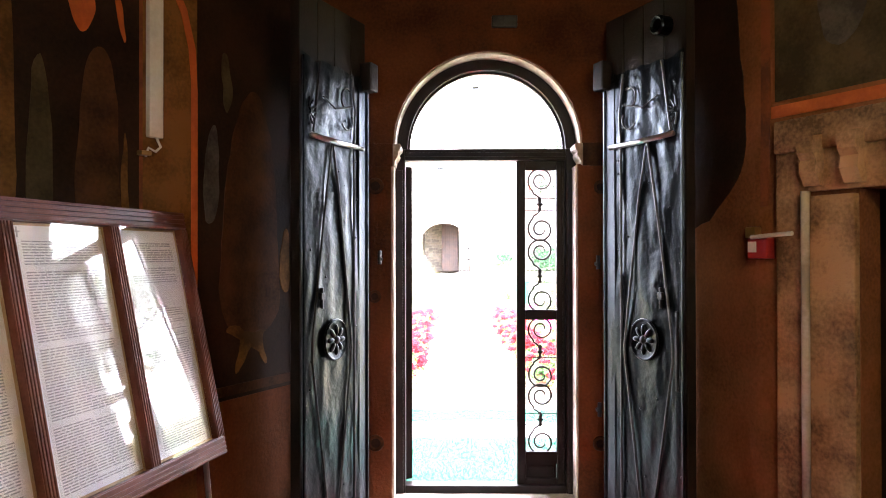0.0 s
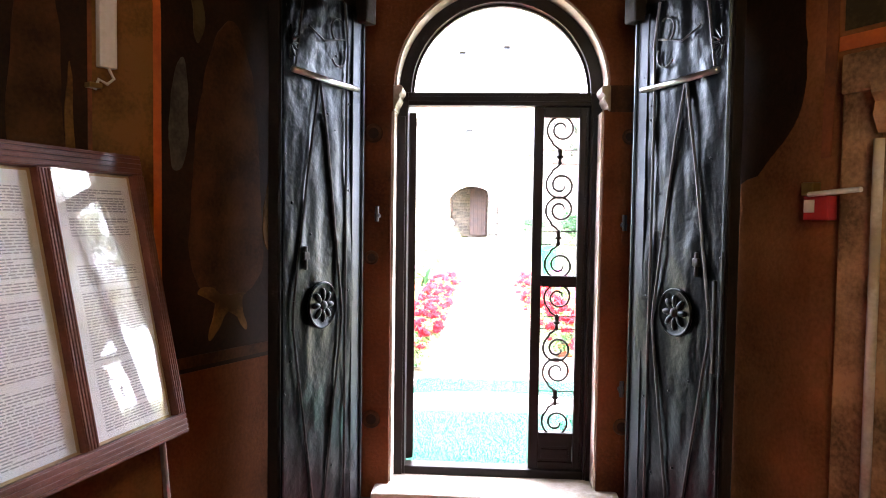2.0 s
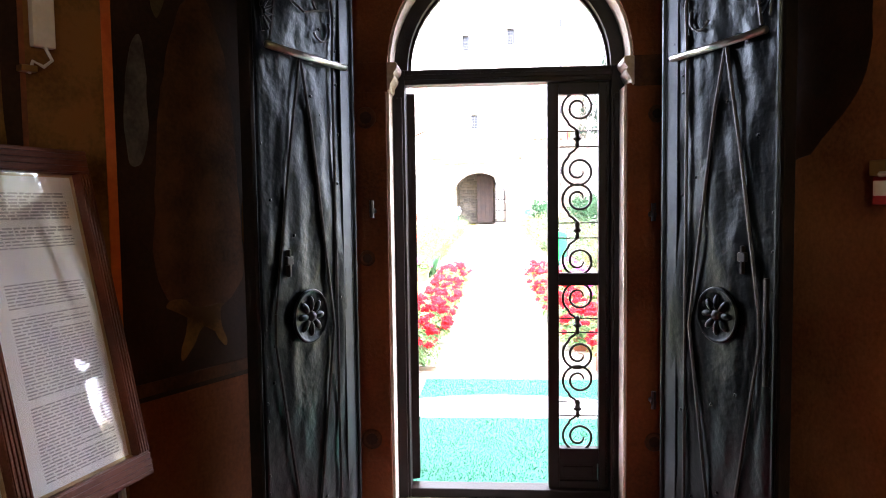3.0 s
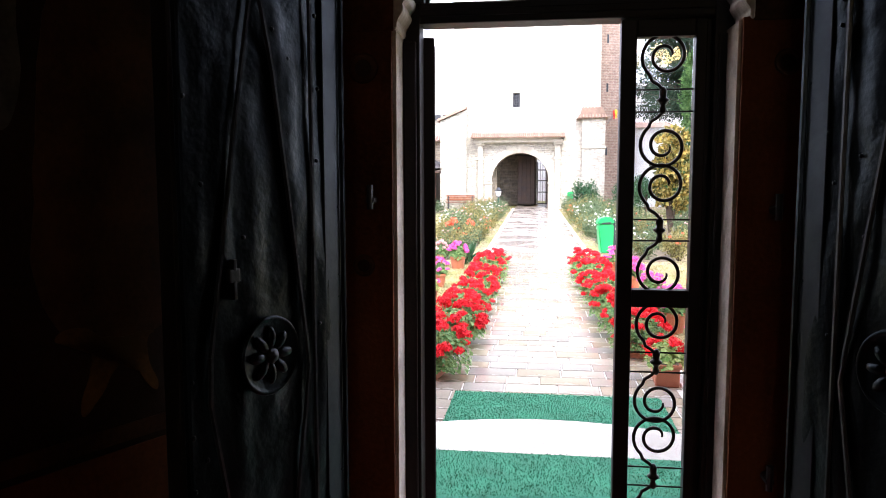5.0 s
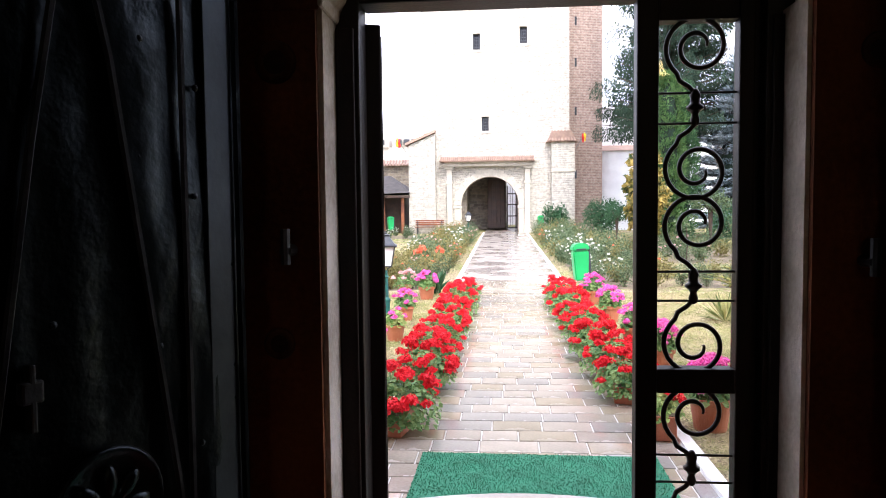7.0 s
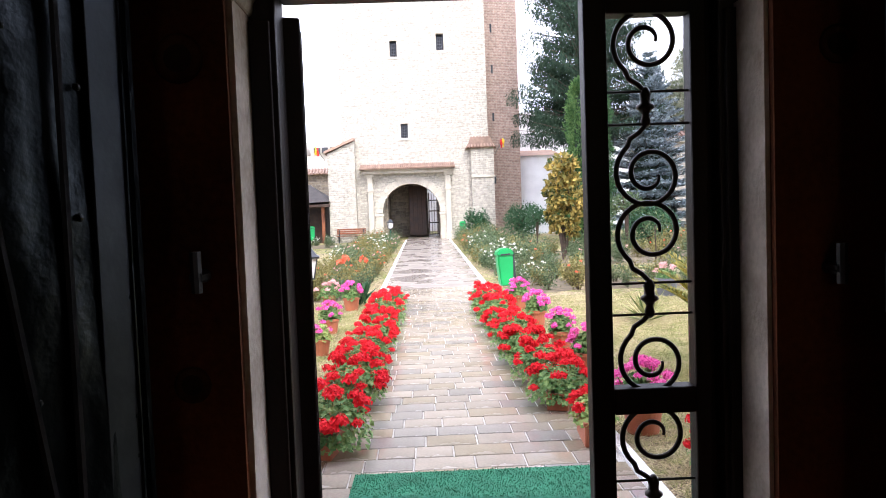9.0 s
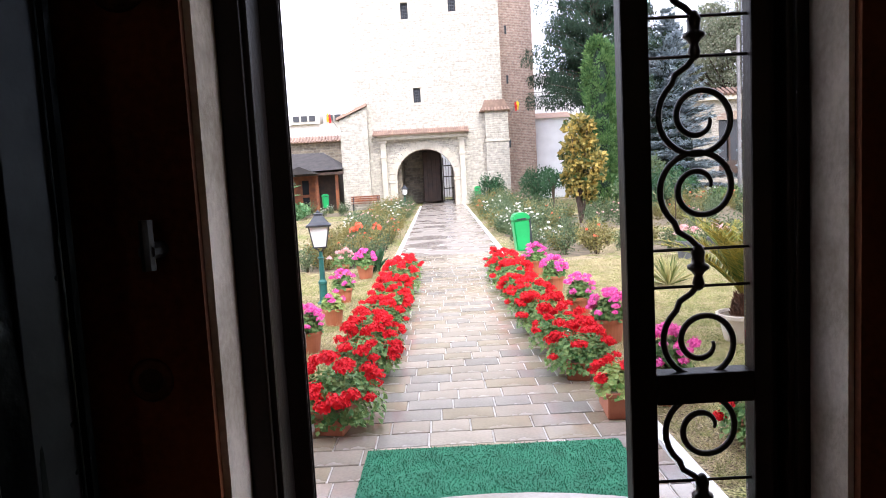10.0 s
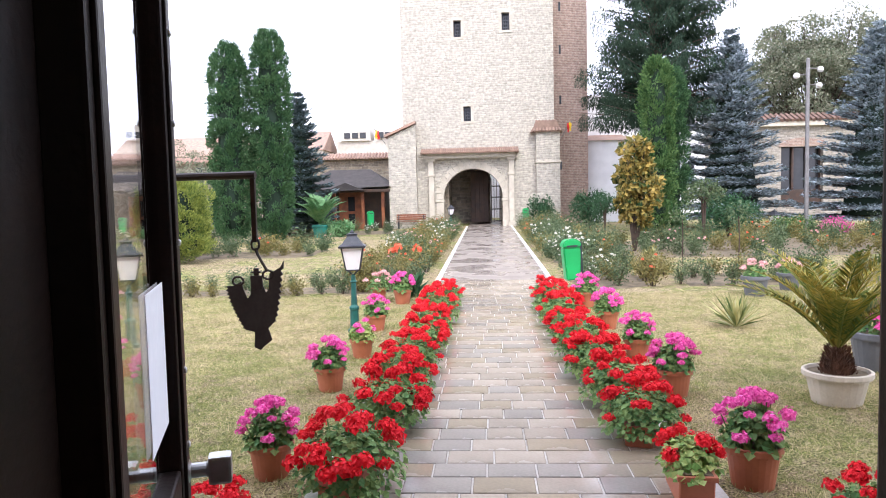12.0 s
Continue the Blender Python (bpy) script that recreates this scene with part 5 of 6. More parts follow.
gr = part("iron_grille", boxm(0.10, 0.14, 37.9, 37.94, 0.45, 2.9), "iron", tower)
for k in range(5):
    part("bar", boxm(0.14 + k * 0.14, 0.165 + k * 0.14, 37.9, 37.93, 0.45, 2.85), "iron", gr)
for z in (0.5, 1.15, 1.8, 2.4):
    part("bar", boxm(0.12, 0.74, 37.89, 37.94, z, z + 0.06), "iron", gr)
# Backdrop added to cut the open sky seen, and mirrored, through the gate.
structure(part("street_wall", boxm(-6, 8, 49.0, 49.3, 0.2, 4.2), "whitewall"), "pale backdrop wall added beyond the gate", "wall")
turret = thing("stair_turret", "weathered red brick stair turret beside the tower", "tower")
part("wall", boxm(3.42, 5.25, 36.9, 41, -0.2, 21), "brick", turret)
# Dark slabs on the wall face stand in for the slits' unlit depth.
for z in (3.2, 6.6, 9.2, 11.4):
    part("slit", boxm(3.78, 3.88, 36.86, 36.95, z, z + 0.45), "darkglass", turret)


def flag(x, y, z, lean):
    t = thing("flag", "red and yellow cloth flag on a short pole", "flag", Matrix.Translation((x, y, z)), group="flags")
    part("pole", tube(bmesh.new(), [(0, 0, -0.1), (lean * 0.5, -0.5, 0.7)], 0.02, 6), "pole", t)
    for j, mname in enumerate(("flag_yellow", "flag_red")):
        vs, fs = [], []
        for i in range(7):
            for k in range(4):
                xx = lean * (0.45 - 0.10 * j - 0.035 * k)
                vs.append((xx + 0.02 * math.sin(i + k), -0.45 + 0.03 * math.sin(i * 1.3 + k), 0.62 - 0.075 * i - 0.05 * j))
        for i in range(6):
            for k in range(3):
                a = i * 4 + k
                fs.append((a, a + 1, a + 5, a + 4))
        ob = raw("cloth", vs, fs, mname, t)
        so = ob.modifiers.new("thickness", "SOLIDIFY")
        so.thickness = 0.006


flag(-5.25, 35.5, 4.75, -1)
flag(3.72, 35.5, 4.85, 1)

# ---- precinct walls and buildings ----
w = thing("precinct_wall", "long rubble-stone precinct wall with tiled coping", "wall")
part("lower_wall", boxm(-60, -4.42, 45, 46.2, -0.2, 3.1), "wallstone", w)
part("upper_wall", boxm(-60, -4.42, 45.25, 46.0, 3.1, 4.75), "wallstone", w)
cp = part("coping", prism(bmesh.new(), [(44.75, 4.55), (46.4, 4.55), (45.6, 4.95)], -60, -4.42, "x"), "tile", w)
for k in range(170):
    x = -40 + k * 0.207
    part("roof_tile", tube(bmesh.new(), [(x, 44.7, 4.58), (x, 45.55, 4.96)], 0.065, 5), "tile", cp)
# No real openings: dark slabs paint the shade inside the loopholes.
for x in (-19.2, -18.4, -14.6):
    part("loophole", boxm(x - 0.2, x + 0.2, 45.2, 45.28, 3.7, 4.3), "darkglass", w)

b = thing("town_building", "pale flat-roofed block behind the precinct wall", "building")
part("wall", boxm(-19, -10, 88, 96, 0, 9.6), "cream", b)
part("upper_floor", boxm(-18.4, -14.6, 87.6, 94, 9.6, 11.4), "cream", b)
part("upper_floor", boxm(-14.2, -10.6, 88, 94, 9.6, 10.7), "cream", b)
for x in (-17.9, -16.9, -15.9, -13.7, -12.7, -11.7):
    part("window", boxm(x, x + 0.75, 87.5, 87.65 if x < -15 else 88.05, 9.9, 10.6), "darkglass", b)
for x0, x1, yy, z in ((-44, -28, 80, 7.6), (-27, -20, 84, 8.3), (-9.6, -5, 84, 8.6)):
    b = thing("town_house", "distant house with a red tiled roof", "building")
    part("wall", boxm(x0, x1, yy, yy + 8, 0, z), "cream", b)
    part("roof", prism(bmesh.new(), [(yy - 0.4, z), (yy + 8.4, z), (yy + 4, z + 2.6)], x0 - 0.3, x1 + 0.3, "x"), "tile", b)

b = thing("white_building", "white rendered two-storey monastery building", "building")
part("wall", boxm(5.4, 12.5, 41, 47, -0.2, 7.4), "whitewall", b)
part("annex", boxm(5.1, 7.6, 38, 41, -0.2, 4.75), "whitewall", b)
part("annex_roof", prism(bmesh.new(), [(37.85, 4.75), (41, 4.75), (41, 5.3)], 5.0, 7.75, "x"), "tile", b)
part("parapet", boxm(5.3, 12.6, 40.9, 47.1, 7.4, 7.6, 0.02), "whitewall", b)
for x, y, z in ((7.1, 37.98, 2.4), (9.2, 40.98, 2.3), (11.2, 40.98, 2.3), (9.2, 40.98, 5.4), (11.2, 40.98, 5.4)):
    wn_ = part("window", boxm(x, x + 0.7, y - 0.02, y + 0.1, z, z + 1.2), "darkglass", b)
    part("frame", boxm(x - 0.06, x + 0.76, y - 0.05, y - 0.0, z + 1.2, z + 1.28), "cream", wn_)
b = thing("stone_building", "long stone monastery building with arched windows", "building")
pierced(b, "shadestone", 12.6, 34, -0.2, 5.6, [(17.2, 19.6, 0.9, 4.55), (24, 26, 0.9, 4.5)], 42, 42.7)
part("rear", boxm(12.6, 34, 43.2, 48, -0.2, 5.6), "cream", b)
for x0, x1 in ((17.2, 19.6), (24, 26)):
    d = part("doorway", boxm(x0, x1, 42.5, 42.6, 0.9, 4.55), "darkglass", b)
    for k in range(4):
        part("mullion", boxm(x0 + (x1 - x0) * k / 3 - 0.06, x0 + (x1 - x0) * k / 3 + 0.06, 42.35, 42.5, 0.9, 4.55), "darkwood", d)
    part("balustrade", boxm(x0, x1, 42.2, 42.3, 0.9, 1.9), "darkwood", d)
    part("lintel", prism(bmesh.new(), [(x0 - 0.15, 4.4), (x1 + 0.15, 4.4), (x1, 4.75), ((x0 + x1) / 2, 4.95), (x0, 4.75)], 41.93, 42.1), "brick", d)
cr = part("cornice", boxm(12.4, 34.2, 41.7, 42.8, 5.6, 5.85), "ashlar", b)
for k in range(70):
    part("roof_tile", tube(bmesh.new(), [(12.6 + k * 0.3, 41.6, 5.9), (12.6 + k * 0.3, 42.6, 6.35)], 0.11, 5), "oldtile", cr)

k = thing("garden_kiosk", "timber garden kiosk with a dark hipped felt roof", "kiosk")
bm = bmesh.new()
pv = [bm.verts.new(p) for p in ((-10.5, 35.2, 2.35), (-5.05, 35.2, 2.5), (-5.05, 40, 2.5), (-10.5, 40, 2.35), (-8.6, 37.5, 3.5), (-6.4, 37.5, 3.5))]
for f in ((0, 1, 5, 4), (1, 2, 5), (2, 3, 4, 5), (3, 0, 4), (3, 2, 1, 0)):
    bm.faces.new([pv[i] for i in f])
part("roof", bm, "shingle", k)
part("eave_board", boxm(-10.5, -5.05, 35.18, 35.26, 2.22, 2.36, 0.01), "darkwood", k)
part("porch_gable", prism(bmesh.new(), [(-8.35, 2.32), (-6.35, 2.32), (-7.3, 2.72)], 34.9, 36.2), "shingle", k)
part("wall", boxm(-10.0, -5.5, 36.6, 39.4, 0.3, 2.4), "darkwood", k)
dr = part("door", boxm(-7.95, -6.65, 36.3, 36.6, 0.3, 2.3, 0.02), "kioskwood", k)
part("door_pane", boxm(-7.45, -7.1, 36.27, 36.31, 1.25, 2.0), "darkglass", dr)
part("door_pane", boxm(-7.45, -7.1, 36.27, 36.31, 0.5, 1.1), "darkglass", dr)
for x in (-10.1, -8.05, -6.55, -5.5):
    part("post", boxm(x - 0.08, x + 0.08, 35.6, 35.76, 0.3, 2.35, 0.01), "kioskwood", k)

t = thing("park_bench", "red-brown slatted bench against the tower wall", "bench", Matrix.Translation((-4.0, 35.15, ground(35))) @ Matrix.Scale(0.8, 4))
for j, (y, z) in enumerate(((-0.2, 0.42), (-0.08, 0.42), (0.04, 0.42), (0.16, 0.55), (0.19, 0.68), (0.22, 0.81))):
    part("slat", boxm(-0.95, 0.95, y - 0.05, y + 0.05, z, z + 0.035, 0.006) if j < 3 else boxm(-0.95, 0.95, y - 0.015, y + 0.02, z, z + 0.10, 0.006), "kioskwood", t)
for x in (-0.8, 0.8):
    part("leg", box(boxm(x - 0.03, x + 0.03, -0.25, -0.19, -0.05, 0.42), x - 0.03, x + 0.03, 0.14, 0.2, -0.05, 0.85), "lampdark", t)


# ---- lanterns, bins, lamp post, sounding plate ----
def lantern(m, post=0.78, label="green cast-iron garden lantern with milky panes"):
    t = thing("garden_lantern", label, "lantern", m, group="garden lanterns")
    if post > 0.1:
        part("post", lathe(bmesh.new(), [(0.09, 0), (0.09, 0.04), (0.06, 0.06), (0.055, 0.30), (0.065, 0.31), (0.065, 0.34), (0.04, 0.37), (0.034, post - 0.12), (0.05, post - 0.10), (0.03, post - 0.08), (0.025, post)], 12), "lamppost", t)
    z = post
    for a in range(4):
        an = radians(45 + 90 * a)
        part("bracket", tube(bmesh.new(), [(0, 0, z - 0.03), (0.05 * math.cos(an), 0.05 * math.sin(an), z + 0.02), (0.12 * math.cos(an), 0.12 * math.sin(an), z + 0.06)], 0.008, 6), "lampdark", t)
        c0 = (0.125 * math.cos(an), 0.125 * math.sin(an), z + 0.06)
        c1 = (0.20 * math.cos(an), 0.20 * math.sin(an), z + 0.36)
        part("corner_bar", tube(bmesh.new(), [c0, c1], 0.009, 6), "lampdark", t)
    bm = lathe(bmesh.new(), [(0.115, z + 0.065), (0.188, z + 0.352)], 4, Matrix.Rotation(radians(45), 4, "Z"))
    part("panes", bm, "milk", t, "milky white lantern panes")
    bm = lathe(bmesh.new(), [(0.13, z + 0.05), (0.13, z + 0.066)], 4, Matrix.Rotation(radians(45), 4, "Z"))
    part("base_ring", bm, "lampdark", t)
    bm = lathe(bmesh.new(), [(0.245, z + 0.35), (0.25, z + 0.375), (0.19, z + 0.40), (0.09, z + 0.50), (0.085, z + 0.52)], 4, Matrix.Rotation(radians(45), 4, "Z"))
    part("roof", bm, "lampdark", t)
    part("finial", lathe(bmesh.new(), [(0.07, z + 0.515), (0.075, z + 0.53), (0.03, z + 0.545), (0.028, z + 0.56), (0.012, z + 0.575), (0.001, z + 0.59)], 12), "lampdark", t)
    return t


lantern(at_ground(-1.90, 8.6, 8))
lantern(at_ground(-1.95, 35.2, 20), 0.62, "small pale lantern beside the gate passage")
lantern(at_ground(10.3, 25.6, 30), 0.35, "small milky garden lantern among low shrubs")


def bin_(m, h=0.75, label="bright green plastic litter bin on a black post"):
    t = thing("litter_bin", label, "litter bin", m, group="litter bins")
    bm = prism(bmesh.new(), [(-0.13, 0.28), (0.13, 0.28), (0.165, 0.86), (0.15, 0.90), (-0.15, 0.90), (-0.165, 0.86)], -0.12, 0.12)
    bmesh.ops.bevel(bm, geom=list(bm.edges), offset=0.025, segments=2, affect="EDGES")
    part("body", bm, "bingreen", t)
    bm = prism(bmesh.new(), [(-0.18, 0.90), (0.18, 0.90), (0.17, 0.98), (0.10, 1.04), (-0.06, 1.05), (-0.15, 1.0)], -0.135, 0.135)
    bmesh.ops.bevel(bm, geom=list(bm.edges), offset=0.02, segments=2, affect="EDGES")
    part("hood", bm, "bingreen", t)
    part("slot", boxm(-0.10, 0.10, -0.14, -0.13, 0.905, 0.935), "lampdark", t)
    part("post", boxm(0.17, 0.215, -0.02, 0.03, 0.0, 0.98, 0.004), "lampdark", t)
    part("clip", boxm(0.15, 0.18, -0.03, 0.03, 0.6, 0.66, 0.003), "lampdark", t)
    return t


bin0 = bin_(at_ground(1.36, 11.7, 8, 0.93) @ Matrix.Rotation(radians(-3), 4, "Y"))
for x, y, r in ((1.75, 33.5, 0), (-5.9, 34.0, 30), (-13.4, 33.0, 10), (13.3, 22.5, 15)):
    copy_thing(bin0, at_ground(x, y, r))

t = thing("lamp_post", "tall grey lamp post with three globe lights", "lamp post", at_ground(11.03, 24.7))
part("mast", lathe(bmesh.new(), [(0.10, 0), (0.10, 0.05), (0.075, 0.1), (0.06, 6.1), (0.04, 6.15)], 12), "pole", t)
for x, z in ((-0.38, 5.55), (0.42, 5.75), (0.38, 5.2)):
    part("arm", tube(bmesh.new(), [(0, 0, z + 0.05), (x * 0.8, 0, z + 0.02)], 0.02, 6), "pole", t)
    bm = bmesh.new()
    bmesh.ops.create_uvsphere(bm, u_segments=16, v_segments=10, radius=0.105, matrix=Matrix.Translation((x, 0, z)))
    part("globe", bm, "milk", t, "white globe light", smooth=True)

t = thing("sounding_plate", "dark bird-shaped metal plate hung from an iron bracket", "semantron", Matrix.Translation((-1.28, 2.9, 0)))
GZ = ground(2.9) - 0.02
part("post", tube(bmesh.new(), [(-1.15, 0.1, GZ), (-1.15, 0.1, 1.80)], 0.035, 10), "iron", t)
part("arm", tube(bmesh.new(), [(-1.17, 0.1, 1.765), (-0.02, 0, 1.765), (0.015, 0, 1.765)], 0.02, 10), "iron", t)
part("hanger", boxm(-0.012, 0.012, -0.012, 0.012, 1.43, 1.76, 0.003), "iron", t)
part("link", tube(bmesh.new(), [(0.02 * math.cos(a), 0, 1.42 + 0.03 * math.sin(a)) for a in [2 * math.pi * k / 12 for k in range(13)]], 0.006, 6), "iron", t)
part("chain", tube(bmesh.new(), [(0.0, 0, 1.40), (0.01, 0, 1.37), (0.03, 0, 1.33), (0.055, 0, 1.285)], 0.008, 6), "iron", t)
for cx in (-0.095, 0.06):
    part("ring", tube(bmesh.new(), [(cx + 0.028 * math.cos(a), 0.0, 1.265 - (0.03 if cx < 0 else 0) + 0.022 * math.sin(a)) for a in [2 * math.pi * k / 12 for k in range(13)]], 0.006, 6), "iron", t)
bird = [(-0.165, 1.20)]
for k in range(12):
    f = k / 11
    x, z = -0.165 + 0.09 * f ** 1.5, 1.20 - 0.23 * f
    bird += [(x - 0.012, z - 0.002), (x + 0.006, z - 0.012)]
bird += [(-0.02, 0.945), (-0.025, 0.86), (0.01, 0.845), (0.03, 0.865), (0.075, 0.90), (0.055, 0.965)]
for k in range(10):
    f = k / 9
    x, z = 0.085 + 0.055 * f ** 0.6, 0.99 + 0.29 * f
    bird += [(x - 0.004, z), (x + 0.012, z + 0.012)]
bird += [(0.155, 1.335), (0.135, 1.30), (0.10, 1.28), (0.075, 1.27), (0.065, 1.18), (0.05, 1.16), (0.035, 1.20), (0.03, 1.255), (-0.03, 1.25), (-0.035, 1.15), (-0.055, 1.13), (-0.075, 1.18), (-0.085, 1.225), (-0.13, 1.20)]
bird = [(x * 0.92, 1.335 - (1.335 - z) * 0.92) for x, z in bird]
part("plate", prism(bmesh.new(), bird, -0.004, 0.004), "birdmetal", t)
bm = boxm(-0.03, 0.03, -0.008, 0.008, 1.19, 1.262, 0.004)
box(bm, -0.012, 0.012, -0.010, 0.010, 1.262, 1.30, 0.004)
box(bm, -0.024, 0.024, -0.009, 0.009, 1.274, 1.284, 0.002)
part("crest", bm, "birdmetal", t)

# ---- potted geraniums ----
red_types = []
for v in range(3):
    t = thing("red_geranium", "bushy scarlet geranium in a terracotta trough beside the path", "potted plant", at_ground(0, 0), group="red geraniums along the path")
    trough(t)
    geranium(t, 0.13, 0.33, 0.31, 0.32, 23 + 3 * v, "p_red", "l_ger", 1300, 0.060, 1.04, 0.07)
    red_types.append(t)
spots = [(-0.95, 3.42, 1.06), (-0.90, 4.55, 1.0), (-0.89, 5.4, 0.95), (-0.90, 6.25, 0.95), (-0.88, 7.1, 0.95), (-0.86, 8.0, 0.95), (-0.84, 9.0, 1.0), (-0.82, 10.1, 0.95), (-0.80, 11.0, 0.85),
         (0.94, 4.35, 0.95), (0.90, 5.1, 0.95), (0.88, 5.95, 0.95), (0.87, 6.8, 0.95), (0.86, 7.7, 0.95), (0.85, 8.7, 1.0), (0.84, 9.8, 1.0), (0.84, 10.8, 0.9), (-1.42, 2.55, 0.85), (1.72, 2.75, 0.85)]
rng = random.Random(3)
for i, (x, y, s) in enumerate(spots):
    m = at_ground(x, y, rng.uniform(-20, 20) + rng.choice((0, 180)) + 90, s)
    if abs(x) < 1.19:
        m = Matrix.Translation((0, 0, 0.02)) @ m
    if i < 3:
        red_types[i].matrix_world = m
    else:
        copy_thing(red_types[i % 3], m).scale = (s, s, s * rng.uniform(0.9, 1.08))
t = thing("red_geranium", "sparse red geranium with yellowing leaves in a terracotta trough", "potted plant", Matrix.Translation((0, 0, 0.02)) @ at_ground(1.0, 3.42, 86))
trough(t, 0.44, 0.19, 0.19)
geranium(t, 0.17, 0.25, 0.16, 0.20, 9, "p_red", "l_gery", 620, 0.055)

pink_types = []
for v in range(2):
    t = terracotta_pot("pink_geranium", "magenta geranium in a round terracotta pot on the lawn", at_ground(0, 0), group="pink geraniums on the lawn", category="potted plant")
    geranium(t, 0.205, 0.14, 0.14, 0.24, 26 + 5 * v, "p_pink", "l_ger", 520, 0.037, 1.3, 0.02)
    pink_types.append(t)
pinks = [(-1.51, 3.72, 1.0), (-1.59, 5.76, 1.0), (-1.63, 8.71, 0.9), (-1.54, 10.94, 1.0), (1.42, 3.6, 1.05), (1.46, 5.51, 1.0), (1.45, 6.91, 0.95), (1.43, 8.66, 1.0), (1.40, 10.39, 1.0)]
for i, (x, y, s) in enumerate(pinks):
    m = at_ground(x, y, 77 * i, s * 1.08)
    if i < 2:
        pink_types[i].matrix_world = m
    else:
        copy_thing(pink_types[i % 2], m)
t = terracotta_pot("pink_geranium", "leafy geranium with few pink flowers in a terracotta pot", at_ground(-1.54, 7.13), category="potted plant")
geranium(t, 0.21, 0.14, 0.14, 0.24, 5, "p_pink", "l_gery", 480, 0.045)
for x, y, s in ((3.62, 6.4, 1.25), (4.3, 11.3, 1.1), (5.1, 11.9, 1.0)):
    t = terracotta_pot("pink_geranium", "pale pink geranium in a grey plastic pot", at_ground(x, y, 0, s), 0.2, 0.3, "greypot", category="potted plant", group="grey pots")
    geranium(t, 0.30, 0.18, 0.18, 0.24, 14, "p_pale" if y > 8 else "p_pink", "l_ger", 260, 0.05, 1.1)
t = terracotta_pot("pale_geranium", "pale pink flowers in a terracotta pot by the rose bed", at_ground(-2.0, 11.4), category="potted plant")
geranium(t, 0.19, 0.22, 0.2, 0.30, 12, "p_pale", "l_ger", 260, 0.05, 1.2)


def frond_plant(t, n, length, material, base_z, leaflet, arch_=0.9, rise=(0.35, 1.25), wide=0.012):
    vs, limbs = [], bmesh.new()
    for k in range(n):
        az = 2 * math.pi * (k * 0.381966)
        el = RNG.uniform(*rise)
        L = length * RNG.uniform(0.8, 1.1)
        p = np.array([0, 0, base_z], float)
        line = [p.copy()]
        for i in range(24):
            e = el - arch_ * (i / 24) ** 1.5 * 1.2
            p = p + np.array([math.cos(az) * math.cos(e), math.sin(az) * math.cos(e), math.sin(e)]) * L / 24
            line.append(p.copy())
        line = np.array(line)
        tube(limbs, [tuple(q) for q in line[::4]], [0.010, 0.009, 0.008, 0.006, 0.005, 0.003, 0.002], 4)
        T = np.gradient(line, axis=0)
        T = unit(T)
        S = unit(np.cross(T, np.array([0, 0, 1.0])))
        for side in (-1, 1):
            idx = np.repeat(np.arange(3, 25), 2)
            P = line[idx] + T[idx] * RNG.uniform(-0.5, 0.5, (len(idx), 1)) * L / 24
            D = S[idx] * side + T[idx] * 0.75 + np.array([0, 0, 0.25])
            ll = leaflet * np.sin(np.pi * np.clip(idx / 24, 0.12, 0.97)) ** 0.6
            vs.append(blades(P, D, np.cross(T[idx], S[idx]) + 0.1 * rnd(len(idx)), ll, wide, 0.3))
    V, F = join(vs)
    raw("fronds", V, F, material, t)
    part("midrib_frame", limbs, material, t)


t = terracotta_pot("cycas_palm", "sago palm with yellow-green fronds in a cream planter", at_ground(2.72, 5.3), 0.26, 0.27, "creampot", category="potted palm")
part("trunk", lathe(bmesh.new(), [(0.12, 0.22), (0.115, 0.30), (0.085, 0.38), (0.055, 0.45), (0.001, 0.47)], 14), "fibre", t)
k = np.arange(420)
taper = 0.118 - 0.055 * k / 420
V, F = blades(np.stack([taper * np.cos(k * 2.4), taper * np.sin(k * 2.4), 0.23 + 0.22 * k / 420], 1), np.stack([np.cos(k * 2.4), np.sin(k * 2.4), np.full(420, 1.4)], 1) + 0.25 * rnd(420), rnd(420), 0.055, 0.014)
raw("scale_armour", V, F, "fibre", t)
frond_plant(t, 40, 0.98, "l_cycas", 0.43, 0.14, 0.72, (0.65, 1.45), 0.015)
t = terracotta_pot("date_palm", "bushy young palm in a dark green tub", at_ground(-7.34, 29.4), 0.36, 0.55, "greenpot", category="potted palm")
frond_plant(t, 34, 1.5, "l_palm", 0.55, 0.34, 0.7, (0.75, 1.5), 0.04)


def yucca(m, n, L, name="yucca_plant", label="yucca with striped yellow-green sword leaves on the lawn"):
    t = thing(name, label, "plant", m)
    az, el = RNG.uniform(0, 6.28, n), RNG.uniform(0.1, 1.4, n)
    D = np.stack([np.cos(az) * np.cos(el), np.sin(az) * np.cos(el), np.sin(el)], 1)
    V1, F1 = blades(np.zeros((n, 3)), D, np.array([0, 0, 1.0]) + 0.1 * rnd(n), L * RNG.uniform(0.7, 1.1, n), 0.055, 0.3)
    raw("leaves", V1, F1, "l_yucca", t)


yucca(at_ground(3.08, 8.65), 50, 0.52)
yucca(at_ground(3.9, 17.0), 40, 0.4)


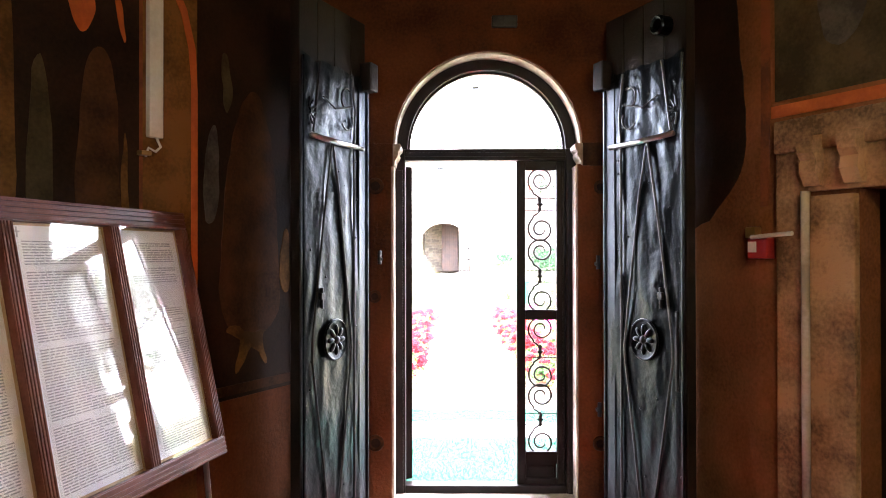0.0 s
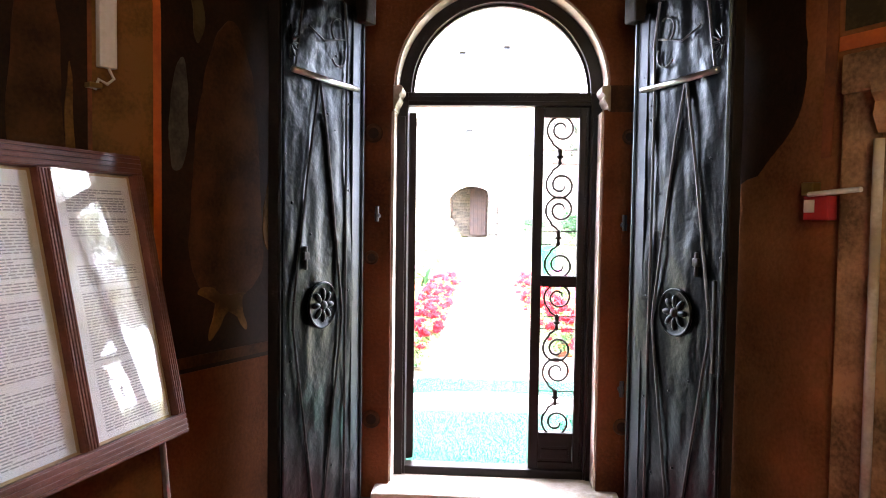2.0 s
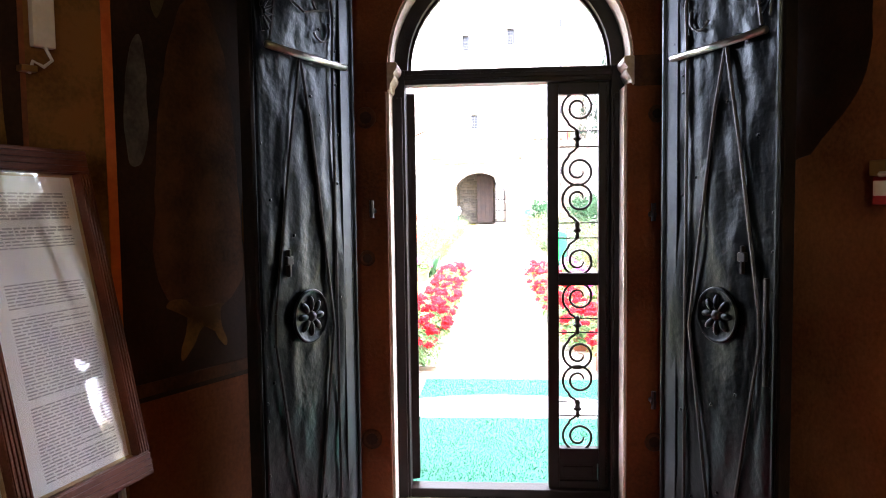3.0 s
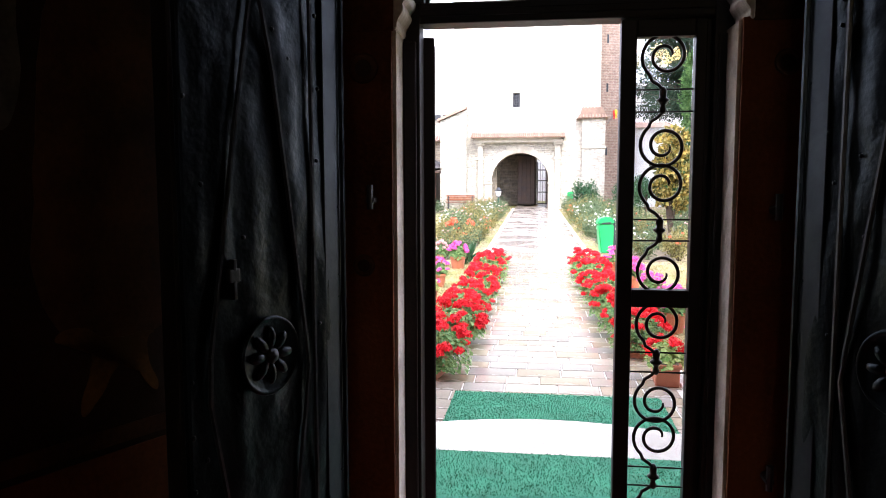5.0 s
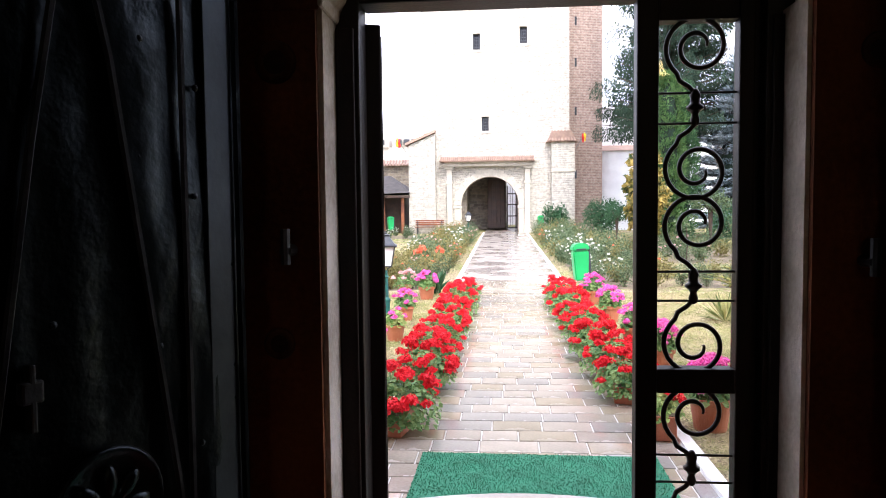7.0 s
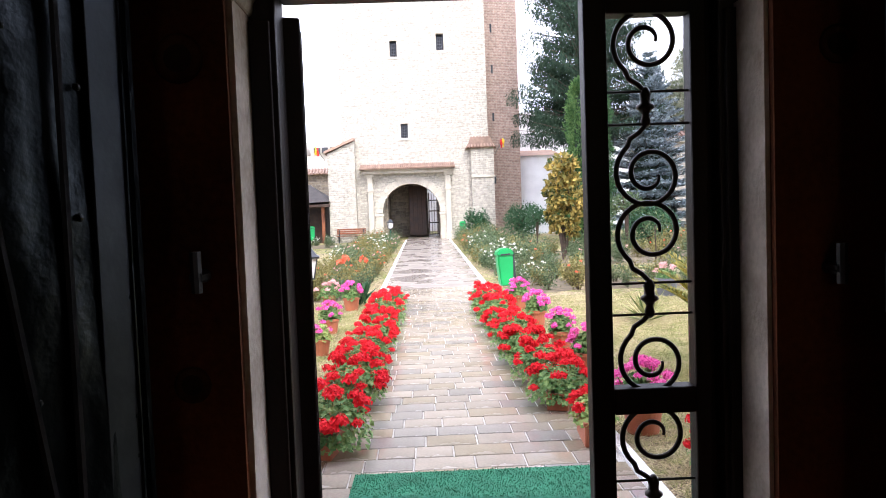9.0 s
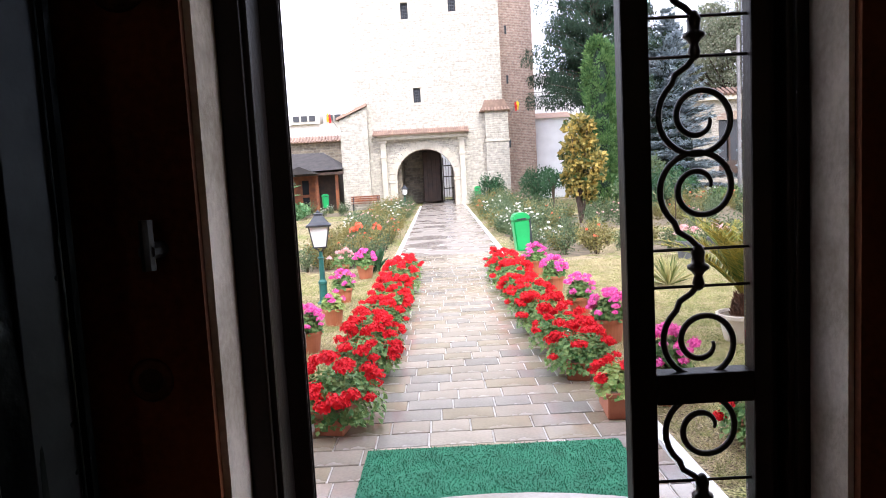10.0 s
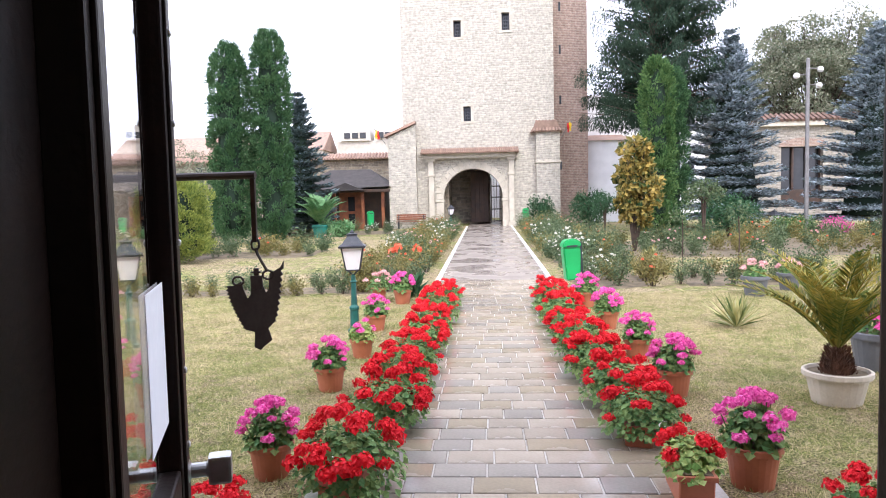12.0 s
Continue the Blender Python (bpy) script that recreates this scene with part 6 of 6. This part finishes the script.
# ---- rose beds ----
def rose_bush(petal, leaf, h, r, heads, n=620):
    t = thing("rose_bush", {"p_white": "white-flowering rose bush in the flower bed", "p_coral": "coral-red rose bush in the flower bed", "p_pale": "pale pink rose bush in the flower bed", "": "leafy rose bush without flowers in the bed"}[petal], "rose bush", group="rose bushes")
    bm = bmesh.new()
    tips = []
    for k in range(9):
        a, rr = RNG.uniform(0, 6.28), r * RNG.uniform(0.3, 0.9)
        tip = (rr * math.cos(a), rr * math.sin(a), h * RNG.uniform(0.65, 1.05))
        tube(bm, [(0.2 * tip[0], 0.2 * tip[1], 0), (0.5 * tip[0], 0.5 * tip[1], tip[2] * 0.5), tip], [0.008, 0.006, 0.003], 4)
        tips.append(tip)
    part("branch_frame", bm, "bark", t)
    T = np.array(tips)
    f = RNG.uniform(0.25, 1.0, (n, 1))
    P = T[RNG.integers(0, 9, n)] * f + rnd(n) * 0.085 * (0.6 + f)
    P[:, 2] = np.maximum(P[:, 2], 0.04)
    s = RNG.uniform(0.04, 0.085, n)
    V, F = blades(P, rnd(n) + [0, 0, 0.2], np.array([0, 0, 1.0]) + 0.6 * rnd(n), s, s * 0.65)
    raw("leaves", V, F, leaf, t)
    FAR[t] = [(leaf, V, F)]
    if petal and heads:
        C = T[RNG.integers(0, 9, heads)] * RNG.uniform(0.85, 1.08, (heads, 1)) + rnd(heads) * 0.05
        for c in C:
            o = new("flower", head_meshes(petal, 0.034, 18, 1.2)[int(RNG.integers(0, 3))])
            o.parent = t
            o.location = c
        V, F = flower_balls(C, np.full(heads, 0.034), 14, 0.042)
        FAR[t].append((petal, V, F))
    return t


FAR, far_beds = {}, {}
kinds = {"w": [rose_bush("p_white", "l_rose", 0.58, 0.36, 15) for _ in range(2)], "c": [rose_bush("p_coral", "l_rosedry", 0.62, 0.36, 3)],
         "p": [rose_bush("p_pale", "l_rose", 0.60, 0.36, 3)], "d": [rose_bush("", "l_rosedry", 0.60, 0.40, 0)], "g": [rose_bush("", "l_rose", 0.62, 0.40, 0), rose_bush("", "l_rosedry", 0.55, 0.40, 0), rose_bush("", "l_rose", 0.75, 0.34, 0)]}
used = set()
rng = random.Random(12)


def plant(kind, x, y, s=1.0):
    src = rng.choice(kinds[kind])
    m = at_ground(x, y, rng.uniform(0, 360), s * rng.uniform(0.8, 1.2))
    if y > 17.3 or abs(x) > 10:
        A = np.array(m)
        for mname, V, F in FAR[src]:
            vs, fs, o = far_beds.setdefault(mname, ([], [], [0]))
            vs.append(V @ A[:3, :3].T + A[:3, 3])
            fs.append(F + o[0])
            o[0] += len(V)
    elif src not in used:
        used.add(src)
        src.matrix_world = m
    else:
        copy_thing(src, m)


def bed(x0, x1, y0, y1, label):
    bm = bmesh.new()
    n, mm = max(2, int((x1 - x0) / 0.7)), max(2, int((y1 - y0) / 0.7))
    g = [[bm.verts.new((x0 + (x1 - x0) * i / n + (0.08 * rng.uniform(-1, 1)), y0 + (y1 - y0) * j / mm + 0.08 * rng.uniform(-1, 1), ground(y0 + (y1 - y0) * j / mm) + (-0.035 if i in (0, n) or j in (0, mm) else rng.uniform(-0.01, 0.03)))) for i in range(n + 1)] for j in range(mm + 1)]
    for j in range(mm):
        for i in range(n):
            bm.faces.new((g[j][i], g[j][i + 1], g[j + 1][i + 1], g[j + 1][i]))
    structure(part("flower_bed", bm, "soil"), label, "flower bed")


bed(-12.5, -1.35, 11.9, 13.3, "dark soil rose bed across the lawn")
bed(-3.1, -1.35, 13.4, 33.5, "dark soil rose bed along the path")
bed(1.35, 3.3, 12.0, 33.5, "dark soil rose bed along the path")
bed(3.4, 17.0, 12.3, 14.6, "dark soil rose bed across the lawn")
bed(3.4, 22.0, 17.6, 24.0, "wide dark soil rose bed")
bed(-18, -5.2, 19.5, 22.6, "dark soil rose bed across the lawn")
bed(-14, -3.7, 30.5, 34.0, "narrow rose bed before the kiosk")
for x in np.arange(-12, -1.7, 0.40):
    plant("g" if rng.random() > 0.12 else "p", float(x), 12.2 + rng.uniform(-0.25, 0.25), 0.78)
    plant("g", float(x), 12.9 + rng.uniform(-0.2, 0.3), 0.62)
for y in np.arange(12.6, 33.0, 0.72):
    for x in (-1.7, -2.25, -2.75):
        plant(rng.choice("cccppgddd" if y < 19 else "pcwgddg"), x + rng.uniform(-0.2, 0.2), float(y), 0.86)
    for x in (1.65, 2.3, 3.0):
        plant(rng.choice("wwgg" if (y < 24 and x < 2.5) else "pcgggg"), x + rng.uniform(-0.15, 0.15), float(y), 0.95)
for x in np.arange(3.5, 16.5, 0.45):
    plant("g" if rng.random() > 0.1 else "p", float(x), 12.8 + rng.uniform(-0.3, 0.2), 0.9)
    plant("g" if rng.random() > 0.15 else "c", float(x), 13.9 + rng.uniform(-0.3, 0.3), 1.0)
for x in np.arange(4.2, 21, 0.7):
    for y in (18.2, 19.8, 21.4, 23.0):
        plant(rng.choice("ggggpc"), float(x) + rng.uniform(-0.3, 0.3), y + rng.uniform(-0.4, 0.4), 0.85)
for x in np.arange(-17.5, -5.3, 0.75):
    for y in (20.0, 21.2, 22.2):
        plant(rng.choice("ggpc"), float(x) + rng.uniform(-0.2, 0.2), y + rng.uniform(-0.3, 0.3), 0.85)
for x in np.arange(-13.5, -4, 0.8):
    for y in (31.0, 32.6):
        plant(rng.choice("gggpw"), float(x), y + rng.uniform(-0.4, 0.4), 0.75)

me = bpy.data.meshes.new("far_roses")
vs_all, fs_all, mi, o = [], [], [], 0
for k, (mname, (vs, fs, cnt)) in enumerate(far_beds.items()):
    vs_all.append(np.concatenate(vs))
    fs_all.append(np.concatenate(fs) + o)
    mi += [k] * len(fs_all[-1])
    o += cnt[0]
    me.materials.append(M[mname])
me.from_pydata(np.concatenate(vs_all).tolist(), [], np.concatenate(fs_all).tolist())
me.polygons.foreach_set("material_index", mi)
tagged(new("far_roses", me), "mixed rose bushes filling the farther flower beds", "rose bushes", kind="stuff")

# big-leaved lily clump beside the left bed
t = thing("canna_clump", "broad-leaved green canna clump with coral flowers", "plant", at_ground(-1.45, 11.55))
n = 26
az, el = RNG.uniform(0, 6.28, n), RNG.uniform(0.6, 1.35, n)
V, F = blades(rnd(n) * [0.06, 0.06, 0.0], np.stack([np.cos(az) * np.cos(el), np.sin(az) * np.cos(el), np.sin(el)], 1), np.array([0, 0, 1.0]) + 0.2 * rnd(n), RNG.uniform(0.35, 0.6, n), 0.13, 0.2)
raw("leaves", V, F, "l_bush", t)
V, F = flower_balls(np.array([[-0.3, 0.5, 0.85], [0.05, 0.55, 0.8], [-0.4, 0.6, 0.78]]), [0.09, 0.1, 0.08], 20, 0.08)
tagged(raw("flowers", V, F, "p_coral", t), kind="stuff")


# ---- shrubs and trees ----
def trunk_mesh(t, h, r, lean=0.0, name="trunk"):
    part(name, tube(bmesh.new(), [(lean * f * f, 0.1 * math.sin(f * 5) * r, h * f) for f in [k / 6 for k in range(7)]], [r * (1 - 0.85 * k / 6) for k in range(7)], 10), "bark", t)


def column(x, y, h, r, material, label, n=9000, leaf=0.16, name="columnar_thuja"):
    """A dense upright conifer: many small upward sprays on lobed flanks."""
    t = thing(name, label, "tree", at_ground(x, y, RNG.uniform(0, 360)))
    trunk_mesh(t, h * 0.9, 0.12 * max(r, 0.6))
    f = RNG.random(n) ** 0.9
    az = RNG.uniform(0, 6.28, n)
    prof = np.minimum(1, (f / 0.12) ** 0.5 * 0.9 + 0.1) * np.minimum(1, ((1 - f) / 0.14) ** 0.5) * (1 - 0.10 * f)
    lobes = 1 + 0.06 * np.sin(az * 3 + f * 4) + 0.06 * np.sin(az * 7 - f * 19) + 0.07 * np.sin(f * 60 + az * 5)
    rr = r * prof * lobes * RNG.uniform(0.80, 1.03, n)
    out_ = np.stack([np.cos(az), np.sin(az), np.zeros(n)], 1)
    nc = max(80, n // 60)
    P = np.stack([rr * np.cos(az), rr * np.sin(az), 0.15 + f * (h - 0.25)], 1)[:nc]
    pick = RNG.integers(0, nc, n)
    clump = leaf * 1.45
    off = unit(rnd(n)) * clump * RNG.uniform(0.3, 1.0, (n, 1))
    ob_ = out_[pick]
    off = off + ob_ * 0.35 * clump
    D = off / clump + ob_ * 0.35 + np.array([0, 0, 0.9]) + 0.25 * rnd(n)
    s = leaf * RNG.uniform(0.5, 1.0, n)
    V, F = blades(P[pick] + off * [1, 1, 1.3], D, ob_ + 0.5 * rnd(n), s, s * 0.5, 0.2)
    raw("crown", V, F, material, t)
    # Solid core added inside the crown, dark to paint the shade behind clumps.
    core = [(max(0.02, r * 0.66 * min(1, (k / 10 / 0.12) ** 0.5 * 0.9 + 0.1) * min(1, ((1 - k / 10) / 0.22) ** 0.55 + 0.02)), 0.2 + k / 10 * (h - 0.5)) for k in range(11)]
    part("inner_mass", lathe(bmesh.new(), core, 12), "l_shade_core", t)
    return t


def conifer(x, y, h, r, material, label, branches=330, per=64, droop=0.15, z_low=0.05, spray=0.22, hang=0.0, name="spruce", power=0.85, core=True):
    """A layered spruce: limbs in whorls, each hung with needle sprays."""
    t = thing(name, label, "tree", at_ground(x, y, RNG.uniform(0, 360)))
    trunk_mesh(t, h * 0.98, 0.028 * h)
    limbs, out = bmesh.new(), []
    for k in range(branches):
        f = (k + RNG.random()) / branches
        f = z_low + (1 - z_low) * f ** (1.4 if core else 1.15)
        layer = round(f * 19) / 19 * 0.5 + f * 0.5
        z0 = layer * h
        L = r * (1 - layer) ** power * RNG.uniform(0.6, 1.12) + 0.08
        az = RNG.uniform(0, 6.28)
        el = 0.12 + 0.75 * layer
        m_ = 12
        s = np.linspace(0, 1, m_)
        zz = z0 + L * (np.sin(el) * s - droop * 2.0 * s * s + droop * 0.9 * s ** 3)
        line = np.stack([np.cos(az) * L * s, np.sin(az) * L * s, zz], 1)
        tube(limbs, [tuple(q) for q in line[::4]] + [tuple(line[-1])], [0.03 * L / 2, 0.022 * L / 2, 0.012 * L / 2, 0.004], 4)
        n = max(10, int(per * (L / r + 0.15)))
        q = RNG.uniform(0.1, 1, n) ** (1.0 if core else 0.7)
        P = np.stack([np.interp(q, s, line[:, j]) for j in range(3)], 1)
        T = unit(np.array([line[-1] - line[0]]))
        S = np.array([[-math.sin(az), math.cos(az), 0]])
        side = np.where(RNG.random(n) < 0.5, -1, 1)[:, None]
        spread = RNG.uniform(0.0, 1, (n, 1)) * ((0.26 if core else 0.17) * L * np.sin(np.pi * np.clip(q, 0.1, 0.95))[:, None])
        P = P + S * side * spread + rnd(n) * 0.02
        P[:, 2] -= RNG.random(n) * hang
        D = (T * 0.8 + S * side * 0.7) * (1.0 if core else 0.45) + np.array([0, 0, 0.1 - hang * 1.6]) + 0.25 * rnd(n)
        w = spray * RNG.uniform(0.6, 1.25, n)
        out.append(blades(P, D, np.array([0, 0, 1.0]) + 0.45 * rnd(n), w, w * (0.36 if core else 0.30), 0.3))
    V, F = join(out)
    raw("needles", V, F, material, t)
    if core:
        # Added dark core; it paints the shade between the layered limbs.
        part("inner_mass", lathe(bmesh.new(), [(0.03, z_low * h + 0.1)] + [(r * 0.46 * (1 - f) ** power + 0.02, h * f) for f in (z_low + 0.03, 0.3, 0.5, 0.7, 0.9)] + [(0.01, h * 0.97)], 10), "l_shade_core", t)
    part("limb_frame", limbs, "bark", t)
    return t


def leafy_crown(t, blobs, n, leaf, material):
    out = []
    for (cx, cy, cz, rx, rz) in blobs:
        d = unit(rnd(n))
        P = np.array([cx, cy, cz]) + d * np.array([rx, rx, rz]) * (RNG.uniform(0.3, 1, (n, 1)) ** 0.4) * (1 + 0.15 * np.sin(d[:, :1] * 9 + d[:, 1:2] * 7))
        s = leaf * RNG.uniform(0.6, 1.3, n)
        out.append(blades(P, rnd(n) + d * 0.6, d + 0.6 * rnd(n), s, s * 0.6))
    V, F = join(out)
    raw("crown", V, F, material, t)


def shrub(x, y, h, r, material, label, n=1800, leaf=0.11, lift=0.0, name="shrub"):
    t = thing(name, label, "shrub", at_ground(x, y, RNG.uniform(0, 360)))
    bm = bmesh.new()
    for k in range(6):
        a = k * 1.05
        tube(bm, [(0, 0, 0), (0.1 * r * math.cos(a), 0.1 * r * math.sin(a), lift + h * 0.2), (0.5 * r * math.cos(a), 0.5 * r * math.sin(a), lift + h * 0.6)], [0.03, 0.025, 0.012], 5)
    part("branch_frame", bm, "bark", t)
    c = lift + h / 2
    leafy_crown(t, [(0, 0, c, r, h / 2)] + [(0.55 * r * math.cos(a), 0.55 * r * math.sin(a), c + 0.15 * h * math.sin(3 * a), 0.55 * r, 0.36 * h) for a in (0.4, 1.7, 2.9, 4.1, 5.3)], n // 6, leaf, material)
    return t


column(-9.9, 26.0, 7.7, 0.68, "l_thuja", "tall dense columnar thuja", 36000, 0.12)
column(-8.4, 26.3, 8.2, 0.66, "l_thuja", "tall dense columnar thuja", 36000, 0.12)
column(6.45, 27.0, 6.7, 0.54, "l_thuja2", "bright green columnar thuja", 18000, 0.14)
column(7.15, 27.8, 6.5, 0.56, "l_thuja", "bright green columnar thuja", 16000, 0.14)
column(-8.9, 18.6, 2.45, 0.95, "l_gold", "golden-green rounded conifer beside the lawn", 34000, 0.085, "golden_conifer")
conifer(-8.7, 31.5, 6.4, 2.0, "l_bluedark", "dark blue-green spruce behind the thujas", 420, 70)
conifer(10.2, 30.0, 8.2, 2.75, "l_blue", "blue spruce with layered silvery branches", 760, 130, 0.13, spray=0.17, name="blue_spruce")
conifer(14.6, 27.0, 7.7, 2.7, "l_blue", "blue spruce with layered silvery branches", 760, 130, 0.13, spray=0.17, name="blue_spruce")
conifer(7.6, 32.0, 17.5, 4.9, "l_spruce", "old dark spruce with drooping ragged branches", 330, 600, 0.17, 0.27, 0.15, 0.55, core=False, name="norway_spruce", power=0.7)

t = thing("magnolia_shrub", "upright magnolia with yellowing leaves", "tree", at_ground(4.05, 19.6))
bm = bmesh.new()
cl = []
for k in range(14):
    a, rr = RNG.uniform(0, 6.28), RNG.uniform(0.1, 0.9)
    tip = (rr * math.cos(a), rr * math.sin(a), RNG.uniform(1.0, 3.0) if rr > 0.45 else RNG.uniform(2.2, 3.15))
    tube(bm, [(0, 0, 0), (tip[0] * 0.35, tip[1] * 0.35, tip[2] * 0.5), tip], [0.04, 0.025, 0.01], 5)
    cl += [(tip[0], tip[1], tip[2], 0.17, 0.14), (tip[0] * 0.85 + 0.1, tip[1] * 0.8, tip[2] * 0.82, 0.17, 0.14), (tip[0] * 0.65 - 0.1, tip[1] * 0.65, tip[2] * 0.64, 0.16, 0.14), (tip[0] * 0.5, tip[1] * 0.5 + 0.1, tip[2] * 0.46, 0.16, 0.14)]
part("branch_frame", bm, "bark", t)
leafy_crown(t, cl, 80, 0.17, "l_magn")
shrub(4.65, 32.5, 1.8, 0.8, "l_bush", "dense dark green rounded shrub by the turret", 2400, 0.12)
shrub(4.7, 28.5, 0.9, 0.55, "l_bush", "round clipped shrub on a short stem", 1500, 0.08, 0.75)
shrub(8.4, 24.8, 1.5, 1.0, "l_bush", "dense dark green rounded shrub", 2600, 0.11, 0.1)
shrub(6.7, 22.0, 0.9, 0.6, "l_rose", "small standard tree with a light crown", 900, 0.10, 1.2)
shrub(2.55, 34.2, 1.5, 0.62, "l_bush", "dark leafy shrub beside the gate buttress", 1800, 0.12)
shrub(10.7, 25.0, 0.7, 0.7, "l_thuja2", "low feathery green shrub", 1400, 0.10)
shrub(-6.7, 29.8, 0.7, 0.7, "l_palm", "low green shrub beside the palm tub", 900, 0.16)
shrub(-13.4, 31.0, 3.6, 2.0, "l_tree", "grey-green bushy tree before the wall", 4200, 0.15)
shrub(12.6, 25.9, 0.6, 0.55, "p_pink", "low clump of deep pink flowers", 700, 0.08)
for x, y in ((4.45, 16.2), (5.5, 15.5)):
    t = thing("standard_rose", "thin staked standard rose on the lawn", "rose", at_ground(x, y))
    part("stem", tube(bmesh.new(), [(0, 0, 0), (0.02, 0, 0.6), (0, 0, 1.15)], 0.014, 5), "bark", t)
    leafy_crown(t, [(0, 0, 1.2, 0.3, 0.28)], 160, 0.08, "l_rose")
t = thing("thin_tree", "slender purple-leaved young tree", "tree", at_ground(12.4, 20.5))
bm = bmesh.new()
cl = []
for k in range(14):
    a, rr = RNG.uniform(0, 6.28), RNG.uniform(0.1, 0.9)
    tip = (rr * math.cos(a), rr * math.sin(a), RNG.uniform(2.2, 4.8))
    tube(bm, [(0.1 * tip[0], 0.1 * tip[1], 0), (tip[0] * 0.5, tip[1] * 0.5, tip[2] * 0.55), tip], [0.02, 0.015, 0.005], 4)
    cl.append((tip[0] * 0.9, tip[1] * 0.9, tip[2] * 0.85, 0.22, 0.5))
part("branch_frame", bm, "bark", t)
leafy_crown(t, cl, 45, 0.08, "l_purple")


def broadleaf(x, y, h, r, label, nblob=95, n=850, leaf=0.17):
    t = thing("broadleaf_tree", label, "tree", at_ground(x, y, RNG.uniform(0, 360)))
    trunk_mesh(t, h * 0.7, 0.03 * h)
    bm, cl = bmesh.new(), []
    for k in range(nblob):
        a, e, q = RNG.uniform(0, 6.28), RNG.uniform(-0.9, 1.35), RNG.uniform(0.35, 0.98)
        c = (r * q * math.cos(a) * math.cos(e), r * q * math.sin(a) * math.cos(e), h * 0.60 + r * q * math.sin(e))
        tube(bm, [(0, 0, h * 0.3), (c[0] * 0.5, c[1] * 0.5, h * 0.45), c], [0.008 * h, 0.005 * h, 0.002 * h], 5)
        cl.append((*c, r * RNG.uniform(0.13, 0.30), r * RNG.uniform(0.10, 0.22)))
    part("limb_frame", bm, "bark", t)
    leafy_crown(t, cl, n, leaf, "l_tree")


broadleaf(22.0, 49.0, 14.2, 5.4, "large dull-green broadleaf tree behind the stone building")
broadleaf(29.0, 50.0, 13.0, 5.0, "large dull-green broadleaf tree behind the stone building")
broadleaf(15.5, 13.5, 8.5, 3.6, "broadleaf tree on the lawn mirrored in the display glass", 60, 420)
broadleaf(-22.0, 62.0, 8.0, 3.4, "distant broadleaf tree beyond the wall", 22, 160)
broadleaf(-27.5, 60.0, 7.6, 3.2, "distant broadleaf tree beyond the wall", 22, 160)

# ---- lawn blades ----
n = 330000
x = np.concatenate([RNG.uniform(-6.5, -1.25, n // 2), RNG.uniform(1.25, 6.5, n // 2)])
y = 2.2 + 9.6 * RNG.random(n) ** 1.2
P = np.stack([x, y, np.array([ground(v) for v in y]) - 0.022], 1)
V, F = blades(P, np.array([0, 0, 0.35]) + rnd(n) * [0.7, 0.7, 0.15], np.array([0, 0, 1.0]) + 0.4 * rnd(n), RNG.uniform(0.025, 0.07, n), 0.005)
tagged(raw("lawn_grass", V, F, "grass"), "short dry straw-coloured and green grass blades", "grass", kind="stuff")

# ---- paving slabs, laid in running bond ----
rng = random.Random(21)
slabs = {}
far_v, far_f = [], []
y, row, count = 1.05, 0, 0
while y < 13.5:
    d = 0.233 + rng.uniform(-0.012, 0.012)
    x = -1.10 - rng.uniform(0.0, 0.25)
    while x < 1.09:
        wd = rng.choice((0.27, 0.31, 0.34, 0.38, 0.42))
        a, b = max(x, -1.098), min(x + wd, 1.098)
        x += wd
        if b - a < 0.05:
            continue
        w_, d_ = b - a - 0.0115, d - 0.012
        key = (round(w_, 3), round(d_, 2), rng.choice(("wet", "wet", "wet_grey", "wet_olive")))
        zt = 0.003 + rng.uniform(-0.002, 0.002)
        hidden = y < 1.6
        if count < 300 and not hidden:
            if key not in slabs:
                bm = bmesh.new()
                box(bm, -w_ / 2, w_ / 2, -key[1] / 2, key[1] / 2, -0.02, 0.0)
                bmesh.ops.bevel(bm, geom=[e for e in bm.edges if all(v.co.z > -0.001 for v in e.verts)], offset=0.004, segments=1, affect="EDGES")
                me = bpy.data.meshes.new("slab")
                bm.to_mesh(me)
                bm.free()
                me.materials.append(M[key[2]])
                slabs[key] = me
            o = new("paving_slab", slabs[key])
            o.parent = path
            o.location = ((a + b) / 2, y + d / 2, ground(y + d / 2) + zt)
            count += 1
        elif not hidden:
            k0 = len(far_v)
            z = ground(y) + zt
            far_v += [(a + 0.006, y, z), (b - 0.006, y, z), (b - 0.006, y + d_, z), (a + 0.006, y + d_, z)]
            far_v += [(p[0], p[1], p[2] - 0.015) for p in far_v[k0:k0 + 4]]
            far_f += [(k0, k0 + 1, k0 + 2, k0 + 3), (k0, k0 + 4, k0 + 5, k0 + 1), (k0 + 1, k0 + 5, k0 + 6, k0 + 2), (k0 + 2, k0 + 6, k0 + 7, k0 + 3), (k0 + 3, k0 + 7, k0 + 4, k0)]
    y += d
    row += 1
if far_v:
    tagged(raw("paving_slabs", far_v, far_f, "wet", path), kind="stuff")
